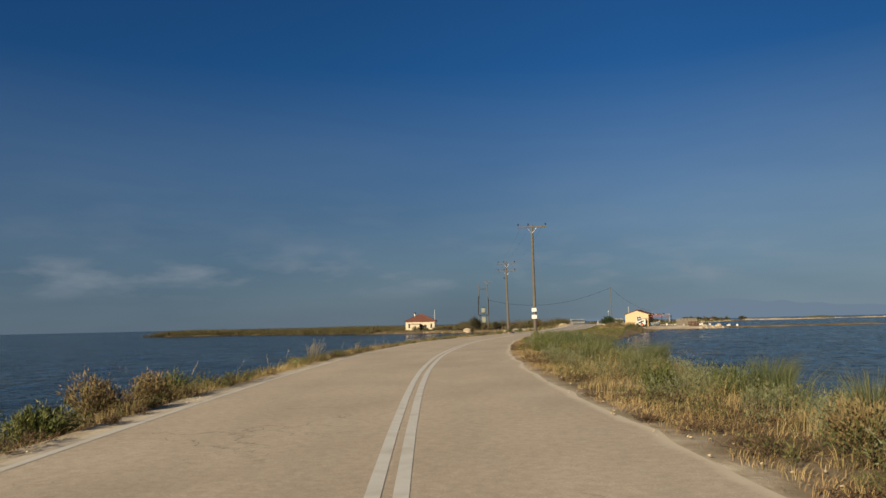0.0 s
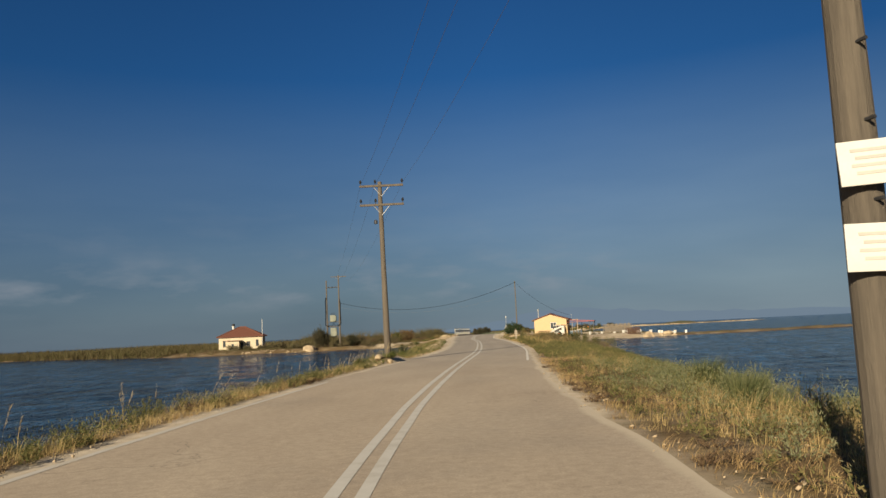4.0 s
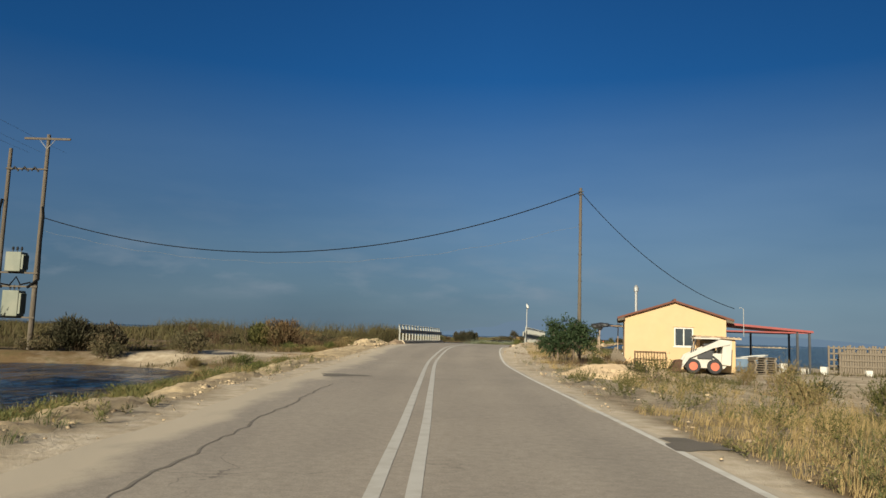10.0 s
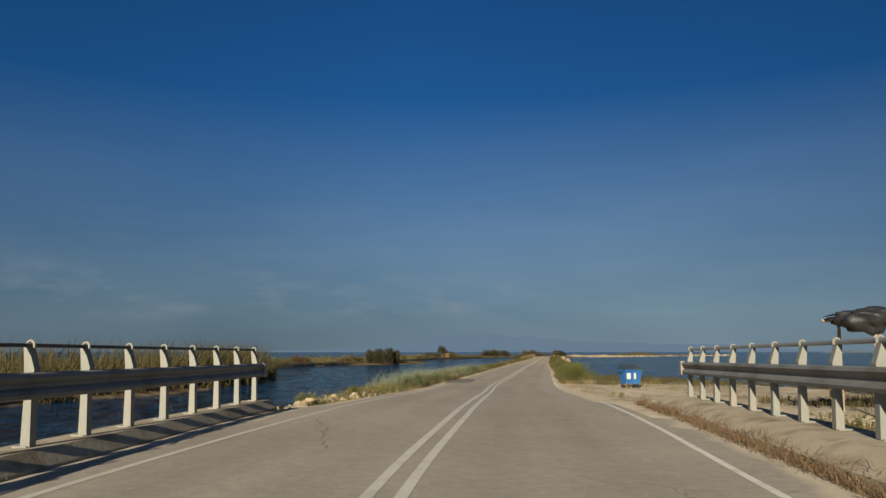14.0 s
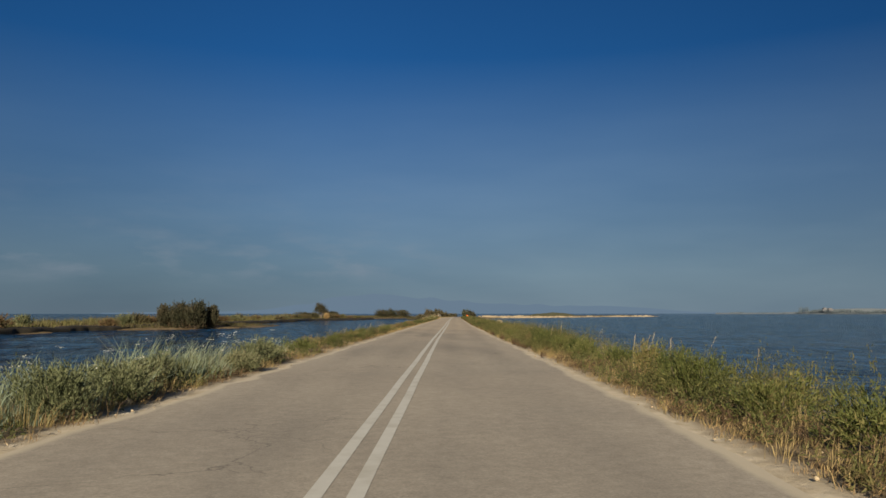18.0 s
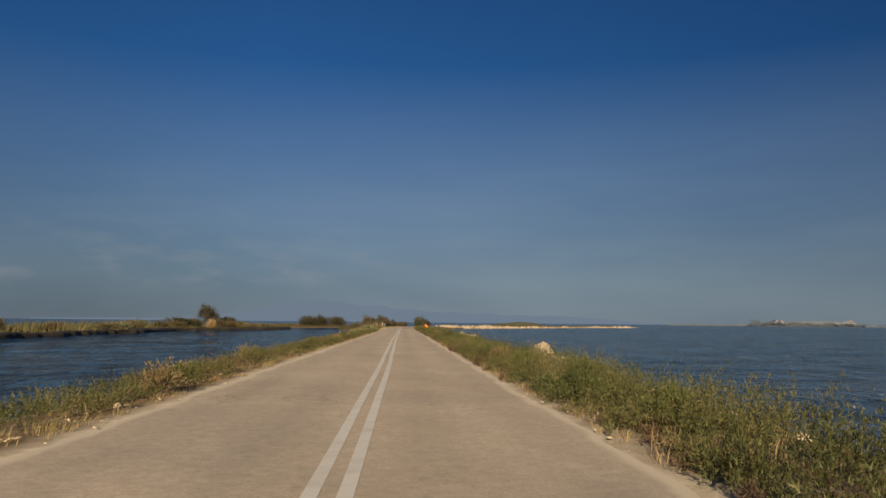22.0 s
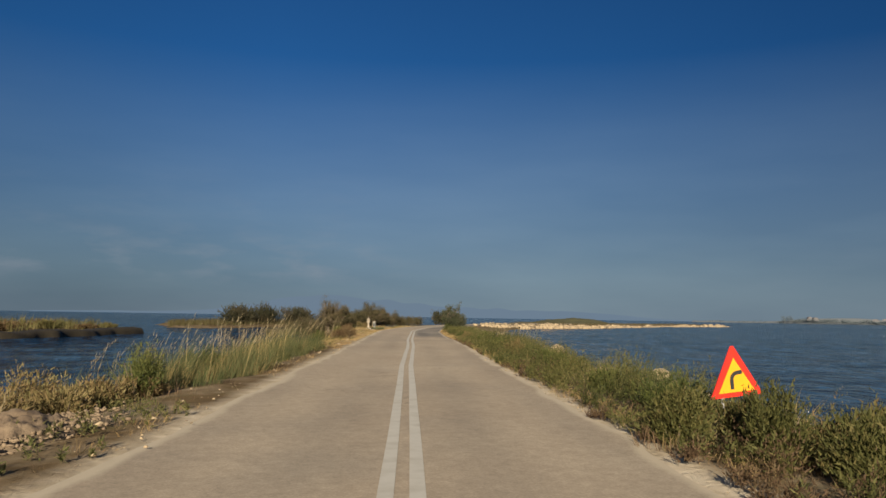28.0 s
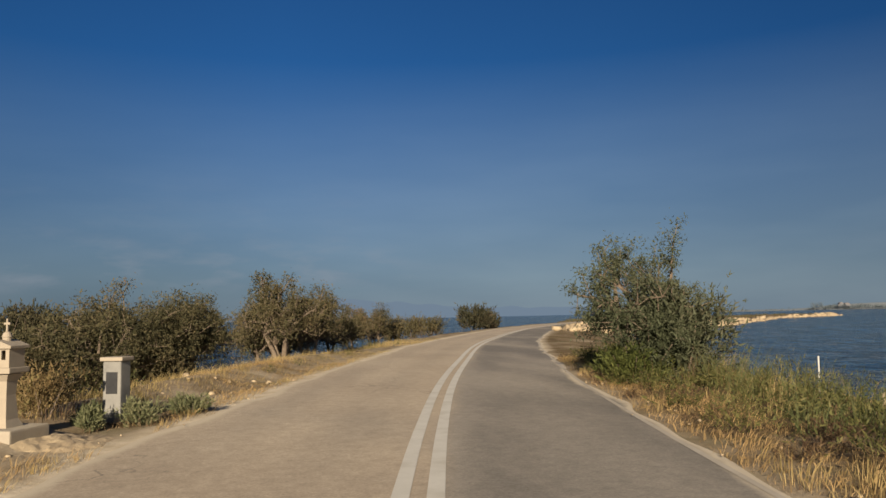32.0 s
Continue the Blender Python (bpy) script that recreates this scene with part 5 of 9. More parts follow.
part("chimney", bm, M_WHITE, h1, "white chimney with a dark cap")
bm = new_bm()
lathe(bm, [(0.42, 0), (0.42, 0.4), (0.3, 0.55)], 8, (-2.4, 0.3, 6.25))
part("chimney_cap", bm, M_DARK, h1)
bm = new_bm()
tube(bm, [(5.8, -4.2, 0), (5.8, -4.2, 7.6)], 0.06, 8)
part("mast", bm, M_WHITE, h1, "thin white mast")


# ---- bridge railings ----
M_RAILPOST = surface("railing_paint", (0.17, 0.17, 0.145), (0.235, 0.23, 0.2), 4, 0.55, 0.1, bump=0.1, stain=(0.24, 0.21, 0.165))


M_BEAM = surface("weathered_guard_beam", (0.15, 0.15, 0.145), (0.23, 0.225, 0.21), 4, 0.65, 0.25, bump=0.15, stain=(0.12, 0.105, 0.085), stain_scale=1.1)
M_PIPE = surface("rust_stained_pipe", (0.05, 0.045, 0.042), (0.12, 0.105, 0.09), 5, 0.7, 0.3, bump=0.2)


def railing(a, b, n, label, side, bent=False):
    """Posts with a wave-shaped beam towards the road and a pipe handrail. side: +1 if the road lies to the right of a-b."""
    a, b = Vector(a), Vector(b)
    ang = math.degrees(math.atan2(b.y - a.y, b.x - a.x))
    length = (b - a).length
    e = empty("bridge_railing", pose(a.x, a.y, 0, 0, 0, ang), label, "guard rail", "bridge railings")
    s = -side
    zb = [a.z + (b.z - a.z) * t for t in np.linspace(0, 1, n)]
    for i in range(n):
        x, z = length * i / (n - 1), zb[i]
        bm = new_bm()
        prism(bm, [(0, -0.2), (0.13, -0.2), (0.1, 0.6), (0.12, 0.82), (0.02, 1.12), (-0.05, 1.12), (-0.02, 0.8), (0.0, 0.6)], -0.075, 0.075)
        bmesh.ops.transform(bm, matrix=pose(x, 0, z, 0, 0, 90 * s) @ Matrix.Identity(4), verts=bm.verts)
        part("post", bm, M_RAILPOST, e)
        bm = new_bm()
        box(bm, x - 0.1, x + 0.1, -0.1, 0.1, z - 0.22, z - 0.185)
        part("foot_plate", bm, M_RAILPOST, e)
    # wave beam profile: offset towards the road, height
    prof = [(0.14, 0.78), (0.2, 0.76), (0.22, 0.71), (0.19, 0.66), (0.15, 0.62), (0.15, 0.58), (0.19, 0.54), (0.22, 0.49), (0.2, 0.44), (0.14, 0.42)]
    bm = new_bm()
    xs = np.linspace(-0.35, length + 0.35, 14)
    prev = None
    for x in xs:
        z = a.z + (b.z - a.z) * x / length
        ring = [bm.verts.new((x, s * -p[0] * -1, z + p[1])) for p in prof] + [bm.verts.new((x, s * (p[0] - 0.012), z + p[1])) for p in prof[::-1]]
        if prev:
            for k in range(len(ring)):
                bm.faces.new((prev[k], prev[(k + 1) % len(ring)], ring[(k + 1) % len(ring)], ring[k]))
        else:
            bm.faces.new(ring)
        prev = ring
    bm.faces.new(prev[::-1])
    part("beam", bm, M_BEAM, e, "weathered galvanised wave-profile guard beam")
    for x in (-0.42, length + 0.42):
        bm = new_bm()
        z = a.z if x < 0 else b.z
        box(bm, x - 0.12, x + 0.12, min(s * 0.12, s * 0.24), max(s * 0.12, s * 0.24), z + 0.4, z + 0.8, 0.03)
        part("beam_end", bm, M_RAILPOST, e, "pale fish-tail end piece")
    bm = new_bm()
    top = lambda x: a.z + (b.z - a.z) * x / length + 1.14
    if bent:
        gap_ = length * 6.3 / (n - 1)
        tube(bm, [(x, 0.02 * math.sin(x), top(x) - dz) for x, dz in ((-0.12, 0), (gap_ * 0.5, 0), (gap_ * 0.72, 0.03), (gap_ * 0.9, 0.1), (gap_ - 0.1, 0.12))], 0.028, 8)
        part("handrail", bm, M_PIPE, e, "dark rust-stained pipe, bent down and broken at its end")
        bm = new_bm()
        tube(bm, [(x, 0.0, top(x) - dz) for x, dz in ((gap_ - 0.05, -0.09), (gap_ + 0.7, 0.02), (gap_ + 2, 0), (length + 0.12, 0))], 0.028, 8)
        part("handrail", bm, M_PIPE, e, "dark rust-stained pipe with a raised broken end")
    else:
        tube(bm, [(-0.12, 0, top(-0.12)), (length + 0.12, 0, top(length + 0.12))], 0.04, 10)
        part("handrail", bm, M_GALV, e)
    # curled hooks that hold the handrail
    for i in range(n):
        x, z = length * i / (n - 1), zb[i]
        bm = new_bm()
        tube(bm, [(x, 0.055 * math.cos(w), z + 1.14 + 0.065 * math.sin(w)) for w in np.linspace(-0.6, 3.9, 9)], 0.02, 6)
        part("hook", bm, M_RAILPOST, e)
    for x in (length * 0.25, length - 0.3):
        bm = new_bm()
        z = a.z + (b.z - a.z) * x / length
        box(bm, x - 0.04, x + 0.04, min(s * 0.16, s * 0.17), max(s * 0.16, s * 0.17), z + 0.56, z + 0.64)
        part("reflector", bm, M_REDPAINT, e, "small red reflector")
    return e


M_KERB = surface("dusty_kerb", (0.3, 0.245, 0.17), (0.44, 0.37, 0.265), 1.2, 0.95, bump=0.6, fine=14, stain=(0.2, 0.15, 0.095), stain_scale=1.6, world_space=True)
KERB_TUFTS = []
RL0, RL1 = (-5.55, 97.5, 0.99), (-3.55, 119.0, 0.90)
RR0, RR1 = (5.6, 97.3, 1.10), (8.8, 120.0, 0.92)
railing(RL0, RL1, 16, "steel bridge railing with guard beam and a bent, broken pipe", 1, True)
railing(RR0, RR1, 17, "pale steel bridge railing with guard beam over the channel", -1)
for (p, q, lo_, hi_, inner, foot) in ((RL0, RL1, -0.4, 0.42, -0.35, -0.03), (RR0, RR1, -1.2, 0.4, -0.5, -0.2)):
    bm = new_bm()
    yy = np.linspace(p[1] - 0.12, q[1] + 0.4, 24)
    ring_prev = None
    for y in yy:
        t = (y - p[1]) / (q[1] - p[1])
        x, z = p[0] + (q[0] - p[0]) * t, p[2] + (q[2] - p[2]) * t - 0.2
        ring = [bm.verts.new((x + dx, y, z + dz)) for dx, dz in ((lo_, -1.6), (lo_, foot), (inner, -0.02), (hi_ - 0.05, 0.0), (hi_ + (0.14 if foot > -0.1 else 0), -0.2 if foot > -0.1 else -0.03), (hi_ + (0.14 if foot > -0.1 else 0), -1.6))]
        if ring_prev:
            for k in range(6):
                bm.faces.new((ring_prev[k], ring_prev[(k + 1) % 6], ring[(k + 1) % 6], ring[k]))
        else:
            bm.faces.new(ring)
        ring_prev = ring
    bm.faces.new(ring_prev[::-1])
    tagged(part("bridge_kerb", bm, M_KERB), "dusty pale concrete kerb beam under the railing", "kerb", "", "structure")

# dry tufts rooted between the asphalt and the kerb
for i, (o, y, h, w) in enumerate(((-0.75, 99.6, 0.5, 0.9), (-0.8, 101.2, 0.45, 0.8), (-0.7, 102.9, 0.55, 1.0), (-0.75, 105.0, 0.4, 0.8), (-0.7, 107.2, 0.5, 0.9), (-0.7, 109.6, 0.35, 0.8), (-0.6, 112.5, 0.35, 0.8), (-0.6, 116.0, 0.3, 0.7))):
    KERB_TUFTS.append((RR0[0] + (RR1[0] - RR0[0]) * (y - RR0[1]) / (RR1[1] - RR0[1]) + o, y, h, w))

# dry brown litter blown against the kerb's foot
rk_ = np.random.default_rng(97)
n = 5200
ky = rk_.uniform(97.2, 121.5, n)
ko = -1.2 + rk_.normal(0, 0.11, n) - 0.12
kx = RR0[0] + (RR1[0] - RR0[0]) * (ky - RR0[1]) / (RR1[1] - RR0[1]) + ko
kk_ = value_noise(ky * 0.9, 0 * ky, 96) > 0.22
KERB_LITTER = np.stack([kx, ky, road_z(ky) + np.clip(ko + 1.25, 0, 0.2) * 0.9], -1)[kk_]

# camera mast by the bridge
cm = empty("camera_mast", pose(5.66, 97.75, 0.3), "galvanised pole with a white dome camera on top", "camera mast")
bm = new_bm()
tube(bm, [(0, 0, 0), (0, 0, 3.6)], [0.05, 0.04], 12)
part("pole", bm, M_GALV, cm)
bm = new_bm()
box(bm, -0.06, 0.04, -0.06, 0.06, 3.78, 4.04, 0.02)
part("control_box", bm, M_GALV, cm)
bm = new_bm()
lathe(bm, [(0.035, 0.26), (0.07, 0.2), (0.095, 0.1), (0.095, 0.0)], 16, (0.06, -0.06, 3.66))
part("dome_hood", bm, M_WHITE, cm)
bm = new_bm()
lathe(bm, [(0.085, 0.0), (0.08, -0.05), (0.045, -0.1), (0.01, -0.11)], 16, (0.06, -0.06, 3.66))
part("dome_glass", bm, M_GLASS, cm, "dark camera dome")
bm = new_bm()
tube(bm, [(0, 0, 3.58), (-0.02, 0, 3.8), (-0.02, 0, 4.12)], 0.03, 8)
part("bracket", bm, M_DARK, cm)

# small painted statue on a plinth, at the far end of the flat
M_OCHRE = surface("ochre_paint", (0.5, 0.34, 0.14), (0.6, 0.44, 0.22), 5, 0.7, bump=0.1)
bm = new_bm()
lathe(bm, [(0.3, 0.0), (0.3, 0.16), (0.22, 0.2), (0.24, 0.55), (0.2, 0.8), (0.24, 1.02), (0.1, 1.12), (0.13, 1.24), (0.1, 1.36), (0.01, 1.4)], 14)
smooth(mesh_ob("statue", bm, M_OCHRE, pose(20.1, 132.4, gz_at(20.1, 132.4) - 0.03), "small ochre-painted garden statue on the grass", "statue"))

# white plastic garden chairs round a dark low table
def garden_chair(m, label):
    e = empty("garden_chair", m, label, "chair", "garden chairs on the flat")
    bm = new_bm()
    box(bm, -0.24, 0.24, -0.22, 0.24, 0.4, 0.44, 0.012)
    part("seat", bm, M_WHITE, e)
    for x in (-0.21, 0.21):
        for y in (-0.2, 0.22):
            bm = new_bm()
            tube(bm, [(x * 1.12, y * 1.15, 0), (x, y, 0.41)], [0.02, 0.026], 8)
            part("leg", bm, M_WHITE, e)
        bm = new_bm()
        tube(bm, [(x * 1.1, -0.2, 0.42), (x * 1.15, -0.2, 0.64), (x * 1.15, 0.2, 0.66)], 0.022, 8)
        part("armrest", bm, M_WHITE, e)
    for x in (-0.18, -0.09, 0.0, 0.09, 0.18):
        bm = new_bm()
        tube(bm, [(x, 0.23, 0.43), (x * 1.05, 0.33, 0.86)], [0.03, 0.026], 8)
        part("back_slat", bm, M_WHITE, e)
    bm = new_bm()
    tube(bm, [(-0.23, 0.335, 0.85), (0, 0.35, 0.89), (0.23, 0.335, 0.85)], 0.03, 8)
    part("top_rail", bm, M_WHITE, e)
    return e


gc_ = garden_chair(pose(14.4, 98.3, gz_at(14.4, 98.3), 0, 0, 20), "white moulded plastic garden chair on dry ground")
for x, y, rz in ((15.1, 98.1, -12), (15.8, 97.7, 8), (16.5, 97.5, -25)):
    copy_thing(gc_, pose(x, y, gz_at(x, y), 0, 0, rz))

# frame of an old awning with torn shade cloth
aw = empty("shade_frame", pose(18.0, 122.3, gz_at(17.5, 122.3) + 0.35, 0, 0, -4), "bare metal awning frame with torn dark shade cloth", "awning")
for x, y in ((-2.6, 1.5), (-0.2, 2.2), (3.9, 1.0), (5.2, -0.6), (5.2, 2.2), (-2.6, -0.8)):
    bm = new_bm()
    tube(bm, [(x, y, -0.6), (x + 0.05, y, 2.75)], 0.06, 8)
    part("post", bm, M_TIN, aw)
for a, b_ in (((-2.9, -0.8, 2.8), (5.4, -0.6, 2.75)), ((-2.9, 2.0, 2.8), (5.4, 2.2, 2.75)), ((-2.6, -0.9, 2.86), (-2.6, 2.2, 2.86)), ((5.2, -0.8, 2.83), (5.2, 2.3, 2.83)), ((1.0, -0.8, 2.84), (1.0, 2.2, 2.84))):
    bm = new_bm()
    tube(bm, [a, b_], 0.055, 8)
    part("beam", bm, M_TIN, aw)
for x0, x1, sag in ((-2.9, 0.6, 0.35), (1.2, 2.9, 0.6), (3.1, 3.8, 0.2)):
    bm = new_bm()
    n = 9
    top = [[bm.verts.new((x0 + (x1 - x0) * i / n, -0.85 + 0.9 * j + 0.1 * math.sin(4 * i + j), 2.93 + 0.12 * math.sin(2.1 * i) - (sag if j == 0 else 0) * abs(math.sin(1.7 * i + 0.5)))) for i in range(n + 1)] for j in range(4)]
    for j in range(3):
        for i in range(n):
            if (i * 7 + j * 5) % 11:
                bm.faces.new((top[j][i], top[j][i + 1], top[j + 1][i + 1], top[j + 1][i]))
    cl = part("shade_cloth", bm, M_DARK, aw, "torn dark shade cloth")
    so = cl.modifiers.new("thickness", "SOLIDIFY")
    so.thickness = 0.015

bm = new_bm()
bmesh.ops.create_icosphere(bm, subdivisions=4, radius=1)
for v in bm.verts:
    p = v.co.copy()
    k = 1 + 0.35 * noise.noise(p * 2.1) + 0.15 * noise.noise(p * 5)
    v.co = Vector((-2.3 + p.x * k * 1.15, -0.5 + p.y * k * 0.7, 2.82 + p.z * k * (0.3 if p.z > 0 else 0.55 if p.x < 0 else 0.2)))
smooth(part("tarpaulin", bm, M_DARK, aw, "bunched black tarpaulin hanging over the frame's corner"))

# ---- recycling bin ----
M_BIN = surface("blue_plastic", (0.014, 0.075, 0.22), (0.028, 0.12, 0.32), 3, 0.45, bump=0.05, stain=(0.06, 0.15, 0.3))
bn = empty("recycling_bin", pose(14.6, 146.0, gz_at(14.6, 146) + 0.1, 0, 0, 14) @ Matrix.Scale(0.88, 4), "blue plastic wheeled container with its dark lid open", "bin")
bm = new_bm()
lo, hi = [(-0.55, -0.38), (0.55, -0.38), (0.55, 0.38), (-0.55, 0.38)], [(-0.68, -0.5), (0.68, -0.5), (0.68, 0.5), (-0.68, 0.5)]
va = [bm.verts.new((x, y, 0.2)) for x, y in lo]
vb = [bm.verts.new((x, y, 1.15)) for x, y in hi]
vc = [bm.verts.new((x * 0.93, y * 0.93, 1.15)) for x, y in hi]
vd = [bm.verts.new((x * 0.9, y * 0.9, 0.3)) for x, y in lo]
bm.faces.new(va)
bm.faces.new(vd)
for i in range(4):
    j = (i + 1) % 4
    bm.faces.new((va[i], va[j], vb[j], vb[i]))
    bm.faces.new((vb[i], vb[j], vc[j], vc[i]))
    bm.faces.new((vc[i], vc[j], vd[j], vd[i]))
part("tub", bm, M_BIN, bn)
bm = new_bm()
box(bm, -0.72, 0.72, -0.55, 0.55, 1.1, 1.2, 0.02)
part("rim", bm, M_BIN, bn)
bm = new_bm()
for k in range(9):
    t0, t1 = k / 9, (k + 1) / 9
    f = lambda t: (0.5 - 1.0 * t, 1.22 + 0.32 * math.sin(math.pi * min(t * 1.1, 1)))
    (y0, z0), (y1, z1) = f(t0), f(t1)
    box(bm, -0.7, 0.45, y1, y0, min(z0, z1), min(z0, z1) + 0.04)
part("lid", bm, M_DARK, bn, "dark lid pushed half open")
for x, w in ((-0.38, 0.3), (0.12, 0.16)):
    bm = new_bm()
    box(bm, x - w / 2, x + w / 2, -0.485, -0.465, 0.55, 0.98, 0, pose(0, 0, 0, 0, 0, 0))
    part("sticker", bm, M_WHITE, bn, "pale faded sticker")
for x in (-0.48, 0.48):
    for y in (-0.32, 0.32):
        bm = new_bm()
        lathe(bm, [(0.05, -0.03), (0.09, -0.025), (0.09, 0.025), (0.05, 0.03)], 12)
        bmesh.ops.transform(bm, matrix=pose(x, y, 0.09, 90, 0, 0), verts=bm.verts)
        wh = part("castor", bm, M_RUBBER, bn)
for s in (-1, 1):
    bm = new_bm()
    tube(bm, [(s * 0.69, -0.25, 1.0), (s * 0.78, -0.2, 1.0), (s * 0.78, 0.2, 1.0), (s * 0.69, 0.25, 1.0)], 0.025, 8)
    part("side_handle", bm, M_DARK, bn)


# ---- roadside shrines ----
M_SHRINE = surface("shrine_plaster", (0.25, 0.21, 0.158), (0.33, 0.28, 0.21), 4, 0.85, bump=0.25, stain=(0.25, 0.2, 0.14))


def chapel(e, z, w, roof_mat, h):
    bm = new_bm()
    holes = [(-w * 0.23, 0.09, w * 0.2, h * 0.5), (w * 0.23, 0.09, w * 0.2, h * 0.5)]
    wall_with_hole(bm, -w / 2, w / 2, 0, h, -w * 0.45, -w * 0.38, holes)
    bmesh.ops.translate(bm, vec=(0, 0, z), verts=bm.verts)
    part("front", bm, M_SHRINE, e)
    bm = new_bm()
    box(bm, -w / 2, -w / 2 + 0.03, -w * 0.38, w * 0.45, z, z + h)
    box(bm, w / 2 - 0.03, w / 2, -w * 0.38, w * 0.45, z, z + h)
    box(bm, -w / 2 + 0.03, w / 2 - 0.03, w * 0.4, w * 0.45, z, z + h)
    part("sides", bm, M_SHRINE, e)
    bm = new_bm()
    box(bm, -w / 2 - 0.05, w / 2 + 0.05, -w * 0.45 - 0.05, w * 0.45 + 0.05, z - 0.07, z - 0.001, 0.015)
    part("floor_slab", bm, M_SHRINE, e)
    bm = new_bm()
    prism(bm, [(-w / 2 - 0.05, z + h + 0.001), (w / 2 + 0.05, z + h + 0.001), (w / 2 + 0.05, z + h + 0.03), (0, z + h + w * 0.3), (-w / 2 - 0.05, z + h + 0.03)], -w * 0.45 - 0.04, w * 0.45 + 0.04)
    part("roof", bm, roof_mat, e)
    bm = new_bm()
    lathe(bm, [(w * 0.18, 0), (w * 0.18, w * 0.22), (w * 0.21, w * 0.23), (w * 0.14, w * 0.38), (0.015, w * 0.42)], 14, (0, 0, z + h + w * 0.16))
    part("dome", bm, roof_mat, e)
    bm = new_bm()
    zc = z + h + w * 0.55
    box(bm, -0.012, 0.012, -0.012, 0.012, zc, zc + 0.16)
    box(bm, -0.05, -0.0125, -0.012, 0.012, zc + 0.09, zc + 0.115)
    box(bm, 0.0125, 0.05, -0.012, 0.012, zc + 0.09, zc + 0.115)
    part("cross", bm, M_SHRINE, e)


s1 = empty("roadside_shrine", pose(7.15, 37.4, gz_at(7.15, 37.4) + 0.02, 0, 0, 8), "cream plaster shrine like a tiny chapel on a column", "shrine", "roadside shrines")
bm = new_bm()
box(bm, -0.5, 0.5, -0.45, 0.45, -0.25, 0.05, 0.03)
part("slab", bm, M_CONCRETE, s1)
bm = new_bm()
box(bm, -0.19, 0.19, -0.19, 0.19, 0.05, 0.17, 0.02)
part("plinth", bm, M_SHRINE, s1)
bm = new_bm()
lathe(bm, [(0.16, 0.17), (0.135, 0.22), (0.125, 0.7), (0.15, 0.74), (0.22, 0.8)], 4)
bmesh.ops.rotate(bm, matrix=Matrix.Rotation(radians(45), 3, "Z"), verts=bm.verts)
part("column", bm, M_SHRINE, s1)
chapel(s1, 0.88, 0.36, M_SHRINE, 0.3)

s2 = empty("roadside_shrine", pose(55.08, 431.45, gz_at(55.08, 431.45) + 0.03, 0, 0, -22) @ Matrix.Diagonal((0.82, 0.82, 1, 1)), "weathered grey-buff shrine like a tiny chapel on a slender column", "shrine", "roadside shrines")
bm = new_bm()
box(bm, -0.42, 0.42, -0.4, 0.4, -0.4, 0.05, 0.03)
part("slab", bm, M_CONCRETE, s2)
bm = new_bm()
lathe(bm, [(0.24, 0.05), (0.17, 0.14), (0.13, 0.42), (0.15, 0.58), (0.24, 0.66)], 4)
bmesh.ops.rotate(bm, matrix=Matrix.Rotation(radians(45), 3, "Z"), verts=bm.verts)
part("column", bm, M_SHRINE, s2)
chapel(s2, 0.74, 0.34, M_SHRINE, 0.22)

M_GREYPLASTER = surface("stained_grey_plaster", (0.16, 0.155, 0.14), (0.24, 0.23, 0.205), 4, 0.9, bump=0.4, stain=(0.09, 0.085, 0.075), stain_scale=2.5)
bx = empty("meter_box", pose(55.95, 433.2, -0.35, 0, 0, -22), "grey concrete meter box with a pale flat cap", "box")
bm = new_bm()
box(bm, -0.14, 0.14, -0.12, 0.12, 0.0, 0.87, 0.02)
part("body", bm, M_GREYPLASTER, bx)
bm = new_bm()
box(bm, -0.175, 0.175, -0.15, 0.15, 0.872, 0.93, 0.015)
part("cap", bm, M_SHRINE, bx)
# flat dark panel on the front, standing in for the hole's shade
bm = new_bm()
box(bm, -0.08, 0.09, -0.133, -0.122, 0.42, 0.72)
part("door", bm, M_DARK, bx, "dark panel imitating the shade inside an open hatch")

# ---- bend warning sign ----
M_SIGNRED = surface("sign_red", (0.6, 0.02, 0.012), (0.7, 0.035, 0.02), 3, 0.4, bump=0)
M_SIGNYEL = surface("sign_yellow", (0.62, 0.29, 0.012), (0.72, 0.35, 0.018), 3, 0.4, bump=0)
sg = empty("warning_sign", pose(50.5, 359.3, gz_at(50.5, 359.3), 0, -6, -2), "yellow triangular bend warning sign with a red border in the grass", "road sign")
gzs = gz_at(50.5, 359.3)
zb_, side = 0.2 - gzs, 0.76
bm = new_bm()
prism(bm, [(-side / 2, zb_), (side / 2, zb_), (0.02, zb_ + side * 0.87), (-0.02, zb_ + side * 0.87)], -0.012, 0.004)
plate = part("plate", bm, M_SIGNRED, sg, "red triangular plate")
bm = new_bm()
prism(bm, [(-side * 0.345, zb_ + 0.06), (side * 0.345, zb_ + 0.06), (0, zb_ + side * 0.665)], -0.017, -0.013)
part("yellow_field", bm, M_SIGNYEL, plate, "yellow inner triangle")
bm = new_bm()
arc = [(-0.06, zb_ + 0.1), (-0.06, zb_ + 0.22)] + [(-0.06 + 0.09 - 0.09 * math.cos(a), zb_ + 0.22 + 0.09 * math.sin(a)) for a in np.linspace(0.2, 1.5, 6)] + [(0.1, zb_ + 0.315)]
for (x0, z0), (x1, z1) in zip(arc, arc[1:]):
    d = Vector((x1 - x0, z1 - z0)).normalized()
    nx, nz = -d.y * 0.026, d.x * 0.026
    prism(bm, [(x0 - nx, z0 - nz), (x1 - nx, z1 - nz), (x1 + nx, z1 + nz), (x0 + nx, z0 + nz)], -0.0215, -0.018)
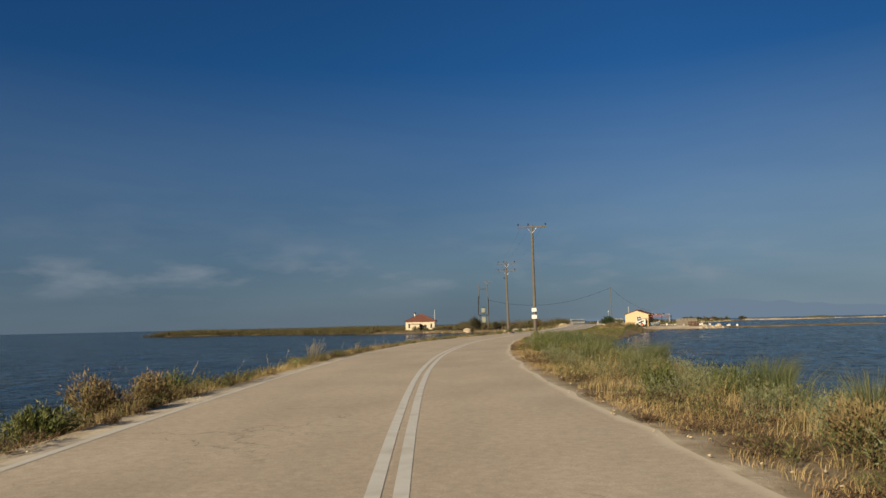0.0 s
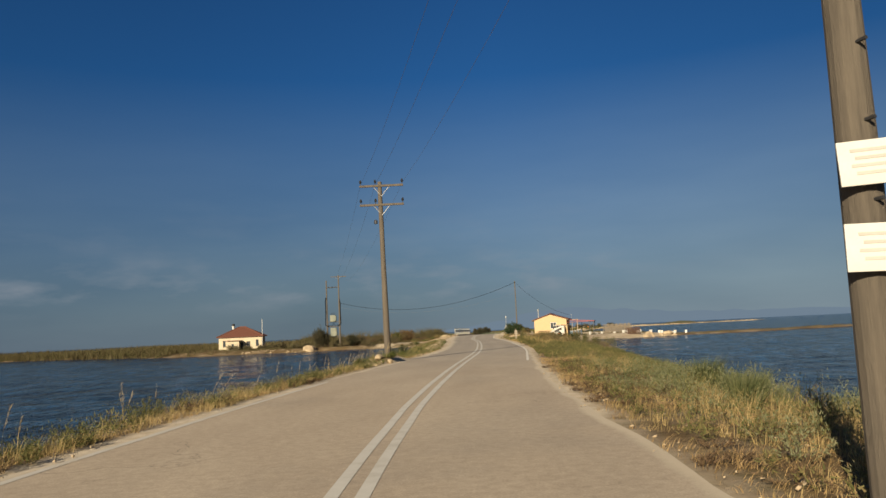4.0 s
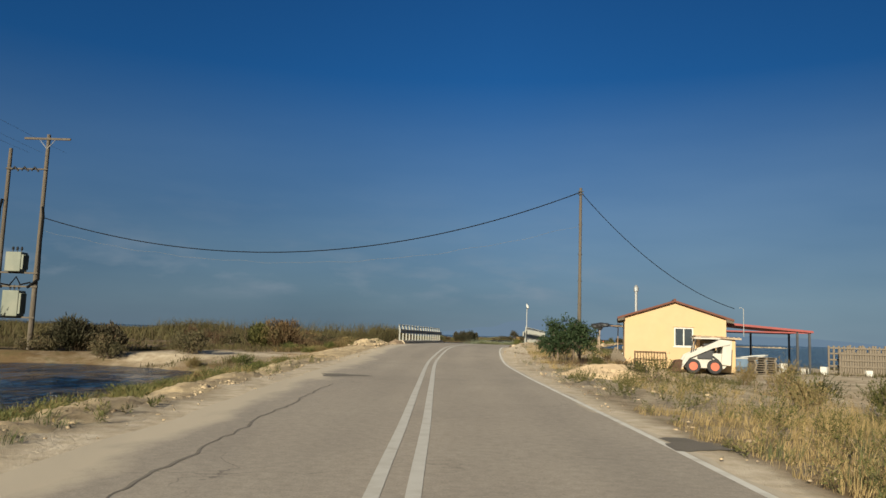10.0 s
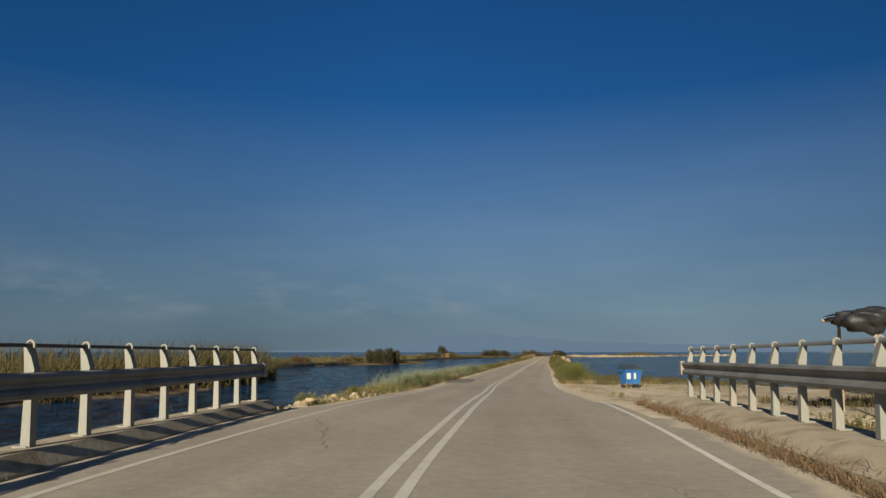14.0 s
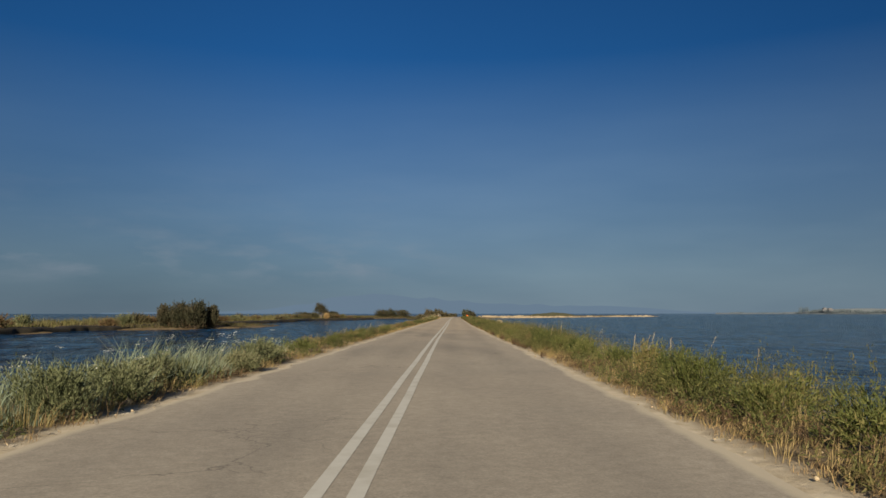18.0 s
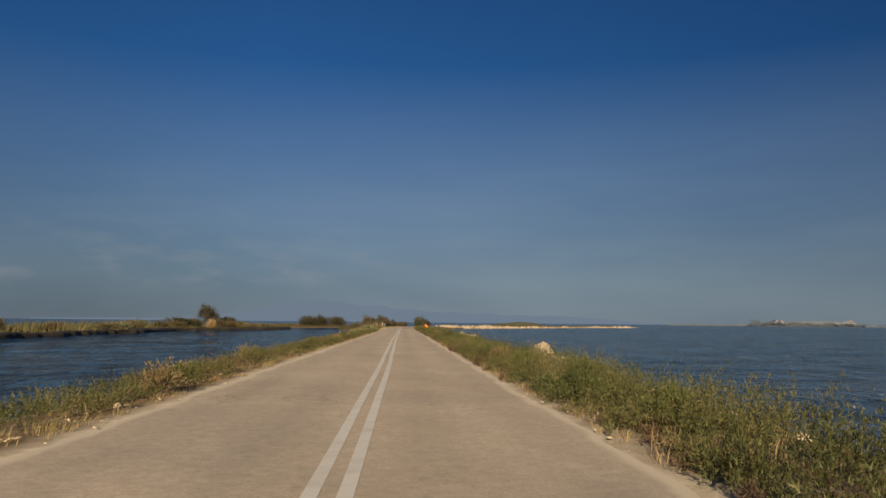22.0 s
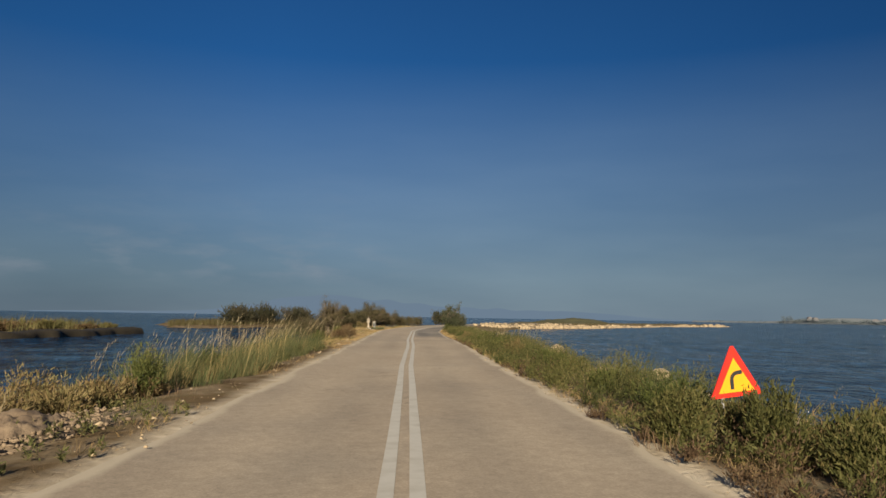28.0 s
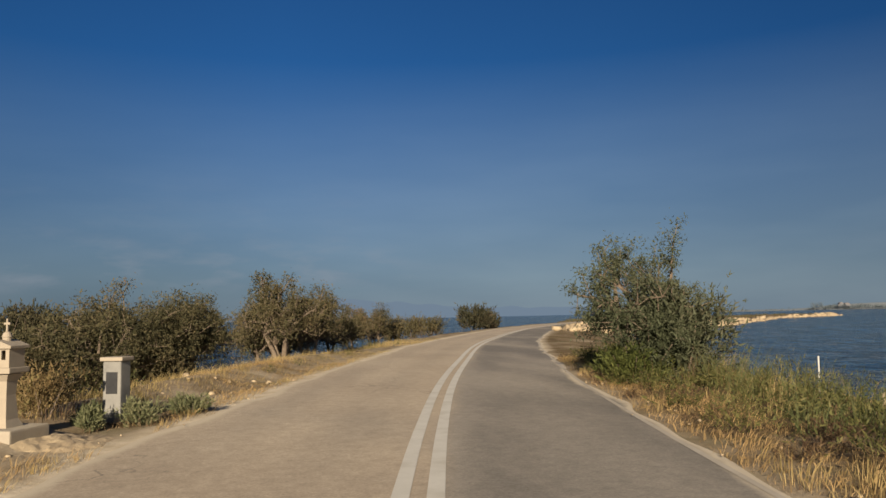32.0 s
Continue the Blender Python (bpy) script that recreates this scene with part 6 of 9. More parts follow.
part("bend_symbol", bm, M_DARK, plate, "black right-bend arrow")
for x in (-0.2, 0.2):
    bm = new_bm()
    tube(bm, [(x, 0.02, 0), (x, 0.02, zb_ + 0.25)], 0.018, 6)
    part("leg", bm, M_GALV, sg)

# white stake in the grass at the far bend
bm = new_bm()
tube(bm, [(0, 0, 0), (0.02, 0, 0.8)], 0.012, 8)
mesh_ob("marker_stake", bm, M_WHITE, pose(66.3, 431.8, gz_at(66.3, 431.8)), "thin white wooden marker stake in the grass", "stake")


# ---- plants ----
def blade_mesh(name, base, height, width, lean, mat, label, category, kind="stuff"):
    """Bent grass blades: base points, heights, widths and the sideways reach of the tips."""
    n = len(base)
    ang = rng.uniform(0, math.pi, n)
    wx, wy = np.cos(ang) * width / 2, np.sin(ang) * width / 2
    mid = base + np.stack([lean[:, 0] * 0.35, lean[:, 1] * 0.35, height * 0.58], -1)
    tip = base + np.stack([lean[:, 0], lean[:, 1], height * rng.uniform(0.86, 1.0, n)], -1)
    side = np.stack([wx, wy, 0 * wx], -1)
    v = np.stack([base - side, base + side, mid - side * 0.8, mid + side * 0.8, tip], 1).reshape(-1, 3)
    k = np.arange(n) * 5
    q = np.stack([k, k + 1, k + 3, k + 2], -1)
    t = np.stack([k + 2, k + 3, k + 4], -1)
    return raw_mesh(name, v, q, t, mat, kind, label, category)


def verge_points(y0, y1, side, d0, d1, per_m2, power=1.0):
    """Random points along one verge, d0 to d1 metres beyond the asphalt; power over 1 crowds them to the road."""
    n = int((y1 - y0) * (d1 - d0) * per_m2)
    y = rng.uniform(y0, y1, n)
    u = d0 + (d1 - d0) * rng.uniform(0, 1, n) ** power
    h = half_right(y) if side > 0 else half_left(y)
    d = side * (h + u)
    return road_x(y) + d / road_cos(y), y, u


def tufts(x, y, height, radius, per, width, wind, keep=None):
    """Blades round tuft centres."""
    if keep is not None:
        x, y, height = x[keep], y[keep], height[keep]
    n = len(x)
    a, r = rng.uniform(0, 2 * math.pi, (n, per)), radius * np.sqrt(rng.uniform(0, 1, (n, per)))
    bx, by = (x[:, None] + r * np.cos(a)).ravel(), (y[:, None] + r * np.sin(a)).ravel()
    h = (height[:, None] * rng.uniform(0.45, 1.08, (n, per))).ravel()
    out = rng.uniform(0.05, 0.85, (n, per)).ravel() ** 1.3 * h
    lean = np.stack([np.cos(a.ravel()) * out + wind * h, np.sin(a.ravel()) * out + 0.15 * wind * h], -1)
    z = ground_height(bx, by) - 0.02
    ok = (z > SEA - 0.15) & ~((np.abs(bx - P1[0]) < 0.25) & (np.abs(by - P1[1]) < 0.25))
    d = across(bx, by)
    edge_d = np.where(d > 0, half_right(by), half_left(by))
    ok &= np.abs(d) > edge_d + verge_gap(d, by) * (0.65 + 0.8 * value_noise(by * 0.6, 0 * by, 77))
    ok &= ~((np.abs(bx - 7.15) < 0.8) & (np.abs(by - 37.4) < 0.8)) & ~((bx > 10.2) & (bx < 17.2) & (by > 77) & (by < 88))
    ok &= ~((np.abs(bx - 55.3) < 1.3) & (np.abs(by - 431.6) < 1.1))
    base = np.stack([bx, by, z], -1)[ok]
    w = width * rng.uniform(0.6, 1.3, len(base))
    return base, h[ok], w, lean[ok]


def patchy(x, y, scale, seed, cut):
    return value_noise(x * scale, y * scale, seed) > cut


# heights of the growth along the right and the left verge
hr = lambda y: np.interp(y, [-190, -70, -35, -18, 10, 26, 50, 75, 130, 148, 165, 200, 228, 250, 300, 385, 420, 500], [0.9, 0.85, 0.62, 0.4, 0.44, 0.6, 0.58, 0.3, 0.25, 0.75, 1.0, 1.15, 1.15, 0.95, 1.0, 0.95, 0.92, 0.6])
hl = lambda y: np.interp(y, [-190, -60, -40, -25, 0, 100, 130, 150, 184, 200, 260, 320, 350, 362, 388, 395, 500], [0.9, 0.86, 0.72, 0.6, 0.36, 0.3, 0.6, 1.4, 1.4, 0.7, 0.58, 0.62, 0.65, 1.15, 1.15, 0.5, 0.45])


def verge_sets(rows, radius, per, width, wind, seed, scale, power=1.3, ramp=2.5):
    """Tufts along stretches of verge: y0, y1, side, from, to, per square metre, gap share, height share."""
    out = []
    for y0, y1, side, d0, d1, dens, cut, hs in rows:
        x, y, u = verge_points(y0, y1, side, d0, d1, dens, power)
        hh = (hr(y) if side > 0 else hl(y)) * hs * (0.4 + 0.6 * step((u - 0.3) / ramp)) * rng.uniform(0.45, 1.2, len(x)) * (0.65 + 0.7 * value_noise(x * 0.3, y * 0.3, seed + 1))
        out.append(tufts(x, y, hh, radius, per, width, wind, patchy(x, y, scale, seed, cut)))
    return [np.concatenate(s) for s in zip(*out)]


blade_mesh("dry_grass", *verge_sets((
    (-125, -25, 1, 0.35, 5.0, 8, 0.36, 0.62), (-25, 12, 1, 0.4, 7, 4.5, 0.42, 0.8), (12, 48, 1, 0.45, 7, 12, 0.28, 0.95), (48, 66, 1, 3.0, 8, 5, 0.4, 0.8), (66, 96, 1, 1.8, 8, 7, 0.42, 1.25), (118, 150, 1, 0.8, 10, 1.4, 0.6, 0.9)) + (
    (150, 205, 1, 0.2, 2.4, 8, 0.38, 0.7), (195, 250, 1, 0.2, 3.6, 4.5, 0.45, 0.9), (250, 380, 1, 0.2, 3.6, 3.5, 0.52, 0.75), (200, 400, 1, 0.0, 1.0, 6, 0.3, 0.5), (380, 400, 1, 0.2, 3.6, 6, 0.35, 0.8), (400, 445, 1, 0.2, 4.2, 7, 0.35, 0.7)) + (
    (-125, -30, -1, 0.3, 3.4, 12, 0.25, 1.0), (-30, 5, -1, 0.6, 5, 7, 0.4, 0.9), (5, 66, -1, 1.0, 3.0, 1.8, 0.55, 1.0), (0, 66, -1, 2.4, 6.5, 8, 0.3, 1.05), (66, 73, -1, 1.6, 9, 5, 0.4, 1.0), (86, 97, -1, 1.6, 9, 5, 0.4, 1.0), (118, 200, -1, 0.4, 4.2, 5, 0.45, 0.55), (200, 354, -1, 0.2, 4, 5, 0.4, 0.85), (367, 390, -1, 0.8, 5, 4.5, 0.4, 1.0), (390, 424, -1, 0.15, 5, 9, 0.25, 0.6), (422, 470, -1, 0.15, 4, 11, 0.25, 0.6)),
    0.15, 12, 0.0076, 0.2, 41, 0.5), M_DRY, "golden dry grass along the road verges", "grass")

# stiff green rush-like clumps
blade_mesh("broom_clumps", *verge_sets((
    (-125, -35, 1, 2.4, 6.5, 0.7, 0.5, 1.0), (-35, 45, 1, 1.0, 8, 0.5, 0.5, 0.95), (150, 250, 1, 0.8, 3.8, 0.45, 0.5, 0.95), (250, 335, 1, 0.8, 3.4, 0.4, 0.5, 0.95), (335, 402, 1, 0.25, 3.2, 1.7, 0.3, 1.0), (402, 440, 1, 0.8, 3.4, 0.5, 0.5, 0.95),
    (-125, -25, -1, 0.8, 3.2, 0.4, 0.6, 0.95), (-25, 60, -1, 0.5, 5, 0.7, 0.45, 1.2), (140, 200, -1, 0.7, 3.4, 0.5, 0.5, 0.6), (200, 354, -1, 0.8, 5, 0.4, 0.5, 1.0), (367, 388, -1, 1.0, 5.5, 2.2, 0.25, 1.15)),
    0.27, 60, 0.0105, 0.24, 63, 0.3, 1.0), M_BROOM, "dense upright green rush-like weeds on the verges", "weeds")

# pale blue-green reeds along the channel side past the bridge
blade_mesh("roadside_reeds", *verge_sets(((146, 172, -1, 1.6, 4.2, 8, 0.2, 1.0), (166, 192, -1, 0.8, 3.6, 9, 0.2, 0.95), (192, 204, -1, 1.4, 3.4, 1.0, 0.5, 1.0)),
    0.22, 12, 0.02, 0.22, 71, 0.35, 1.0), M_PALEREED, "pale blue-green reeds at the channel's edge", "reeds")

# round tussocks of rush standing out of the dry grass
rt_ = np.random.default_rng(88)
for i, (y, o, h) in enumerate(((-118, 3.2, 1.0), (-112, 4.4, 1.15), (-106.5, 3.0, 0.95), (-101, 4.8, 1.2), (-96.5, 3.6, 1.05), (-91, 4.6, 1.2), (-87, 3.2, 0.95), (-82.5, 4.4, 1.15), (-78, 3.4, 1.0), (-73.5, 4.6, 1.25), (-70, 3.0, 1.0), (-66.5, 4.2, 1.1), (-63, 2.4, 1.0), (-57, 3.4, 0.95), (-51, 3.0, 0.85), (-45, 4.0, 0.9), (-104, 2.2, 1.0), (-94, 2.4, 1.1), (-89, 2.0, 1.05), (-85, 2.6, 1.15), (-80, 2.2, 1.0), (-76, 2.6, 1.15), (-72, 2.0, 0.95), (-68.5, 3.0, 1.15), (-88.5, 5.2, 1.3), (-84.5, 5.4, 1.35), (-93.5, 5.4, 1.3), (-98.5, 5.6, 1.3), (-109.5, 5.4, 1.25))):
    m_ = 520
    a_, r_ = rt_.uniform(0, 2 * math.pi, m_), 0.3 * np.sqrt(rt_.uniform(0, 1, m_))
    x0_ = float(road_x(y) + (half_right(y) + o) / road_cos(y))
    hh_ = h * rt_.uniform(0.55, 1.1, m_)
    out_ = (0.1 + 0.75 * r_ / 0.3) * 0.55 * hh_ * rt_.uniform(0.6, 1.2, m_)
    ob = blade_mesh("rush_tussock", np.stack([r_ * np.cos(a_), r_ * np.sin(a_), 0 * a_], -1), hh_, np.full(m_, 0.009), np.stack([np.cos(a_) * out_ + 0.12 * hh_, np.sin(a_) * out_], -1), M_BROOM, "fan-shaped green rush tussock in the dry verge grass", "rush", "")
    ob["group"] = "rush tussocks in the verge"
    ob.location = (x0_, y, gz_at(x0_, y) - 0.02)

# brown dead stalks lying low near the asphalt
x, y = [], []
for y0, y1, side, d0, d1, dens in ((-125, 96, 1, 0.3, 2.6, 2.2), (97, 122, 1, -0.1, 0.9, 7), (118, 440, 1, 0.2, 2.0, 4.0), (-125, 20, -1, 0.35, 3, 3.5), (20, 66, -1, 1.0, 6, 1.6), (66, 97, -1, 1.6, 9, 5), (66, 96, 1, 1.4, 7, 3), (120, 450, -1, 0.35, 2.6, 2.2)):
    a, b_, c = verge_points(y0, y1, side, d0, d1, dens, 1.4)
    x.append(a), y.append(b_)
x, y = np.concatenate(x), np.concatenate(y)
base, h, w, lean = tufts(x, y, rng.uniform(0.05, 0.17, len(x)), 0.25, 12, 0.007, 0.3, patchy(x, y, 0.4, 67, 0.35))
for_straw = []
for y0, y1, side, d0, d1, dens in ((398, 445, 1, 0.0, 1.6, 16), (144, 205, 1, 0.2, 1.4, 6), (205, 398, 1, 0.1, 0.8, 4), (-125, -30, 1, 0.1, 2.8, 9), (-30, 40, 1, 0.2, 1.2, 3), (-125, -40, -1, 0.2, 1.2, 6), (390, 446, -1, 0.1, 3.2, 9), (142, 400, -1, 0.1, 0.8, 4), (68, 95, -1, 1.6, 6, 3)):
    a, b_, c = verge_points(y0, y1, side, d0, d1, dens)
    for_straw.append((a, b_))
sx, sy = np.concatenate([p[0] for p in for_straw]), np.concatenate([p[1] for p in for_straw])
sb, sh_, sw, sl = tufts(sx, sy, rng.uniform(0.06, 0.2, len(sx)), 0.25, 16, 0.0065, 0.25, patchy(sx, sy, 0.45, 69, 0.3))
blade_mesh("straw", sb, sh_, sw, sl * 2.2, M_STRAW, "golden-brown straw lying along the road edge", "grass")
blade_mesh("dead_stalks", base, h, w, lean * 2.6, M_DEAD, "low tangle of brown dead stalks at the road edge", "weeds")


n = len(KERB_LITTER)
a = rng.uniform(0, 2 * math.pi, n)
blade_mesh("kerb_litter", KERB_LITTER, rng.uniform(0.05, 0.2, n), np.full(n, 0.012), np.stack([np.cos(a), np.sin(a)], -1) * rng.uniform(0.05, 0.3, n)[:, None], M_DEAD, "brown dry litter blown against the bridge kerb", "litter")


def herb_mesh(name, rows, mat, label, per, size, seed, scale):
    """Leafy herb clumps: many small leaves filling low uneven mounds."""
    vs = []
    for y0, y1, side, d0, d1, dens, cut, hs in rows:
        x, y, u = verge_points(y0, y1, side, d0, d1, dens, 1.1)
        k = patchy(x, y, scale, seed, cut)
        x, y, u = x[k], y[k], u[k]
        hh = (hr(y) if side > 0 else hl(y)) * hs * (0.45 + 0.55 * step((u - 0.3) / 2.0)) * rng.uniform(0.5, 1.15, len(x))
        d, ed = np.abs(across(x, y)), np.where(across(x, y) > 0, half_right(y), half_left(y))
        z = ground_height(x, y)
        ok = (z > SEA) & (d > ed + verge_gap(across(x, y), y)) & ~((np.abs(x - 7.15) < 0.9) & (np.abs(y - 37.4) < 0.9)) & ~((np.abs(x - 55.4) < 1.6) & (np.abs(y - 432) < 2.0)) & ~((x > 9.8) & (x < 17) & (y > 72) & (y < 88))
        x, y, z, hh = x[ok], y[ok], z[ok], hh[ok]
        n = len(x)
        rad = np.minimum(hh * rng.uniform(0.4, 0.75, n), 0.42) * np.clip((d[ok] - ed[ok]) / 0.8, 0.35, 1)
        q = rng.normal(0, 1, (n, per, 3))
        q /= np.linalg.norm(q, axis=2)[..., None]
        q *= rng.uniform(0.25, 1, (n, per, 1)) ** 0.5
        c = np.stack([x, y, z], -1)[:, None] + np.stack([q[..., 0] * rad[:, None], q[..., 1] * rad[:, None], (0.5 + 0.5 * q[..., 2]) * hh[:, None]], -1)
        c = c.reshape(-1, 3)
        m_ = len(c)
        d3 = rng.normal(0, 0.65, (m_, 3)) + [0, 0, 0.75] + 0.8 * q.reshape(-1, 3)
        d3 /= np.linalg.norm(d3, axis=1)[:, None]
        s3 = np.cross(d3, rng.normal(0, 1, (m_, 3)))
        s3 /= np.linalg.norm(s3, axis=1)[:, None]
        L = size * rng.uniform(0.5, 1.5, m_)[:, None]
        vs.append(np.stack([c + s3 * L * 0.13, c + d3 * L, c - s3 * L * 0.13], 1).reshape(-1, 3))
    v = np.concatenate(vs)
    return raw_mesh(name, v, None, np.arange(len(v)).reshape(-1, 3), mat, "stuff", label, "weeds")


herb_mesh("green_herbs", (
    (-125, -25, 1, 0.6, 6.0, 3.0, 0.3, 0.65), (-25, 12, 1, 0.3, 7, 5.0, 0.22, 0.8), (12, 48, 1, 0.4, 6.5, 2.2, 0.38, 0.85), (48, 96, 1, 0.8, 9, 0.8, 0.5, 1.0), (118, 150, 1, 0.8, 10, 0.5, 0.55, 1.2), (150, 200, 1, 0.3, 3.4, 4.6, 0.25, 0.8), (200, 250, 1, 0.2, 3.2, 7.0, 0.15, 0.8), (250, 380, 1, 0.2, 3.2, 3.4, 0.2, 0.75), (200, 400, 1, 0.0, 1.1, 3.0, 0.3, 0.55), (380, 400, 1, 0.15, 4.2, 6, 0.06, 0.8), (400, 445, 1, 0.9, 4.2, 3.6, 0.2, 0.8)) + (
    (-125, -25, -1, 0.35, 3.2, 4.0, 0.3, 0.85), (-25, 66, -1, 0.4, 5.5, 2.0, 0.4, 1.05), (0, 66, -1, 2.2, 5.8, 3.4, 0.25, 1.2), (66, 73, -1, 1.8, 9, 2.6, 0.42, 1.1), (86, 97, -1, 1.8, 9, 2.6, 0.42, 1.1), (118, 200, -1, 0.25, 3.0, 4.0, 0.3, 0.5), (200, 350, -1, 0.5, 3.8, 2.2, 0.35, 0.8), (348, 370, -1, 0.25, 2.0, 5, 0.3, 0.3), (366, 400, -1, 0.6, 6, 1.6, 0.4, 0.7), (400, 470, -1, 1.2, 7, 1.3, 0.45, 1.0)),
    M_GREEN, "grey-green leafy roadside herbs", 44, 0.064, 43, 0.32)


def thicket(name, rows, mat, label, shoots, per, size, seed):
    """A close-grown belt of shrubby weeds: leafy shoots fanning out of every root, crowded into one another."""
    vs = []
    for y0, y1, side, d0, d1, dens, cut, hs, wide in rows:
        x, y, u = verge_points(y0, y1, side, d0, d1, dens)
        k = patchy(x, y, 0.28, seed, cut)
        x, y, u = x[k], y[k], u[k]
        z = ground_height(x, y)
        hh = (hr(y) if side > 0 else hl(y)) * hs * (0.5 + 0.5 * step((u - 0.1) / 1.3)) * rng.uniform(0.6, 1.15, len(x)) * (0.7 + 0.6 * value_noise(x * 0.35, y * 0.35, seed + 3))
        ok = (z > SEA + 0.05) & ~((np.abs(x - 55.3) < 1.8) & (np.abs(y - 432) < 2.2)) & ~((np.abs(x - 50.5) < 0.8) & (np.abs(y - 358.6) < 0.9))
        x, y, z, hh, u = x[ok], y[ok], z[ok], hh[ok], u[ok]
        n = len(x)
        rad = wide * rng.uniform(0.7, 1.2, n) * np.clip((u + 0.25) / 0.9, 0.35, 1)
        a = rng.uniform(0, 2 * math.pi, (n, shoots))
        out = np.sqrt(rng.uniform(0, 1, (n, shoots)))
        tip = np.stack([np.cos(a) * out * rad[:, None] + 0.1 * hh[:, None], np.sin(a) * out * rad[:, None], hh[:, None] * (1.05 - 0.55 * out ** 2) * rng.uniform(0.75, 1.15, (n, shoots))], -1)
        f = rng.uniform(0.15, 1.0, (n, shoots, per, 1)) ** 0.75
        c = np.stack([x, y, z], -1)[:, None, None] + tip[:, :, None] * np.concatenate([f ** 0.7, f ** 0.7, f], -1)
        c = c.reshape(-1, 3) + rng.normal(0, 0.014, (n * shoots * per, 3))
        d3 = np.repeat((tip / np.linalg.norm(tip, axis=2)[..., None]).reshape(-1, 3), per, 0) + rng.normal(0, 0.45, (len(c), 3))
        d3 /= np.linalg.norm(d3, axis=1)[:, None]
        s3 = np.cross(d3, rng.normal(0, 1, (len(c), 3)))
        s3 /= np.linalg.norm(s3, axis=1)[:, None]
        L = size * rng.uniform(0.6, 1.5, len(c))[:, None]
        vs.append(np.stack([c + s3 * L * 0.15, c + d3 * L, c - s3 * L * 0.15], 1).reshape(-1, 3))
    v = np.concatenate(vs)
    return raw_mesh(name, v, None, np.arange(len(v)).reshape(-1, 3), mat, "stuff", label, "weeds")


thicket("verge_thicket", ((150, 200, 1, 0.6, 3.4, 2.4, 0.42, 0.95, 0.5), (200, 250, 1, 0.25, 3.2, 2.6, 0.15, 0.85, 0.46), (250, 400, 1, 0.2, 3.2, 3.0, 0.08, 0.85, 0.48), (400, 446, 1, 0.5, 3.6, 2.0, 0.2, 0.75, 0.48),
    (200, 352, -1, 0.3, 3.4, 1.4, 0.32, 0.95, 0.45), (-125, -60, 1, 1.0, 5.0, 0.5, 0.5, 0.6, 0.45), (2, 60, 1, 0.8, 8.0, 0.7, 0.42, 1.0, 0.48), (2, 62, -1, 2.4, 5.5, 0.7, 0.4, 1.1, 0.4), (-125, -30, -1, 0.2, 2.8, 1.5, 0.35, 0.6, 0.4)), M_VERGE, "olive-green shrubby weeds crowding the road verges", 16, 16, 0.048, 47)
thicket("grey_thicket", ((-125, -38, 1, 1.2, 5.6, 1.7, 0.3, 0.85, 0.5),), M_GREYWEED, "grey-green bushy weeds filling the verge of the first bend", 16, 15, 0.045, 59)
thicket("dead_thicket", ((68, 94, 1, 2.4, 8.0, 1.5, 0.42, 1.3, 0.42), (150, 200, 1, 0.1, 1.5, 1.1, 0.45, 0.45, 0.4), (200, 250, 1, 0.02, 1.2, 2.4, 0.25, 0.45, 0.38), (-125, -30, 1, 0.15, 2.0, 1.7, 0.3, 0.34, 0.4), (250, 400, 1, 0.02, 1.1, 2.6, 0.25, 0.5, 0.36), (400, 446, 1, 0.3, 2.2, 0.8, 0.45, 0.4, 0.4), (200, 356, -1, 0.3, 3.2, 1.3, 0.42, 0.75, 0.42), (144, 200, -1, 0.2, 1.6, 1.2, 0.35, 0.3, 0.4), (-125, -30, -1, 0.1, 2.0, 1.6, 0.35, 0.45, 0.4)), M_DEADTWIG, "reddish-brown dead weeds under the verge bushes", 14, 13, 0.045, 53)


def scatter_in(poly, n, margin=0.0, cond=None):
    p = np.array(poly, float)
    lo, hi = p.min(0), p.max(0)
    x, y = rng.uniform(lo[0], hi[0], n), rng.uniform(lo[1], hi[1], n)
    s = inside(poly, x, y)
    ok = s > margin
    if cond is not None:
        ok &= cond(x, y, s)
    return x[ok], y[ok], s[ok]


# reeds across the channel
sets = []


def reed_set(x, y, h, per, width, radius=0.5):
    return tufts(x, y, h, radius, per, width, 0.06)


x, y, s = scatter_in(LANDS[0][0], 40000, -0.3, lambda x, y, s: ((y > 99) | (x < -62)) & (across(x, y) < -15))
hh = np.where((x > -60) & (y > 138), 1.6, np.where((x > -45) & (y < 139), 1.1, 1.8)) * (0.55 + 0.8 * value_noise(x * 0.05, y * 0.05, 51)) * rng.uniform(0.8, 1.15, len(x))
k = rng.uniform(0, 1, len(x)) < np.where(s < 9, 1.0, 0.2) * np.where((x > -36) & (y < 139), 0.1, 1)
sets.append(reed_set(x[k], y[k], hh[k], 8, 0.075))
x, y, s = scatter_in(LANDS[10][0], 9000, 0.3)
k = rng.uniform(0, 1, len(x)) < np.where(s < 7, 1.0, 0.15)
hh = np.interp(y, [140, 155, 166, 190, 202, 230], [0.7, 1.3, 3.6, 3.6, 1.5, 1.2]) * (0.6 + 0.6 * value_noise(x * 0.09, y * 0.09, 53)) * rng.uniform(0.8, 1.15, len(x)) * (0.6 + 0.4 * step(s / 2))
sets.append(reed_set(x[k], y[k], hh[k], 8, 0.07))
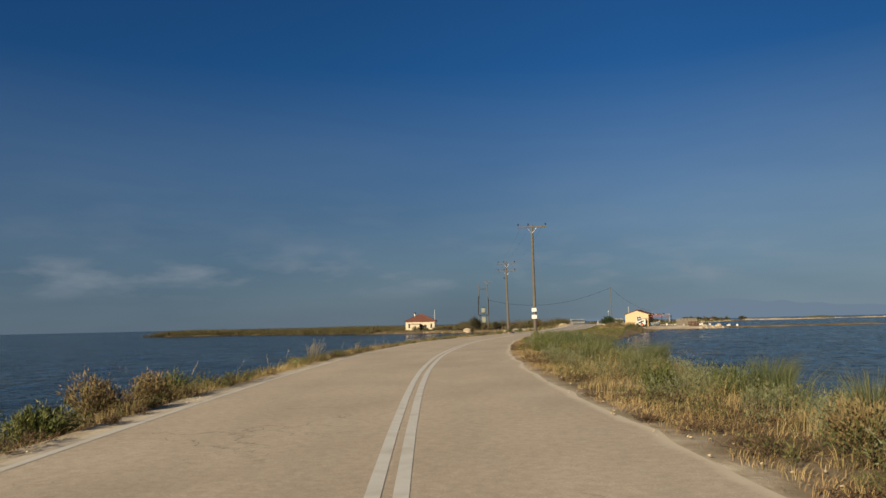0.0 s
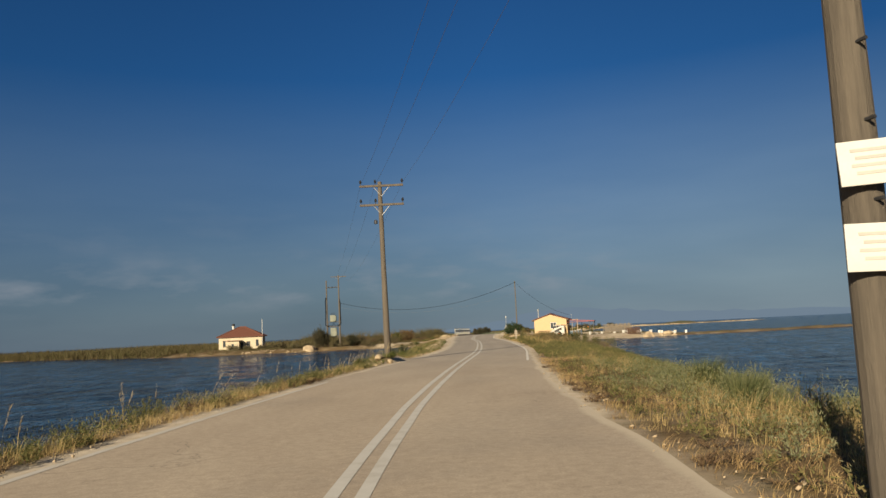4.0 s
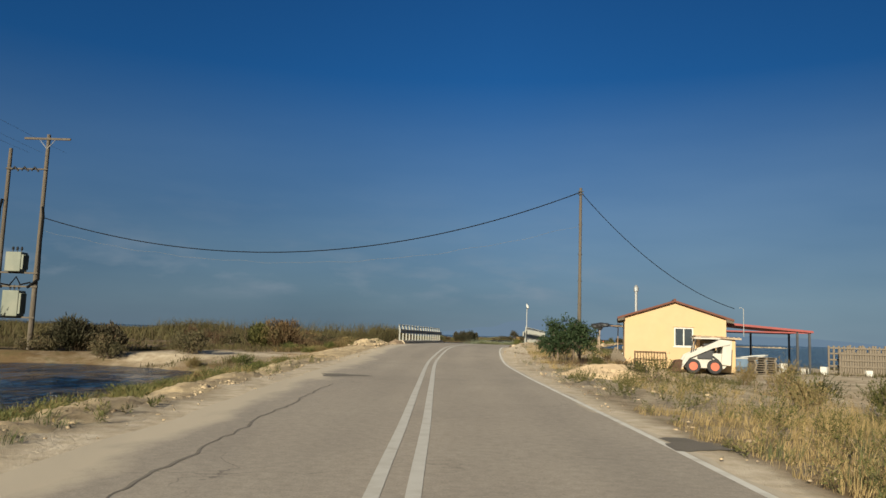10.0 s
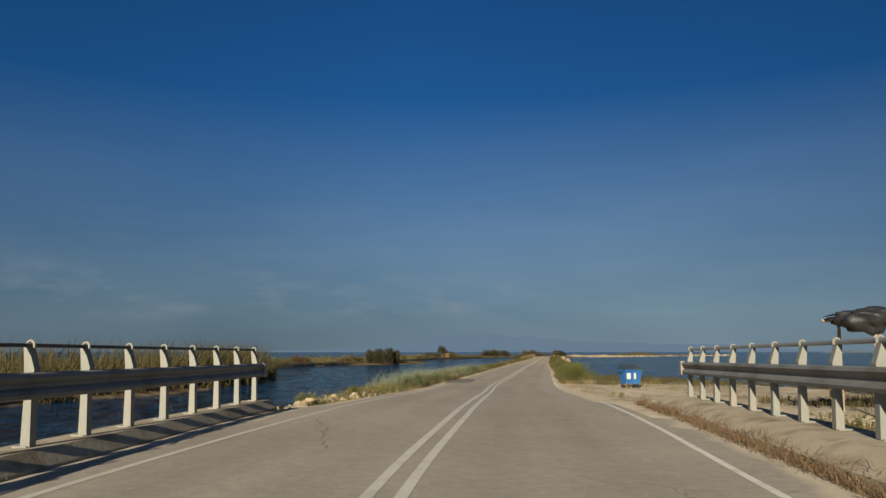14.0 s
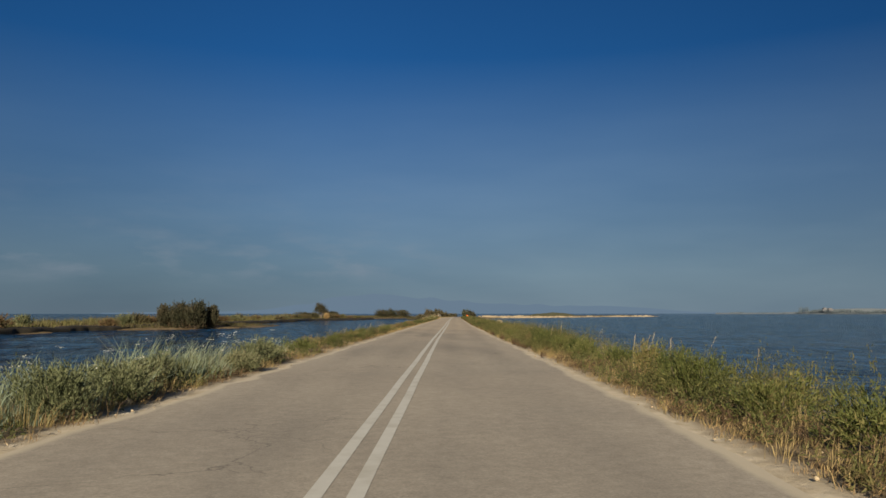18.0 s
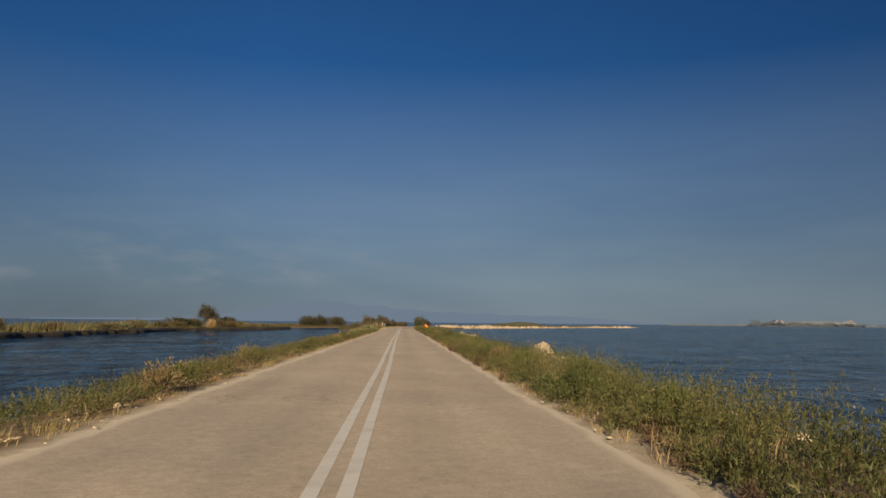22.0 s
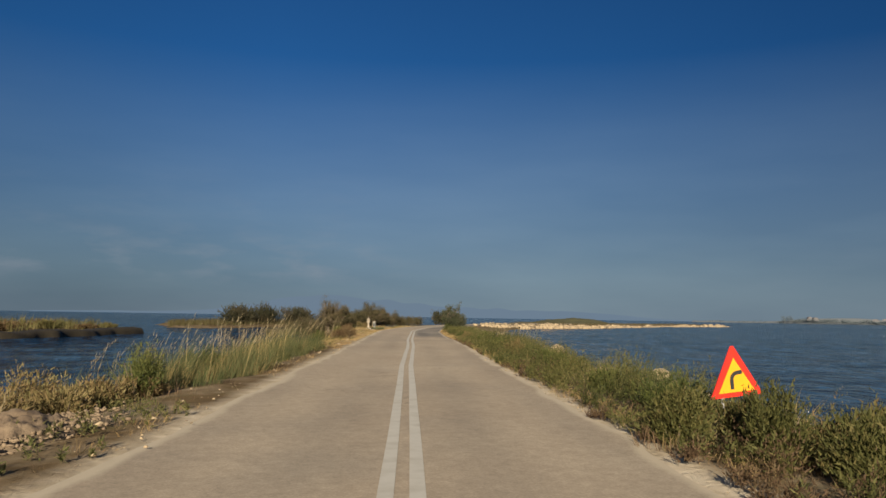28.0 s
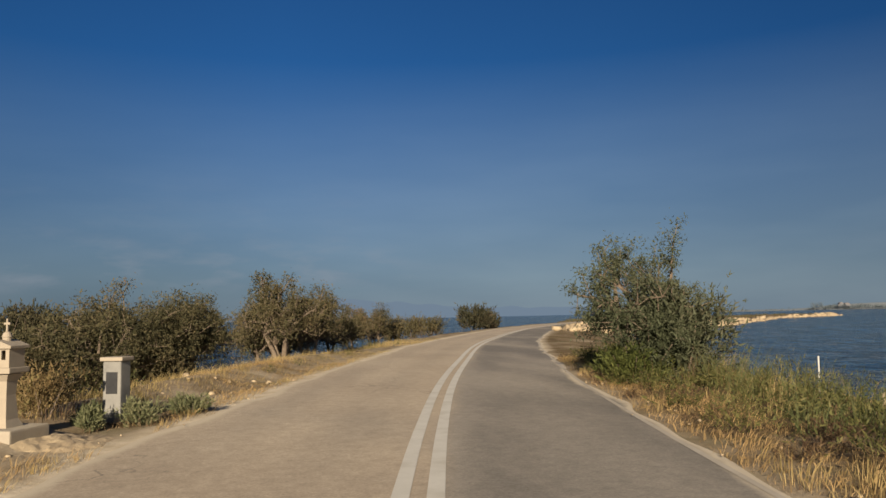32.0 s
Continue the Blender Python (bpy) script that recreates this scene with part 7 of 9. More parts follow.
# grassy bank of the long island, standing on a dark muddy edge
x, y, s = scatter_in(LANDS[5][0], 24000, 0.5)
hh = 1.25 * (0.45 + 1.0 * value_noise(x * 0.06, y * 0.06, 52)) * rng.uniform(0.6, 1.2, len(x)) * (0.55 + 0.45 * step(s / 4))
k = rng.uniform(0, 1, len(x)) < np.where(s < 9, 1.0, 0.15)
blade_mesh("bank_grass", *tufts(x[k], y[k], hh[k], 0.6, 9, 0.06, 0.1), M_BANKGRASS, "yellow-green rough grass on the island bank", "grass")
for li, n, h in ((6, 2600, 0.9), (7, 900, 0.7), (9, 4000, 0.7), (8, 5000, 0.5), (2, 500, 0.3)):
    x, y, s = scatter_in(LANDS[li][0], n, 1.2)
    sets.append(reed_set(x, y, h * rng.uniform(0.7, 1.2, len(x)), 7, 0.06, 0.7))
blade_mesh("reeds", *[np.concatenate(s) for s in zip(*sets)], M_REED, "brown-green reed beds along the far banks", "reeds")
# dark cut edge of the island above the water
M_MUD = surface("wet_mud", (0.018, 0.015, 0.01), (0.045, 0.036, 0.022), 1.3, 0.8, bump=0.8, fine=9, world_space=True)
shore = np.array([(-60, 205), (-27, 235), (-17, 262), (-7, 300), (3, 350), (11, 392), (21, 409), (27.5, 418), (31, 432)], float)
run = np.concatenate([[0], np.cumsum(np.hypot(*np.diff(shore, axis=0).T))])
uu = np.arange(0, run[-1], 0.5)
mx_, my_ = np.interp(uu, run, shore[:, 0]), np.interp(uu, run, shore[:, 1])
tx_, ty_ = np.gradient(mx_), np.gradient(my_)
tl_ = np.hypot(tx_, ty_)
nx_, ny_ = ty_ / tl_, -tx_ / tl_
wav = 1.6 * (value_noise(uu * 0.13, 0 * uu, 91) - 0.5) + 0.5 * (value_noise(uu * 0.7, 0 * uu, 92) - 0.5)
cols_ = []
for out_, up in ((0.9, -0.4), (0.75, 0.02), (0.6, 0.3), (0.45, 0.5), (-0.4, 0.62), (-2.6, 0.45)):
    o_ = out_ + wav + 0.18 * (value_noise(uu * 1.6, 0 * uu + 3 * up, 93) - 0.5)
    cols_.append(np.stack([mx_ + nx_ * o_, my_ + ny_ * o_, SEA + up * (0.75 + 0.5 * value_noise(uu * 0.3, 0 * uu, 94))], -1))
mv = np.stack(cols_, 1)
mi = np.arange(mv.shape[0] * 6).reshape(-1, 6)
raw_mesh("mud_bank", mv.reshape(-1, 3), np.stack([mi[:-1, :-1], mi[1:, :-1], mi[1:, 1:], mi[:-1, 1:]], -1).reshape(-1, 4), None, M_MUD, "structure", "dark muddy cut bank of the island above the water", "bank", None, True)
# scrub on the waste ground by the transformer and the yard
sets = []
x, y, s = scatter_in(LANDS[0][0], 17000, 0.3, lambda x, y, s: (y < 100) & (x > -64) & (np.abs(x + 54.8) + np.abs(y - 96) > 9) & (across(x, y) < -11))
k = (value_noise(x * 0.16, y * 0.16, 55) > 0.2) & ((np.abs(y - 80 - 0.35 * (across(x, y) + 12)) > 5) | (x < -34))
sets.append(tufts(x[k], y[k], 0.5 * rng.uniform(0.5, 1.3, k.sum()), 0.4, 14, 0.035, 0.08))
x, y, s = scatter_in([(-46, 69), (-12, 68), (-10, 84), (-46, 86)], 2400, 0.0)
k = (value_noise(x * 0.3, y * 0.3, 58) > 0.35) & (ground_height(x, y) > SEA + 0.05) & (np.abs(y - 80 - 0.35 * (across(x, y) + 12)) > 5)
sets.append(tufts(x[k], y[k], 0.34 * rng.uniform(0.5, 1.4, k.sum()), 0.4, 16, 0.03, 0.08))
x, y, s = scatter_in(LANDS[1][0], 2600, 1.0)
k = (value_noise(x * 0.16, y * 0.16, 56) > 0.5) & (across(x, y) > 12) & ~((x > 9.5) & (x < 22) & (y > 70) & (y < 88))
sets.append(tufts(x[k], y[k], 0.38 * rng.uniform(0.5, 1.3, k.sum()), 0.4, 14, 0.03, 0.08))
x, y, s = scatter_in(LANDS[3][0], 5200, 0.4)
k = ((value_noise(x * 0.16, y * 0.16, 57) > 0.45) | (s < 4)) & ((x - road_x(y) > 13) | (y > 150))
sets.append(tufts(x[k], y[k], 0.4 * rng.uniform(0.5, 1.3, k.sum()), 0.4, 14, 0.03, 0.08))
blade_mesh("scrub", *[np.concatenate(s) for s in zip(*sets)], M_REED, "low dry scrub on the waste ground", "scrub")

# ---- trees and bushes ----
def leaf_cloud(centres, spread, per, size, droop, r):
    """Small pointed leaves round the ends of twigs."""
    n = len(centres) * per
    c = np.repeat(np.array(centres), per, 0) + r.normal(0, 1, (n, 3)) * np.repeat(np.array(spread), per)[:, None] * [1, 1, 0.85]
    d = r.normal(0, 1, (n, 3)) + [0, 0, -droop]
    d /= np.linalg.norm(d, axis=1)[:, None]
    s = np.cross(d, r.normal(0, 1, (n, 3)))
    s /= np.linalg.norm(s, axis=1)[:, None]
    L = size * r.uniform(0.6, 1.4, n)[:, None]
    v = np.stack([c + s * L * 0.16, c + d * L, c - s * L * 0.16], 1)
    return v.reshape(-1, 3), np.arange(n * 3).reshape(-1, 3)


def tree(name, x, y, h, w, seed, label, category, leaf, trunk_share=0.22, leaf_size=0.11, per=42, stems=4, branches=26, droop=0.3, spread=0.17, group="", z=None):
    r = np.random.default_rng(seed)
    per, leaf_size = max(12, int(per * 0.72)), leaf_size * 1.17
    zz = gz_at(x, y) - 0.05 if z is None else z
    e = empty(name, pose(x, y, zz), label, category, group)
    ends, sizes = [], []
    base_dirs = []
    for k in range(stems):
        a = 2 * math.pi * (k + r.uniform(0, 0.7)) / stems
        top = Vector((math.cos(a) * w * 0.16 * r.uniform(0.4, 1.4), math.sin(a) * w * 0.16, h * trunk_share * r.uniform(0.8, 1.5)))
        foot = Vector((math.cos(a) * 0.12, math.sin(a) * 0.12, 0))
        mid = foot.lerp(top, 0.5) + Vector((r.normal(0, 0.05), r.normal(0, 0.05), 0))
        r0 = 0.022 * h * r.uniform(0.8, 1.3)
        bm = new_bm()
        tube(bm, [foot, mid, top], [r0 * 1.3, r0, r0 * 0.75], 7)
        part("stem" if stems > 1 else "trunk", bm, M_BARK, e)
        base_dirs.append((top, r0 * 0.7))
    limb_bm = new_bm()
    for k in range(branches):
        src, r0 = base_dirs[k % stems]
        a = r.uniform(0, 2 * math.pi)
        el = r.uniform(-0.3, 1.0)
        rr = r.uniform(0.55, 1.0)
        tgt = Vector((math.cos(a) * w / 2 * rr * math.cos(el * 1.2), math.sin(a) * w / 2 * rr * math.cos(el * 1.2), h * (0.42 + 0.56 * rr * max(el, -0.4))))
        mid = src.lerp(tgt, 0.5) + Vector((r.normal(0, 0.07), r.normal(0, 0.07), 0.05 * h))
        tube(limb_bm, [src, mid, tgt], [r0, r0 * 0.6, r0 * 0.22], 5)
        for t in (0.55, 0.75, 0.92, 1.0):
            p = (src.lerp(mid, t * 2) if t < 0.5 else mid.lerp(tgt, t * 2 - 1))
            for _ in range(2):
                q = p + Vector((r.normal(0, 0.09) * w * 0.6, r.normal(0, 0.09) * w * 0.6, r.normal(0.02, 0.07) * h))
                q.z = max(q.z, 0.12)
                tube(limb_bm, [p, q], [r0 * 0.22, r0 * 0.08], 4)
                ends.append(q)
                sizes.append(spread * r.uniform(0.6, 1.25) * (w / 3.2) ** 0.5)
    part("branchwork", limb_bm, M_BARK, e)
    v, q = leaf_cloud([tuple(p) for p in ends], sizes, per, leaf_size, droop, r)
    me_ob = raw_mesh("crown", v, None, q, leaf, "", "", "")
    me_ob.parent = e
    return e


def bush(name, x, y, h, w, seed, label, category, leaf, group="", shoots=260, per=20, size=0.05, droop=0.0, dead=90, z=None, dead_mat=None):
    """A lumpy mound of leafy shoots over brown dead twigs."""
    r = np.random.default_rng(seed)
    per, size = max(8, int(per * 0.75)), size * 1.14
    e = empty(name, pose(x, y, gz_at(x, y) - 0.03 if z is None else z), label, category, group)
    for k in range(3):
        a = 2.1 * k + r.uniform(0, 1)
        bm = new_bm()
        tube(bm, [(0.05 * math.cos(a), 0.05 * math.sin(a), 0), (0.14 * w * math.cos(a), 0.14 * w * math.sin(a), 0.3 * h), (0.22 * w * math.cos(a), 0.22 * w * math.sin(a), 0.6 * h)], [0.016 * h, 0.012 * h, 0.004 * h], 5)
        part("stem", bm, M_BARK, e)
    nl = 7
    la = r.uniform(0, 2 * math.pi, nl)
    lr = r.uniform(0.05, 0.3, nl) * w
    lc = np.stack([lr * np.cos(la), lr * np.sin(la), r.uniform(0.32, 0.66, nl) * h], -1)
    lw = r.uniform(0.18, 0.28, nl) * w
    k = r.integers(0, nl, shoots)
    q = r.normal(0, 1, (shoots, 3)) + [0, 0, 0.35]
    q /= np.linalg.norm(q, axis=1)[:, None]
    far = r.uniform(0.7, 1.08, shoots) * np.where(r.uniform(0, 1, shoots) < 0.08, 1.4, 1)
    end = lc[k] + q * far[:, None] * np.stack([lw[k], lw[k], 0.36 * h + 0 * lw[k]], -1)
    end[:, 2] = np.clip(end[:, 2], 0.08 * h, h * 1.12)
    start = end * [0.45, 0.45, 0.3]
    d = end - start
    f = r.uniform(0.25, 1.0, (shoots, per)) ** 0.7
    c = (start[:, None] + f[..., None] * d[:, None]).reshape(-1, 3) + r.normal(0, 0.02, (shoots * per, 3))
    dn = np.repeat(d / np.linalg.norm(d, axis=1)[:, None], per, 0)
    lv = dn + r.normal(0, 0.5, (len(c), 3)) + [0, 0, 0.15 - droop]
    lv /= np.linalg.norm(lv, axis=1)[:, None]
    sv = np.cross(lv, r.normal(0, 1, (len(c), 3)))
    sv /= np.linalg.norm(sv, axis=1)[:, None]
    L = size * r.uniform(0.6, 1.5, len(c))[:, None]
    v = np.stack([c + sv * L * 0.15, c + lv * L, c - sv * L * 0.15], 1).reshape(-1, 3)
    ob = raw_mesh("crown", v, None, np.arange(len(v)).reshape(-1, 3), leaf, "", "", "")
    ob.parent = e
    if dead:
        a, rr = r.uniform(0, 2 * math.pi, dead), 0.5 * w * np.sqrt(r.uniform(0.1, 1, dead))
        b0 = np.stack([rr * np.cos(a), rr * np.sin(a), 0 * a], -1)
        ob = blade_mesh("undergrowth", b0, r.uniform(0.15, 0.45, dead) * h, np.full(dead, 0.009), np.stack([np.cos(a), np.sin(a)], -1) * r.uniform(-0.1, 0.3, dead)[:, None], dead_mat or M_DEAD, "", "", "stuff")
        ob.parent = e
    return e


TAM = "grey-green tamarisk tree with tangled bare stems"
for i, (x, y, h, w) in enumerate(((50.8, 428.3, 3.8, 3.2), (51.6, 429.8, 3.0, 3.0), (48.2, 430.0, 3.0, 3.2), (52.8, 434.2, 2.2, 2.2), (47.4, 440.0, 2.9, 3.2), (45.1, 429.2, 2.6, 3.2), (45.6, 434.4, 2.9, 3.4), (47.4, 433.2, 2.8, 3.0), (49.2, 434.4, 2.7, 3.0), (50.2, 440.5, 2.5, 3.0), (52.5, 441.3, 2.5, 2.8), (54.6, 443.2, 2.5, 2.6), (50.5, 445.5, 2.9, 3.4), (53.7, 442.0, 2.5, 2.6), (55.5, 444.6, 2.4, 2.4), (54.2, 445.8, 2.7, 3.0), (51.6, 438.6, 2.4, 2.6),
                                  (58.3, 452.6, 3.6, 3.0), (57.6, 454.4, 3.0, 2.8), (59.6, 456.4, 3.0, 3.0), (60.8, 460.8, 2.9, 3.2), (58.4, 460.0, 3.0, 3.4), (62.4, 468.0, 2.6, 2.8), (64.4, 473.0, 2.6, 3.0))):
    tree("tamarisk_tree", x, y, h * (1.12 if y > 432 else 1), w * 1.1, 100 + i, TAM + " on the sandy bank", "tree", M_TAMARISK, leaf_size=0.078 if y < 447 else 0.1, per=92 if y < 447 else 60, branches=44 if i == 0 else 36, spread=0.15, group="tamarisks at the bend")
for i, (x, y, h, w, z) in enumerate(((39.8, 483, 4.6, 6.0, None), (44.5, 489, 4.6, 6.0, None), (50, 497, 4.2, 5.5, None), (9.5, 405, 3.0, 6.0, None), (17.0, 419, 3.0, 5.0, None), (-3.2, 279.5, 4.2, 2.3, -1.0), (-4.8, 277, 4.9, 2.6, -1.0), (-6.8, 278, 4.6, 2.8, -1.0), (-8.6, 279, 4.2, 2.5, -1.0),
                                     (-29.4, 75.0, 4.0, 4.4, None), (-24.2, 78.5, 2.3, 3.6, None), (-22.4, 79.5, 1.8, 3.0, None), (-16.0, 98.0, 2.8, 3.6, None), (-18.2, 98.2, 2.2, 3.2, None))):
    h, w = (h * 0.82, w * 1.5) if y > 200 else (h, w)
    bush("bush", x, y, h, w, 140 + i, "dense dark olive-green bush on the far bank" if y > 200 else "brownish half-dry bush on the waste ground" if x == -16.0 else "dense dark olive-green bush on the waste ground", "bush", M_BROWNSHRUB if x == -16.0 else M_VERGE if x == -18.2 else M_THICKET, "bushes across the water", 800 if y > 200 else 900, 16, 0.24 if y > 200 else 0.19, z=z)
ri_ = np.random.default_rng(64)
for i in range(26):
    t_ = (i + ri_.uniform(0, 1)) / 26
    x, y = float(np.interp(t_, np.linspace(0, 1, 6), (-27, -17, -7, 3, 10, 17))) - ri_.uniform(1.5, 7), float(np.interp(t_, np.linspace(0, 1, 6), (235, 262, 300, 350, 390, 428)))
    bush("dry_shrub" if i % 3 == 0 else "shrub", x, y, ri_.uniform(0.9, 1.9), ri_.uniform(3.0, 6.0), 1100 + i, "brownish scrub clump on the island bank" if i % 3 == 0 else "olive scrub clump on the island bank", "shrub", M_BROWNSHRUB if i % 3 == 0 else (M_TAMARISK, M_GREYWEED)[i % 2], "scrub on the island", 260, 10, 0.2, dead=0)
tree("tamarisk_tree", 13.6, 411.8, 5.1, 4.2, 187, "dark rounded tamarisk standing over the island bank", "tree", M_THICKET, 0.4, 0.2, 46, 3, 30, 0.0, 0.3)
bush("reed_clump", 15.5, 400.2, 2.4, 3.0, 188, "tall pale straw-coloured reed clump at the island's edge", "reeds", M_STRAW, "", 520, 12, 0.16, -0.6, 0)
for i, (x, y, h, w) in enumerate(((11.0, 404.0, 2.0, 5.0), (16.6, 408.5, 2.2, 4.5), (18.4, 416.0, 1.8, 4.5), (9.0, 396.0, 1.6, 4.6))):
    bush("bush", x, y, h, w, 189 + i, "olive scrub under the tamarisk on the island", "bush", M_TAMARISK, "scrub on the island", 420, 14, 0.16)
tree("tamarisk_tree", 65.6, 436.2, 3.3, 3.1, 171, "airy grey tamarisk tree at the water's edge", "tree", M_OLIVE, 0.3, 0.066, 105, 3, 34, 0.5, 0.105)
bush("bush", 66.2, 435.6, 2.2, 2.4, 172, "dense rounded green bush under the tamarisk", "bush", M_OLIVE, "", 900, 20, 0.1, 0.5, 120)
bush("bush", 65.1, 435.6, 1.0, 1.7, 173, "low dark bush round the tamarisk's foot", "bush", M_SHRUB, "", 300, 16, 0.07)
bush("bush", 84.0, 520.0, 4.4, 7.0, 183, "dense dark tamarisk thicket beyond the bend", "bush", M_THICKET, "", 500, 14, 0.3)
bush("bush", 88.0, 526.0, 3.0, 5.0, 184, "dense dark tamarisk thicket beyond the bend", "bush", M_THICKET, "", 300, 14, 0.3)
for i, (x, y, h, w) in enumerate(((66.4, 476.5, 2.4, 3.4), (68.8, 482.5, 2.2, 3.2), (71.4, 488.0, 2.0, 3.4))):
    bush("bush", x, y, h, w, 350 + i, "brownish tamarisk scrub along the bend", "bush", M_TAMARISK, "", 420, 14, 0.13)
tree("fig_tree", 6.4, 75.5, 2.5, 2.0, 181, "young fig tree with large dark green leaves", "tree", M_LEAF, 0.28, 0.17, 32, 2, 16, 0.5, 0.22, "fig trees by the pole")
tree("fig_tree", 7.35, 75.0, 2.6, 2.6, 182, "young fig tree with large dark green leaves", "tree", M_LEAF, 0.28, 0.17, 32, 2, 18, 0.5, 0.22, "fig trees by the pole")
for x, y, h, w, sd in ((9.3, 97.2, 1.5, 2.2, 193), (4.85, 95.6, 0.55, 0.8, 194), (7.4, 94.5, 0.5, 0.9, 195), (11.5, 101.0, 1.1, 2.0, 196), (18.2, 157.0, 1.2, 1.8, 197)):
    bush("shrub", x, y, h, w, sd, "small green leafy shrub on sandy ground", "shrub", M_SHRUB, "shrubs near the bridge", 240)
rs = np.random.default_rng(5)
for i in range(16):
    y = (156.6, 158.4, 160.2, 161.9, 163.6, 177, 179.5, 182)[i] if i < 8 else 184 + (i - 8) * 2.8
    d = half_right(y) + (rs.uniform(1.2, 1.9) if i < 5 else rs.uniform(1.0, 1.9))
    bush("shrub", float(road_x(y) + d), y, rs.uniform(1.3, 1.6) if i < 5 else rs.uniform(0.75, 1.1), rs.uniform(1.8, 2.3) if i < 5 else rs.uniform(1.4, 1.9), 210 + i, "bushy green roadside shrub over brown dead twigs", "shrub", M_SHRUB, "verge shrubs", 620 if i < 5 else 280)
weed_tops = []
for i in range(24):
    y = 145.5 + 2.1 * i
    bush("shrub", float(road_x(y) - half_left(y) - rs.uniform(0.8, 1.9)), y, rs.uniform(0.6, 1.0), rs.uniform(1.2, 1.8), 600 + i, "grey-green leafy weeds on the reed-side verge", "shrub", M_GREYWEED, "weeds on the reed-side verge", 420)
    weed_tops.append((float(road_x(y) - half_left(y) - 1.35), y))
for i in range(50):
    y = 203 + i * 4.4 + rs.uniform(-1.2, 1.2)
    d = half_right(y) + rs.uniform(0.9, 2.2)
    bush("shrub", float(road_x(y) + d), y, rs.uniform(0.6, 0.85), rs.uniform(1.1, 1.7), 240 + i, "bushy green roadside shrub over brown dead twigs", "shrub", M_SHRUB if i % 5 else M_DRYSHRUB, "verge shrubs", 210)
for i, (y, o) in enumerate(((-14, 3.0), (6, 2.6), (126, 1.6), (150, 2.4), (160, 2.0), (366, 2.2), (372, 2.6), (402, 3.2), (408, 2.6))):
    d = half_left(y) + o
    bush("shrub", float(road_x(y) - d), y, rs.uniform(0.6, 1.0) if y < 340 else rs.uniform(0.8, 1.3), rs.uniform(1.0, 1.8), 270 + i, "low green shrub on the stony bank", "shrub", M_SHRUB, "verge shrubs", 220)


# white umbel flowers over the weeds
wt = np.array(weed_tops)
n = len(wt) * 6
wt = np.repeat(wt, 6, 0) + rng.normal(0, 0.42, (n, 2)) * [0.9, 1.6]
zf = ground_height(wt[:, 0], wt[:, 1])
hs = rng.uniform(0.6, 1.1, n)
hc = np.stack([wt[:, 0] + 0.08 * hs, wt[:, 1], zf + hs], -1)
m_ = 14
dots = hc[:, None] + rng.normal(0, 1, (n, m_, 3)) * (rng.uniform(0.03, 0.06, n)[:, None, None]) * [1, 1, 0.35]
dots = dots.reshape(-1, 3)
e1, e2 = rng.normal(0, 1, (len(dots), 3)) * [1, 1, 0.4], rng.normal(0, 1, (len(dots), 3)) * [1, 1, 0.4]
fv = np.stack([dots, dots + 0.019 * e1, dots + 0.019 * e2], 1)
raw_mesh("umbel_flowers", fv.reshape(-1, 3), None, np.arange(len(dots) * 3).reshape(-1, 3), M_FLOWER, "stuff", "small white wild carrot flower heads above the weeds", "flowers")
blade_mesh("flower_stalks", np.stack([wt[:, 0], wt[:, 1], zf], -1), hs, np.full(n, 0.01), np.stack([0.08 * hs, 0 * hs], -1), M_GREEN, "thin green flower stalks in the verge", "weeds")


# ---- stones ----
def rock(name, x, y, size, seed, label, sink=0.3, mat=None, group="boulders", z=None):
    r = np.random.default_rng(seed)
    bm = new_bm()
    bmesh.ops.create_icosphere(bm, subdivisions=4 if size > 0.3 else 3, radius=1)
    off = Vector(r.uniform(-50, 50, 3))
    stretch = Vector((r.uniform(0.9, 1.35), r.uniform(0.75, 1.05), r.uniform(0.62, 0.85)))
    planes = []
    for _ in range(13):
        nv = Vector(r.normal(0, 1, 3)).normalized()
        planes.append((nv, r.uniform(0.62, 0.92)))
    for v in bm.verts:
        p = v.co.copy()
        for nv, dist in planes:
            over = p.dot(nv) - dist
            if over > 0:
                p -= nv * over * 0.92
        p *= 1 + 0.14 * noise.noise(p * 1.7 + off) + 0.07 * noise.noise(p * 4.5 + off) + 0.035 * noise.noise(p * 11 + off)
        v.co = Vector((p.x * stretch.x, p.y * stretch.y, p.z * stretch.z)) * size
    ob = mesh_ob(name, bm, mat or M_ROCK, pose(x, y, (gz_at(x, y) if z is None else z) + size * (0.62 - sink), 0, 0, float(r.uniform(0, 360))), label, "boulder", group)
    return smooth(ob)


rock("boulder", -31.2, 72.3, 1.4, 1, "big pale smooth limestone boulder at the water's edge", 0.5, z=-0.95)
BOULD = "pale limestone boulder on the sea side of the bank"
for i, (x, y, s) in enumerate(((36.4, 270.7, 0.5), (37.1, 271.6, 0.32), (38.4, 277.6, 0.72), (41.1, 304.9, 0.56), (42.2, 304.0, 0.6), (43.6, 310.8, 0.55), (44.2, 312.0, 0.3), (51.1, 339.8, 0.5), (56.4, 371.9, 0.36), (55.6, 370.0, 0.28), (60.6, 391.0, 0.42), (63.0, 404.6, 0.72), (62.9, 411.6, 0.5),
                               (65.3, 416.1, 0.6), (66.0, 418.5, 0.5), (65.0, 422.0, 0.5), (65.6, 424.9, 0.6), (67.0, 428.9, 0.5), (68.0, 432.0, 0.5), (68.8, 440, 0.55), (70.6, 446, 0.6))):
    rock("boulder", x, y, s * (1.08 if y < 400 else 0.72), 20 + i, BOULD, 0.42, z=-0.44 if 300 < y < 315 else -0.66 if y < 400 else -0.62 if y < 408 else -0.56)
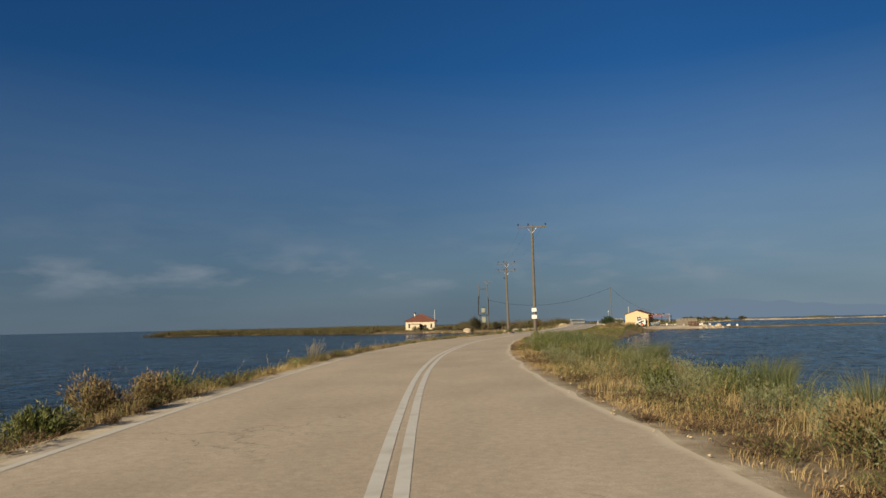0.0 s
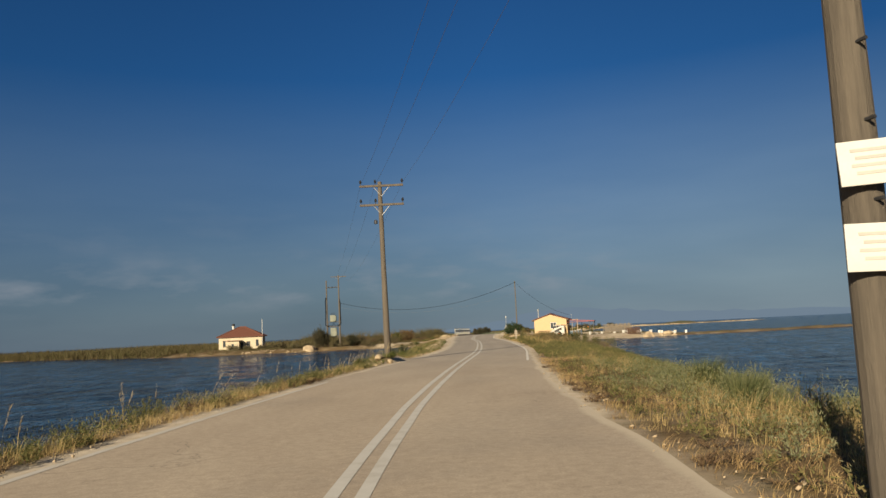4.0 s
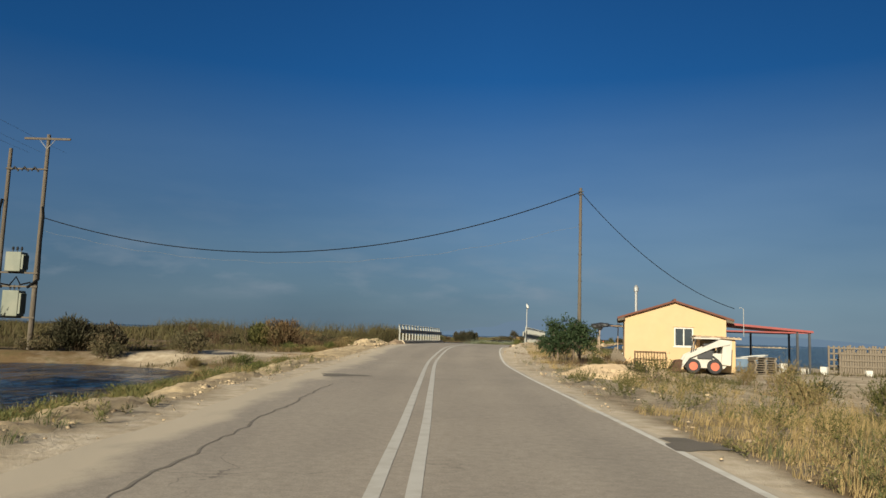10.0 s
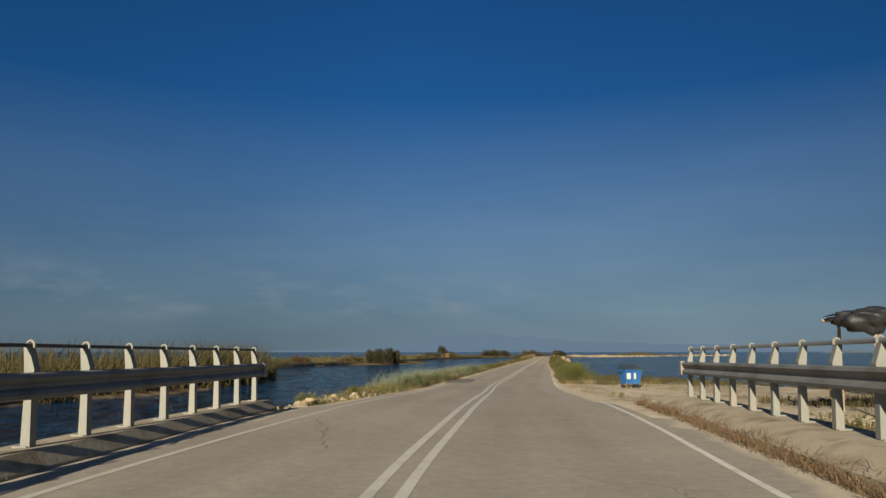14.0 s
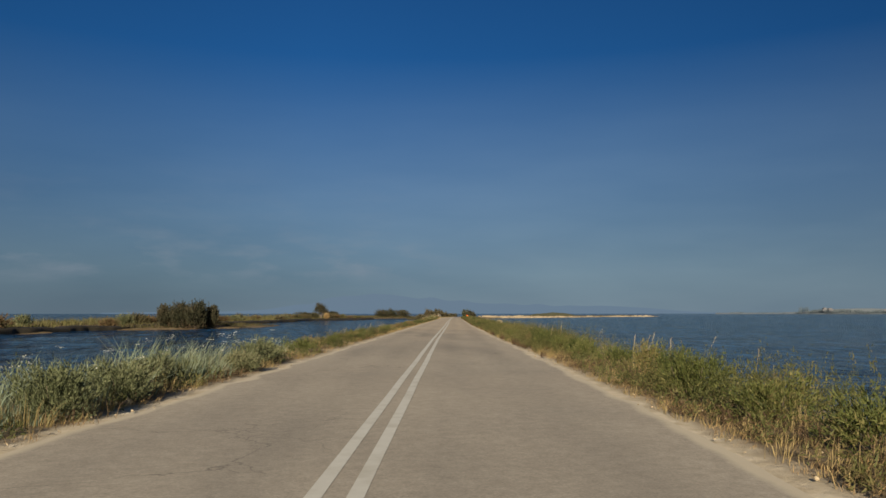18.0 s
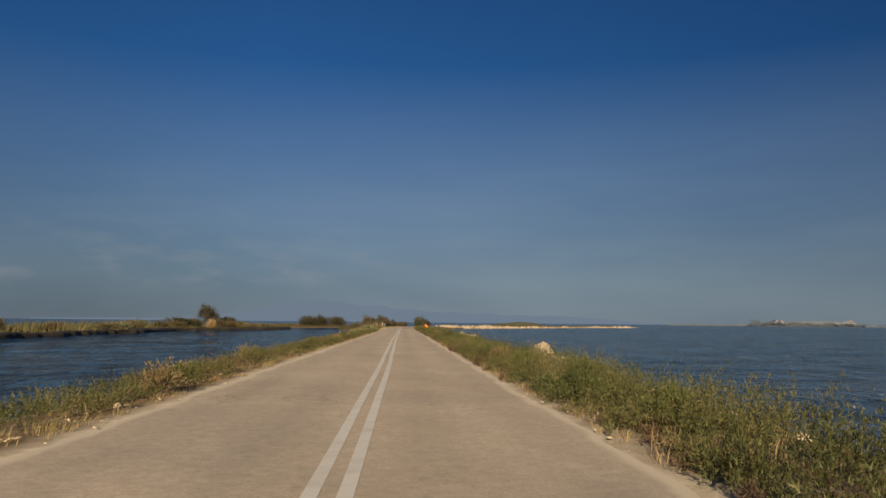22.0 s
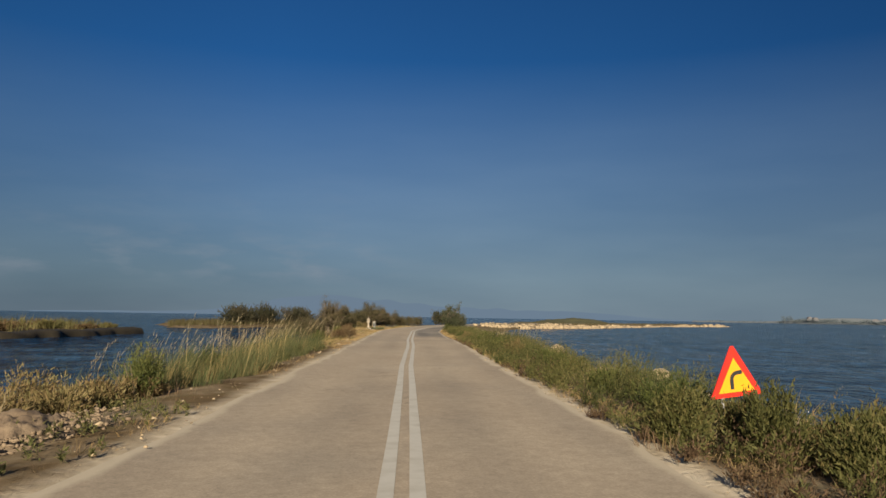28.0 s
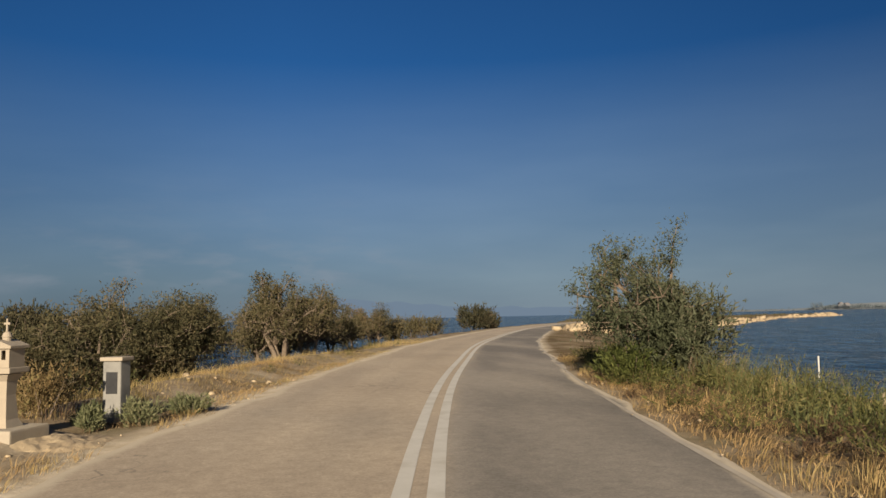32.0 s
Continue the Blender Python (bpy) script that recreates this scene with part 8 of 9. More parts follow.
for i in range(16):
    rock("boulder", 32.5 + rs.uniform(-3.0, 3.4), 68.6 + rs.uniform(-1.0, 2.2), rs.uniform(0.25, 0.62), 60 + i, "pale limestone boulder piled at the yard's shore", 0.25)
for i in range(9):
    rock("boulder", -7.4 + 0.45 * i + rs.uniform(-0.5, 0.5), 122.5 + 0.9 * i, rs.uniform(0.25, 0.5), 80 + i, "pale rubble stone beside the bridge end", 0.2)
rock("boulder", -0.1, -26.6, 0.2, 95, "small yellowish stone at the pole's foot", 0.1)
rock("boulder", -0.9, -25.4, 0.24, 96, "small yellowish stone at the pole's foot", 0.1)


def stones(name, x, y, size, label, mat, lift=0.0):
    """Many small angular stones in one mesh."""
    n = len(x)
    t = (1 + 5 ** 0.5) / 2
    ico = np.array([(-1, t, 0), (1, t, 0), (-1, -t, 0), (1, -t, 0), (0, -1, t), (0, 1, t), (0, -1, -t), (0, 1, -t), (t, 0, -1), (t, 0, 1), (-t, 0, -1), (-t, 0, 1)]) / 1.9
    tri = np.array([(0, 11, 5), (0, 5, 1), (0, 1, 7), (0, 7, 10), (0, 10, 11), (1, 5, 9), (5, 11, 4), (11, 10, 2), (10, 7, 6), (7, 1, 8), (3, 9, 4), (3, 4, 2), (3, 2, 6), (3, 6, 8), (3, 8, 9), (4, 9, 5), (2, 4, 11), (6, 2, 10), (8, 6, 7), (9, 8, 1)])
    z = ground_height(x, y) + lift
    ax = rng.uniform(0.5, 1.4, (n, 1, 3)) * np.array([1, 1, 0.65])
    v = ico[None] * (1 + np.clip(rng.normal(0, 0.3, (n, 12, 1)), -0.5, 0.6)) * ax * size[:, None, None]
    a = rng.uniform(0, 6.28, n)
    c, s = np.cos(a)[:, None], np.sin(a)[:, None]
    v = np.stack([v[..., 0] * c - v[..., 1] * s, v[..., 0] * s + v[..., 1] * c, v[..., 2]], -1) + np.stack([x, y, z], -1)[:, None]
    f = tri[None] + (np.arange(n) * 12)[:, None, None]
    return raw_mesh(name, v.reshape(-1, 3), None, f.reshape(-1, 3), mat, "stuff", label, "stones")


xs, ys_, ss = [], [], []
for y0, y1, side, d0, d1, dens, smax in ((-35, -12, -1, 0.5, 4, 7, 0.13), (-12, 4, -1, 0.6, 5, 3.2, 0.11), (4, 66, -1, 0.7, 3.0, 14, 0.085), (0, 96, -1, 0.8, 3.2, 18, 0.06), (10, 66, -1, 1.0, 2.3, 0.5, 0.18), (4, 66, -1, 3.0, 6, 2.5, 0.1), (66, 84, -1, 0.8, 3.5, 8, 0.09), (84, 97.5, -1, 0.7, 2.9, 80, 0.1), (119, 135, -1, 0.6, 5, 5, 0.26), (135, 420, -1, 0.6, 5, 0.5, 0.14), (40, 100, 1, 0.5, 6, 1.4, 0.1), (-130, -35, 1, 0.2, 2, 0.8, 0.06), (395, 440, -1, 0.4, 5, 1.2, 0.1), (240, 430, 1, 3.0, 7, 0.7, 0.3)):
    x, y, u = verge_points(y0, y1, side, d0, d1, dens)
    xs.append(x), ys_.append(y), ss.append(smax * rng.uniform(0.25, 1.0, len(x)) ** 2)
stones("loose_stones", np.concatenate(xs), np.concatenate(ys_), np.concatenate(ss), "pale loose stones and rubble on the banks", M_ROCK)
xs, ys_ = [], []
for side in (-1, 1):
    x, y, u = verge_points(-130, 440, side, -0.15, 0.9, 2.2)
    xs.append(x), ys_.append(y)
x, y = np.concatenate(xs), np.concatenate(ys_)
stones("gravel", x, y, rng.uniform(0.008, 0.03, len(x)), "fine pale gravel along the asphalt edges", M_ROCK, 0.04)
# breakwater of boulders along the far spit
t = rng.uniform(0, 1, 1500)
sp = np.array([(83, 482), (91, 496), (121, 521), (180, 588), (226, 621)], float)
tt = np.linspace(0, 1, 5)
x, y = np.interp(t, tt, sp[:, 0]) + rng.normal(0, 0.8, 1500) + 0.8, np.interp(t, tt, sp[:, 1]) + rng.normal(0, 1.0, 1500)
stones("breakwater", x, y, rng.uniform(0.3, 0.75, 1500), "pale boulders of the distant breakwater", M_ROCK, 0.15)
x = rng.uniform(-44, -12, 200)
y = np.interp(x, [-60, -55, -40, -30, -21, -12], [68, 66.5, 71.5, 66.5, 57, 60]) + rng.uniform(-0.3, 2.2, 200)
stones("shore_stones", x, y, rng.uniform(0.08, 0.24, 200), "pale stones along the lagoon shore", M_ROCK)


def heap(name, x, y, w, d, h, mat, label, seed, rough=0.38):
    n = 72
    gx_, gy_ = np.meshgrid(np.linspace(-1, 1, n), np.linspace(-1, 1, n), indexing="ij")
    r = np.sqrt(gx_ ** 2 + gy_ ** 2)
    z = h * np.clip(1 - r, 0, 1) ** 0.8 * (0.75 + 0.5 * value_noise(gx_ * 2.2 + seed, gy_ * 2.2, seed)) + rough * h * np.clip(1 - r, 0, 0.4) * (np.abs(value_noise(gx_ * 5, gy_ * 5, seed) - 0.5) + 0.7 * np.abs(value_noise(gx_ * 12, gy_ * 12, seed + 1) - 0.5)) * 2.6
    X, Y = x + gx_ * w / 2, y + gy_ * d / 2
    Z = ground_height(X, Y) + z - 0.06
    i = np.arange(n * n).reshape(n, n)
    return raw_mesh(name, np.stack([X, Y, Z], -1).reshape(-1, 3), np.stack([i[:-1, :-1], i[1:, :-1], i[1:, 1:], i[:-1, 1:]], -1).reshape(-1, 4), None, mat, "", label, "sand heap", None, True)


# rough berm of yellowish sandy rubble along the lagoon side of the road
M_BERM = surface("sandy_rubble", (0.3, 0.225, 0.125), (0.52, 0.41, 0.25), 3.5, 0.95, bump=1.0, fine=22, stain=(0.2, 0.15, 0.085), stain_scale=1.3, world_space=True)
by_, bu_ = np.meshgrid(np.arange(-4, 96.5, 0.13), np.linspace(0, 1, 26), indexing="ij")
bo_ = 0.55 + (2.5 + 0.9 * value_noise(by_ * 0.2, 0 * by_, 303)) * bu_
bx_ = road_x(by_) - (half_left(by_) + bo_) / road_cos(by_)
lump = value_noise(bx_ * 1.3, by_ * 1.3, 301) * 0.5 + value_noise(bx_ * 3.4, by_ * 3.4, 302) * 0.3 + value_noise(bx_ * 8, by_ * 8, 304) * 0.2
rise = np.clip(np.sin(math.pi * bu_), 0, 1) ** 0.7 * (0.35 + 0.65 * step((by_ + 4) / 10))
bz_ = ground_height(bx_, by_) - 0.05 + rise * (0.03 + 0.16 * np.clip(lump - 0.2, 0, 1) + 0.09 * np.abs(value_noise(bx_ * 5, by_ * 5, 305) - 0.5) + 0.07 * value_noise(bx_ * 11, by_ * 11, 306))
bi_ = np.arange(bz_.size).reshape(bz_.shape)
raw_mesh("rubble_berm", np.stack([bx_, by_, bz_], -1).reshape(-1, 3), np.stack([bi_[:-1, :-1], bi_[1:, :-1], bi_[1:, 1:], bi_[:-1, 1:]], -1).reshape(-1, 4), None, M_BERM, "structure", "rough berm of yellowish sandy rubble beside the road", "berm", None, True)

M_DUNE = surface("dune_scrub", (0.045, 0.045, 0.022), (0.085, 0.08, 0.04), 0.5, 0.95, bump=0.5, fine=4, world_space=True)
M_SAND = surface("heaped_sand", (0.44, 0.32, 0.19), (0.57, 0.43, 0.27), 2, 0.95, bump=0.5, fine=30, world_space=True)
heap("sand_mound", 7.9, 62.4, 5.4, 3.2, 0.78, M_SAND, "pale heap of building sand by the road", 3, 0.15)
heap("rubble_mound", -6.9, 88.5, 3.0, 6.0, 0.34, M_BERM, "pale heap of stony spoil by the bridge", 8, 0.8)
heap("rubble_mound", -5.7, 96.4, 1.7, 2.4, 0.42, M_RUBBLE, "low heap of stony rubble against the kerb's end", 12)
heap("rubble_mound", -7.8, 80.0, 2.6, 4.0, 0.26, M_BERM, "low pale heap of stony spoil by the road", 9)
for i in range(54):
    far_ = i % 5 == 0
    x, y = (-7.6 + rs.uniform(-0.9, 0.9), 80.0 + rs.uniform(-2.2, 2.2)) if far_ else (-6.8 + rs.uniform(-1.1, 1.1), 88.6 + rs.uniform(-3.2, 4.5))
    rock("rubble_block", x, y, rs.uniform(0.06, 0.13) * (1.5 if i == 4 else 1), 500 + i, "yellowish broken limestone block on the spoil heap", 0.25, group="rubble blocks", z=gz_at(x, y) + (0.03 if far_ else 0.12))

heap("dune", 160, 624, 32, 26, 2.2, M_DUNE, "low olive-green scrubby dune on the far spit", 14)

# blocks, crates and cages in the yard
bm = new_bm()
box(bm, -0.2, 0.2, -0.2, 0.2, 0, 0.62, 0.03)
blk = mesh_ob("concrete_block", bm, M_WHITE, pose(22.0, 83.0, gz_at(22, 83) - 0.03), "whitewashed concrete block standing in a row", "block", "white blocks in the yard")
for i in range(1, 16):
    x = 22 + 1.15 * i + 0.4 * math.sin(3 * i)
    y = 83 - 0.55 * i + (5 if i > 9 else 0)
    copy_thing(blk, pose(x, y, gz_at(x, y) - 0.03 - (0.2 if i % 3 == 1 else 0), 0, 0, 23 * i))


def slat_screen(name, x, y, rz, w, h, mat, label, n):
    e = empty(name, pose(x, y, gz_at(x, y), 0, 0, rz), label, "crate stack", "stacks in the yard")
    for i in range(n):
        bm = new_bm()
        xx = -w / 2 + w * i / (n - 1)
        hh_ = h * (0.88 + 0.12 * math.sin(5 * i))
        box(bm, xx - 0.06, xx + 0.06, -0.03, 0.03, 0, hh_)
        part("slat", bm, mat, e)
    for z in (0.15, h * 0.3, h * 0.5, h * 0.7, h * 0.88):
        for yy in (-0.04, 1.2):
            bm = new_bm()
            box(bm, -w / 2, w / 2, yy - 0.055, yy - 0.0, z - 0.05, z + 0.05)
            part("rail", bm, mat, e)
    for i in range(n // 2):
        bm = new_bm()
        xx = -w / 2 + w * i / (n // 2 - 1)
        box(bm, xx - 0.05, xx + 0.05, 1.2, 1.26, 0, h * 0.95)
        part("slat", bm, mat, e)
    return e


slat_screen("crate_stack", 27.2, 81.0, 8, 5.2, 2.0, M_PLANK, "stack of weathered slatted wooden fish crates", 32)
slat_screen("iron_cage", 28.4, 70.4, 6, 2.2, 1.25, M_RUST, "rusty iron cage standing in the yard", 13)

# patches of newer asphalt
def road_patch(name, x, y, w, d, seed, mat, label, rz=0.0):
    n = 22
    bm = new_bm()
    vs = []
    for k in range(n):
        a = 2 * math.pi * k / n
        r = 1 + 0.28 * math.sin(3 * a + seed) + 0.12 * math.sin(7 * a + 2 * seed)
        px, py = math.cos(a) * w / 2 * r, math.sin(a) * d / 2 * r
        c, s = math.cos(radians(rz)), math.sin(radians(rz))
        X, Y = x + px * c - py * s, y + px * s + py * c
        vs.append(bm.verts.new((X, Y, float(road_z(np.array(Y))) + 0.006)))
    bm.faces.new(vs)
    ob = part(name, bm, mat)
    return tagged(ob, label, "road patch", "", "structure")


road_patch("asphalt_patch", -2.2, 56.0, 1.5, 1.5, 1.0, M_PATCH, "dark broken patch in the asphalt edge")
road_patch("asphalt_patch", 5.55, 42.5, 0.9, 1.3, 2.2, M_PATCH, "small dark patch at the road edge")
bm = new_bm()
outline = [(3.3, 154.5), (3.2, 158.0), (3.4, 160.5), (3.9, 162.3), (4.7, 163.9), (5.5, 163.8), (6.4, 163.1), (7.1, 162.6), (6.95, 162.1), (6.1, 162.2), (5.8, 161.4), (5.95, 160.3), (5.7, 159.2), (5.85, 158.3), (5.4, 157.0), (5.1, 154.8)]
ring_ = []
for (x0, y0), (x1, y1) in zip(outline, outline[1:] + outline[:1]):
    for f_ in np.linspace(0, 1, 7)[:-1]:
        ring_.append(bm.verts.new((x0 + (x1 - x0) * f_ + rs.uniform(-0.05, 0.05), y0 + (y1 - y0) * f_ + rs.uniform(-0.05, 0.05), 0)))
for v in ring_:
    v.co.z = float(road_z(np.array(v.co.y))) + 0.006
bm.faces.new(ring_)
tagged(part("asphalt_patch", bm, M_PATCH), "dark ragged asphalt repair patch in the opposite lane", "road patch", "", "structure")

# long meandering cracks in the old asphalt
def road_crack(points, width, seed):
    p = np.array(points, float)
    y = np.arange(p[0, 1], p[-1, 1], 0.12)
    x = np.interp(y, p[:, 1], p[:, 0]) + 0.16 * (value_noise(y * 1.1, 0 * y, seed) - 0.5) + 0.09 * (value_noise(y * 3.7, 0 * y, seed + 1) - 0.5)
    w = width * (0.35 + 1.1 * value_noise(y * 2.3, 0 * y, seed + 2))
    z = road_z(y) + 0.0045
    v = np.stack([np.stack([x - w / 2, y, z], -1), np.stack([x + w / 2, y, z], -1)], 1).reshape(-1, 3)
    i = np.arange(len(y) - 1) * 2
    return raw_mesh("road_crack", v, np.stack([i, i + 1, i + 3, i + 2], -1), None, M_CRACK, "structure", "dark meandering crack in the worn asphalt", "road crack")


M_CRACK = surface("crack_dirt", (0.15, 0.13, 0.1), (0.21, 0.182, 0.145), 3, 0.95, bump=0.3, fine=60, world_space=True)
road_crack([(1.05, 15), (1.0, 21.8), (0.9, 24.3), (0.53, 28.5), (0.0, 33.6), (-0.9, 42.1), (-1.7, 52)], 0.034, 201)
road_crack([(1.5, -12.5), (1.7, -9.0), (2.2, -6.0), (2.6, -3.5)], 0.04, 205)
road_crack([(-0.6, 110.5), (-1.1, 114), (-1.7, 119)], 0.026, 209)

# tall pale plume grass and dry flower stalks
def plumes(rows):
    bs, hs_ = [], []
    for y0, y1, side, d0, d1, n_, h0, h1 in rows:
        y = rng.uniform(y0, y1, n_)
        d = side * ((half_right(y) if side > 0 else half_left(y)) + rng.uniform(d0, d1, n_))
        x = road_x(y) + d / road_cos(y)
        bs.append(np.stack([x, y, ground_height(x, y)], -1)), hs_.append(rng.uniform(h0, h1, n_))
    b_, h_ = np.concatenate(bs), np.concatenate(hs_)
    n_ = len(b_)
    lean = np.stack([0.38 * h_ * rng.uniform(-0.1, 1.3, n_), 0.2 * h_ * rng.normal(0, 1, n_)], -1)
    blade_mesh("plume_stalks", b_, h_, np.full(n_, 0.009), lean, M_DRY, "tall thin dry stalks above the verge", "grass")
    # feathery heads: short hairs along the upper third of each stalk
    k = 16
    f = rng.uniform(0.62, 1.0, (n_, k))
    pz = f * 0.93
    cx_ = b_[:, None, 0] + lean[:, None, 0] * f ** 2
    cy_ = b_[:, None, 1] + lean[:, None, 1] * f ** 2
    base = np.stack([cx_, cy_, b_[:, None, 2] + h_[:, None] * pz], -1).reshape(-1, 3)
    m_ = len(base)
    ln = np.stack([rng.uniform(0.0, 0.09, m_), rng.normal(0, 0.03, m_)], -1)
    blade_mesh("plume_heads", base, rng.uniform(0.05, 0.12, m_), np.full(m_, 0.009), ln, M_PLUME, "pale feathery seed heads of the verge grass", "grass")


M_PLUME = foliage("plume_hairs", [(0.2, 0.155, 0.085), (0.29, 0.235, 0.14), (0.34, 0.29, 0.19)])
plumes(((-97.5, -96.6, -1, 1.0, 1.8, 40, 0.7, 1.25), (-88, -87.2, -1, 1.2, 1.9, 40, 0.7, 1.15), (-84, -79, -1, 0.8, 2.4, 40, 0.6, 0.95), (-72, -70, -1, 1.0, 2.0, 30, 0.6, 0.95), (-118, -60, -1, 0.8, 2.6, 24, 0.6, 0.9), (-60, -26, -1, 0.6, 3, 40, 0.7, 1.0), (-30, -22, -1, 0.5, 3.5, 60, 0.6, 1.1), (-10, 6, -1, 1.2, 4, 40, 0.6, 1.0)) + (
    (160, 235, 1, 1.2, 3.2, 34, 0.9, 1.3), (205, 240, -1, 0.5, 3, 30, 0.6, 1.0),
        (300, 360, -1, 0.5, 3, 40, 0.6, 1.0), (367, 392, -1, 1.0, 4.5, 170, 1.1, 1.75), (385, 402, 1, 1.6, 3.4, 26, 0.8, 1.15), (396, 420, -1, 1.0, 4.5, 30, 0.6, 1.0)))

# prickly pear on the bank
pc = empty("prickly_pear", pose(5.2, -100.4, gz_at(5.2, -100.4)) @ Matrix.Scale(0.55, 4), "small green prickly pear cactus among dry grass", "cactus")
rc = np.random.default_rng(33)
for k in range(11):
    bm = new_bm()
    bmesh.ops.create_icosphere(bm, subdivisions=2, radius=1)
    low = k < 5
    c_ = Vector((rc.uniform(-0.3, 0.3), rc.uniform(-0.12, 0.12), 0.14 if low else 0.38 + rc.uniform(-0.05, 0.1)))
    mt = Matrix.Translation(c_) @ pose(0, 0, 0, rc.uniform(-15, 15), rc.uniform(-30, 30), rc.uniform(-60, 60)) @ Matrix.Diagonal((0.12, 0.03, 0.17, 1))
    bmesh.ops.transform(bm, matrix=mt, verts=bm.verts)
    smooth(part("pad", bm, M_CACTUS, pc))

heap("spoil_mound", 55.7, 431.5, 1.5, 2.0, 0.14, M_ROCK, "low heap of pale gravel by the shrine", 31)
# rubble and broken spoil by the reeds
heap("rubble_mound", 41.0, 361.4, 2.2, 3.2, 0.45, M_RUBBLE, "low heap of pale broken stone on the verge", 21)
x, y = rng.normal(41.0, 0.6, 1300), rng.normal(361.4, 0.9, 1300)
k = np.abs(across(x, y)) > half_left(y) + 0.6
stones("spoil_stones", x[k], y[k], rng.uniform(0.012, 0.042, k.sum()), "angular brownish stones of the spoil heap", M_RUBBLE, 0.14)
for i, (x, y, h, w) in enumerate(((40.3, 364.8, 1.15, 2.0), (41.5, 365.0, 0.7, 1.4), (38.6, 360.2, 0.9, 1.8), (39.2, 363.0, 1.2, 2.2), (42.0, 366.2, 0.5, 1.0), (40.4, 359.6, 0.75, 1.7), (39.6, 361.6, 1.0, 2.0), (40.6, 362.6, 0.8, 1.6), (39.4, 357.8, 0.6, 1.6), (41.3, 363.6, 0.6, 1.3))):
    bush("dry_shrub", x, y, h, w, 330 + i, "brown half-dead shrub beside the rubble", "shrub", M_DRYSHRUB, "dry shrubs by the rubble", 420, 14, 0.06)
for i, (x, y, h, w) in enumerate(((50.0, 403.6, 0.8, 1.6), (48.8, 399.8, 0.9, 1.8), (50.4, 409.5, 0.9, 1.8), (50.8, 415.0, 1.0, 2.0), (51.2, 420.4, 1.0, 2.0), (52.0, 424.6, 0.9, 1.8))):
    bush("dry_shrub", x, y, h, w, 340 + i, "low reddish-brown shrub on the stony verge", "shrub", M_BROWNSHRUB, "dry shrubs by the bend", 300, 14, 0.06)
# low growth along the reed-side verge
for i in range(34):
    y = 198 + 4.5 * i + rs.uniform(-1.5, 1.5)
    dry = i % 3 == 1
    bush("dry_shrub" if dry else "shrub", float(road_x(y) - half_left(y) - rs.uniform(0.9, 2.6)), y, rs.uniform(0.4, 0.75), rs.uniform(1.0, 1.7), 730 + i, "low brown weed clump on the reed-side verge" if dry else "low grey-green weed clump on the reed-side verge", "shrub", M_DRYSHRUB if dry else M_SHRUB, "low clumps on the reed-side verge", 170, 14, 0.055, dead=60)
# scrub along the stony lagoon bank
for i, (x, y, h, w) in enumerate(((-2.4, -11.6, 0.85, 1.9), (-1.9, -9.8, 0.7, 1.5), (-1.5, -20.0, 0.4, 1.2), (-1.0, -18.2, 0.4, 1.3), (-2.3, -16.5, 0.45, 1.4), (-1.7, -22.4, 0.45, 0.9), (-0.2, -25.2, 0.35, 0.7), (-1.9, -25.6, 0.5, 0.9))):
    bush("dry_shrub" if i in (2, 3, 4) else "shrub", x, y, h, w, 770 + i, "low brown weeds on the stony bank" if i in (2, 3, 4) else "green bush on the stony bank by the pole", "shrub", M_DRYSHRUB if i in (2, 3, 4) else M_SHRUB, "bushes by the pole", 260, 14, 0.05)
for i in range(30):
    y = 6 + 2.05 * i
    dry = i % 3 == 0
    bush("dry_shrub" if dry else "shrub", float(road_x(y) - half_left(y) - rs.uniform(2.2, 5.0)), y, rs.uniform(0.3, 0.6), rs.uniform(1.0, 1.9), 790 + i, "low brown scrub on the lagoon bank" if dry else "low green scrub on the lagoon bank", "shrub", M_DRYSHRUB if dry else M_SHRUB, "scrub on the lagoon bank", 170, 14, 0.05, dead=60)
for i, (x, y, h, w) in enumerate(((-6.4, 136.2, 0.6, 1.6), (-5.3, 141.6, 0.7, 1.6), (-5.4, 130.0, 0.5, 1.4), (-5.0, 125.6, 0.5, 1.2), (-12.6, 125.2, 1.0, 2.4), (-2.2, 138.5, 0.5, 1.2))):
    bush("shrub", x, y, h, w, 830 + i, "green weeds among the rubble past the bridge", "shrub", M_SHRUB, "weeds past the bridge", 220, 14, 0.055)
for i, (x, y, h, w) in enumerate(((8.7, 98.0, 1.35, 2.2), (10.3, 98.6, 1.1, 2.4), (12.6, 99.2, 1.2, 2.4), (8.4, 96.4, 0.45, 1.4), (10.2, 98.2, 0.6, 1.6), (14.5, 98.4, 0.8, 2.0), (6.6, 93.0, 0.35, 1.2), (8.0, 90.5, 0.4, 1.4), (9.6, 92.8, 0.4, 1.6))):
    bush("shrub" if i in (0, 1, 2, 5) else "dry_shrub", x, y, h, w, 860 + i, "rounded green bush beside the bridge" if i in (0, 1, 2, 5) else "low brown scrub on sandy ground by the bridge", "shrub", M_SHRUB if i in (0, 1, 2, 5) else M_DRYSHRUB, "scrub by the bridge", 260, 14, 0.055)
for i in range(30):
    y = 12 + 1.9 * i
    dry = i % 2 == 0
    bush("dry_shrub" if dry else "shrub", float(road_x(y) + half_right(y) + rs.uniform(3.4, 11.0)), y, rs.uniform(0.8, 1.45), rs.uniform(1.3, 2.4), 880 + i, "brown bushy scrub in the verge grass" if dry else "dark green bushy scrub in the verge grass", "shrub", M_DRYSHRUB if i % 4 == 0 else M_TAMARISK if dry else M_VERGE, "scrub before the yard", 200, 14, 0.06, dead=60)
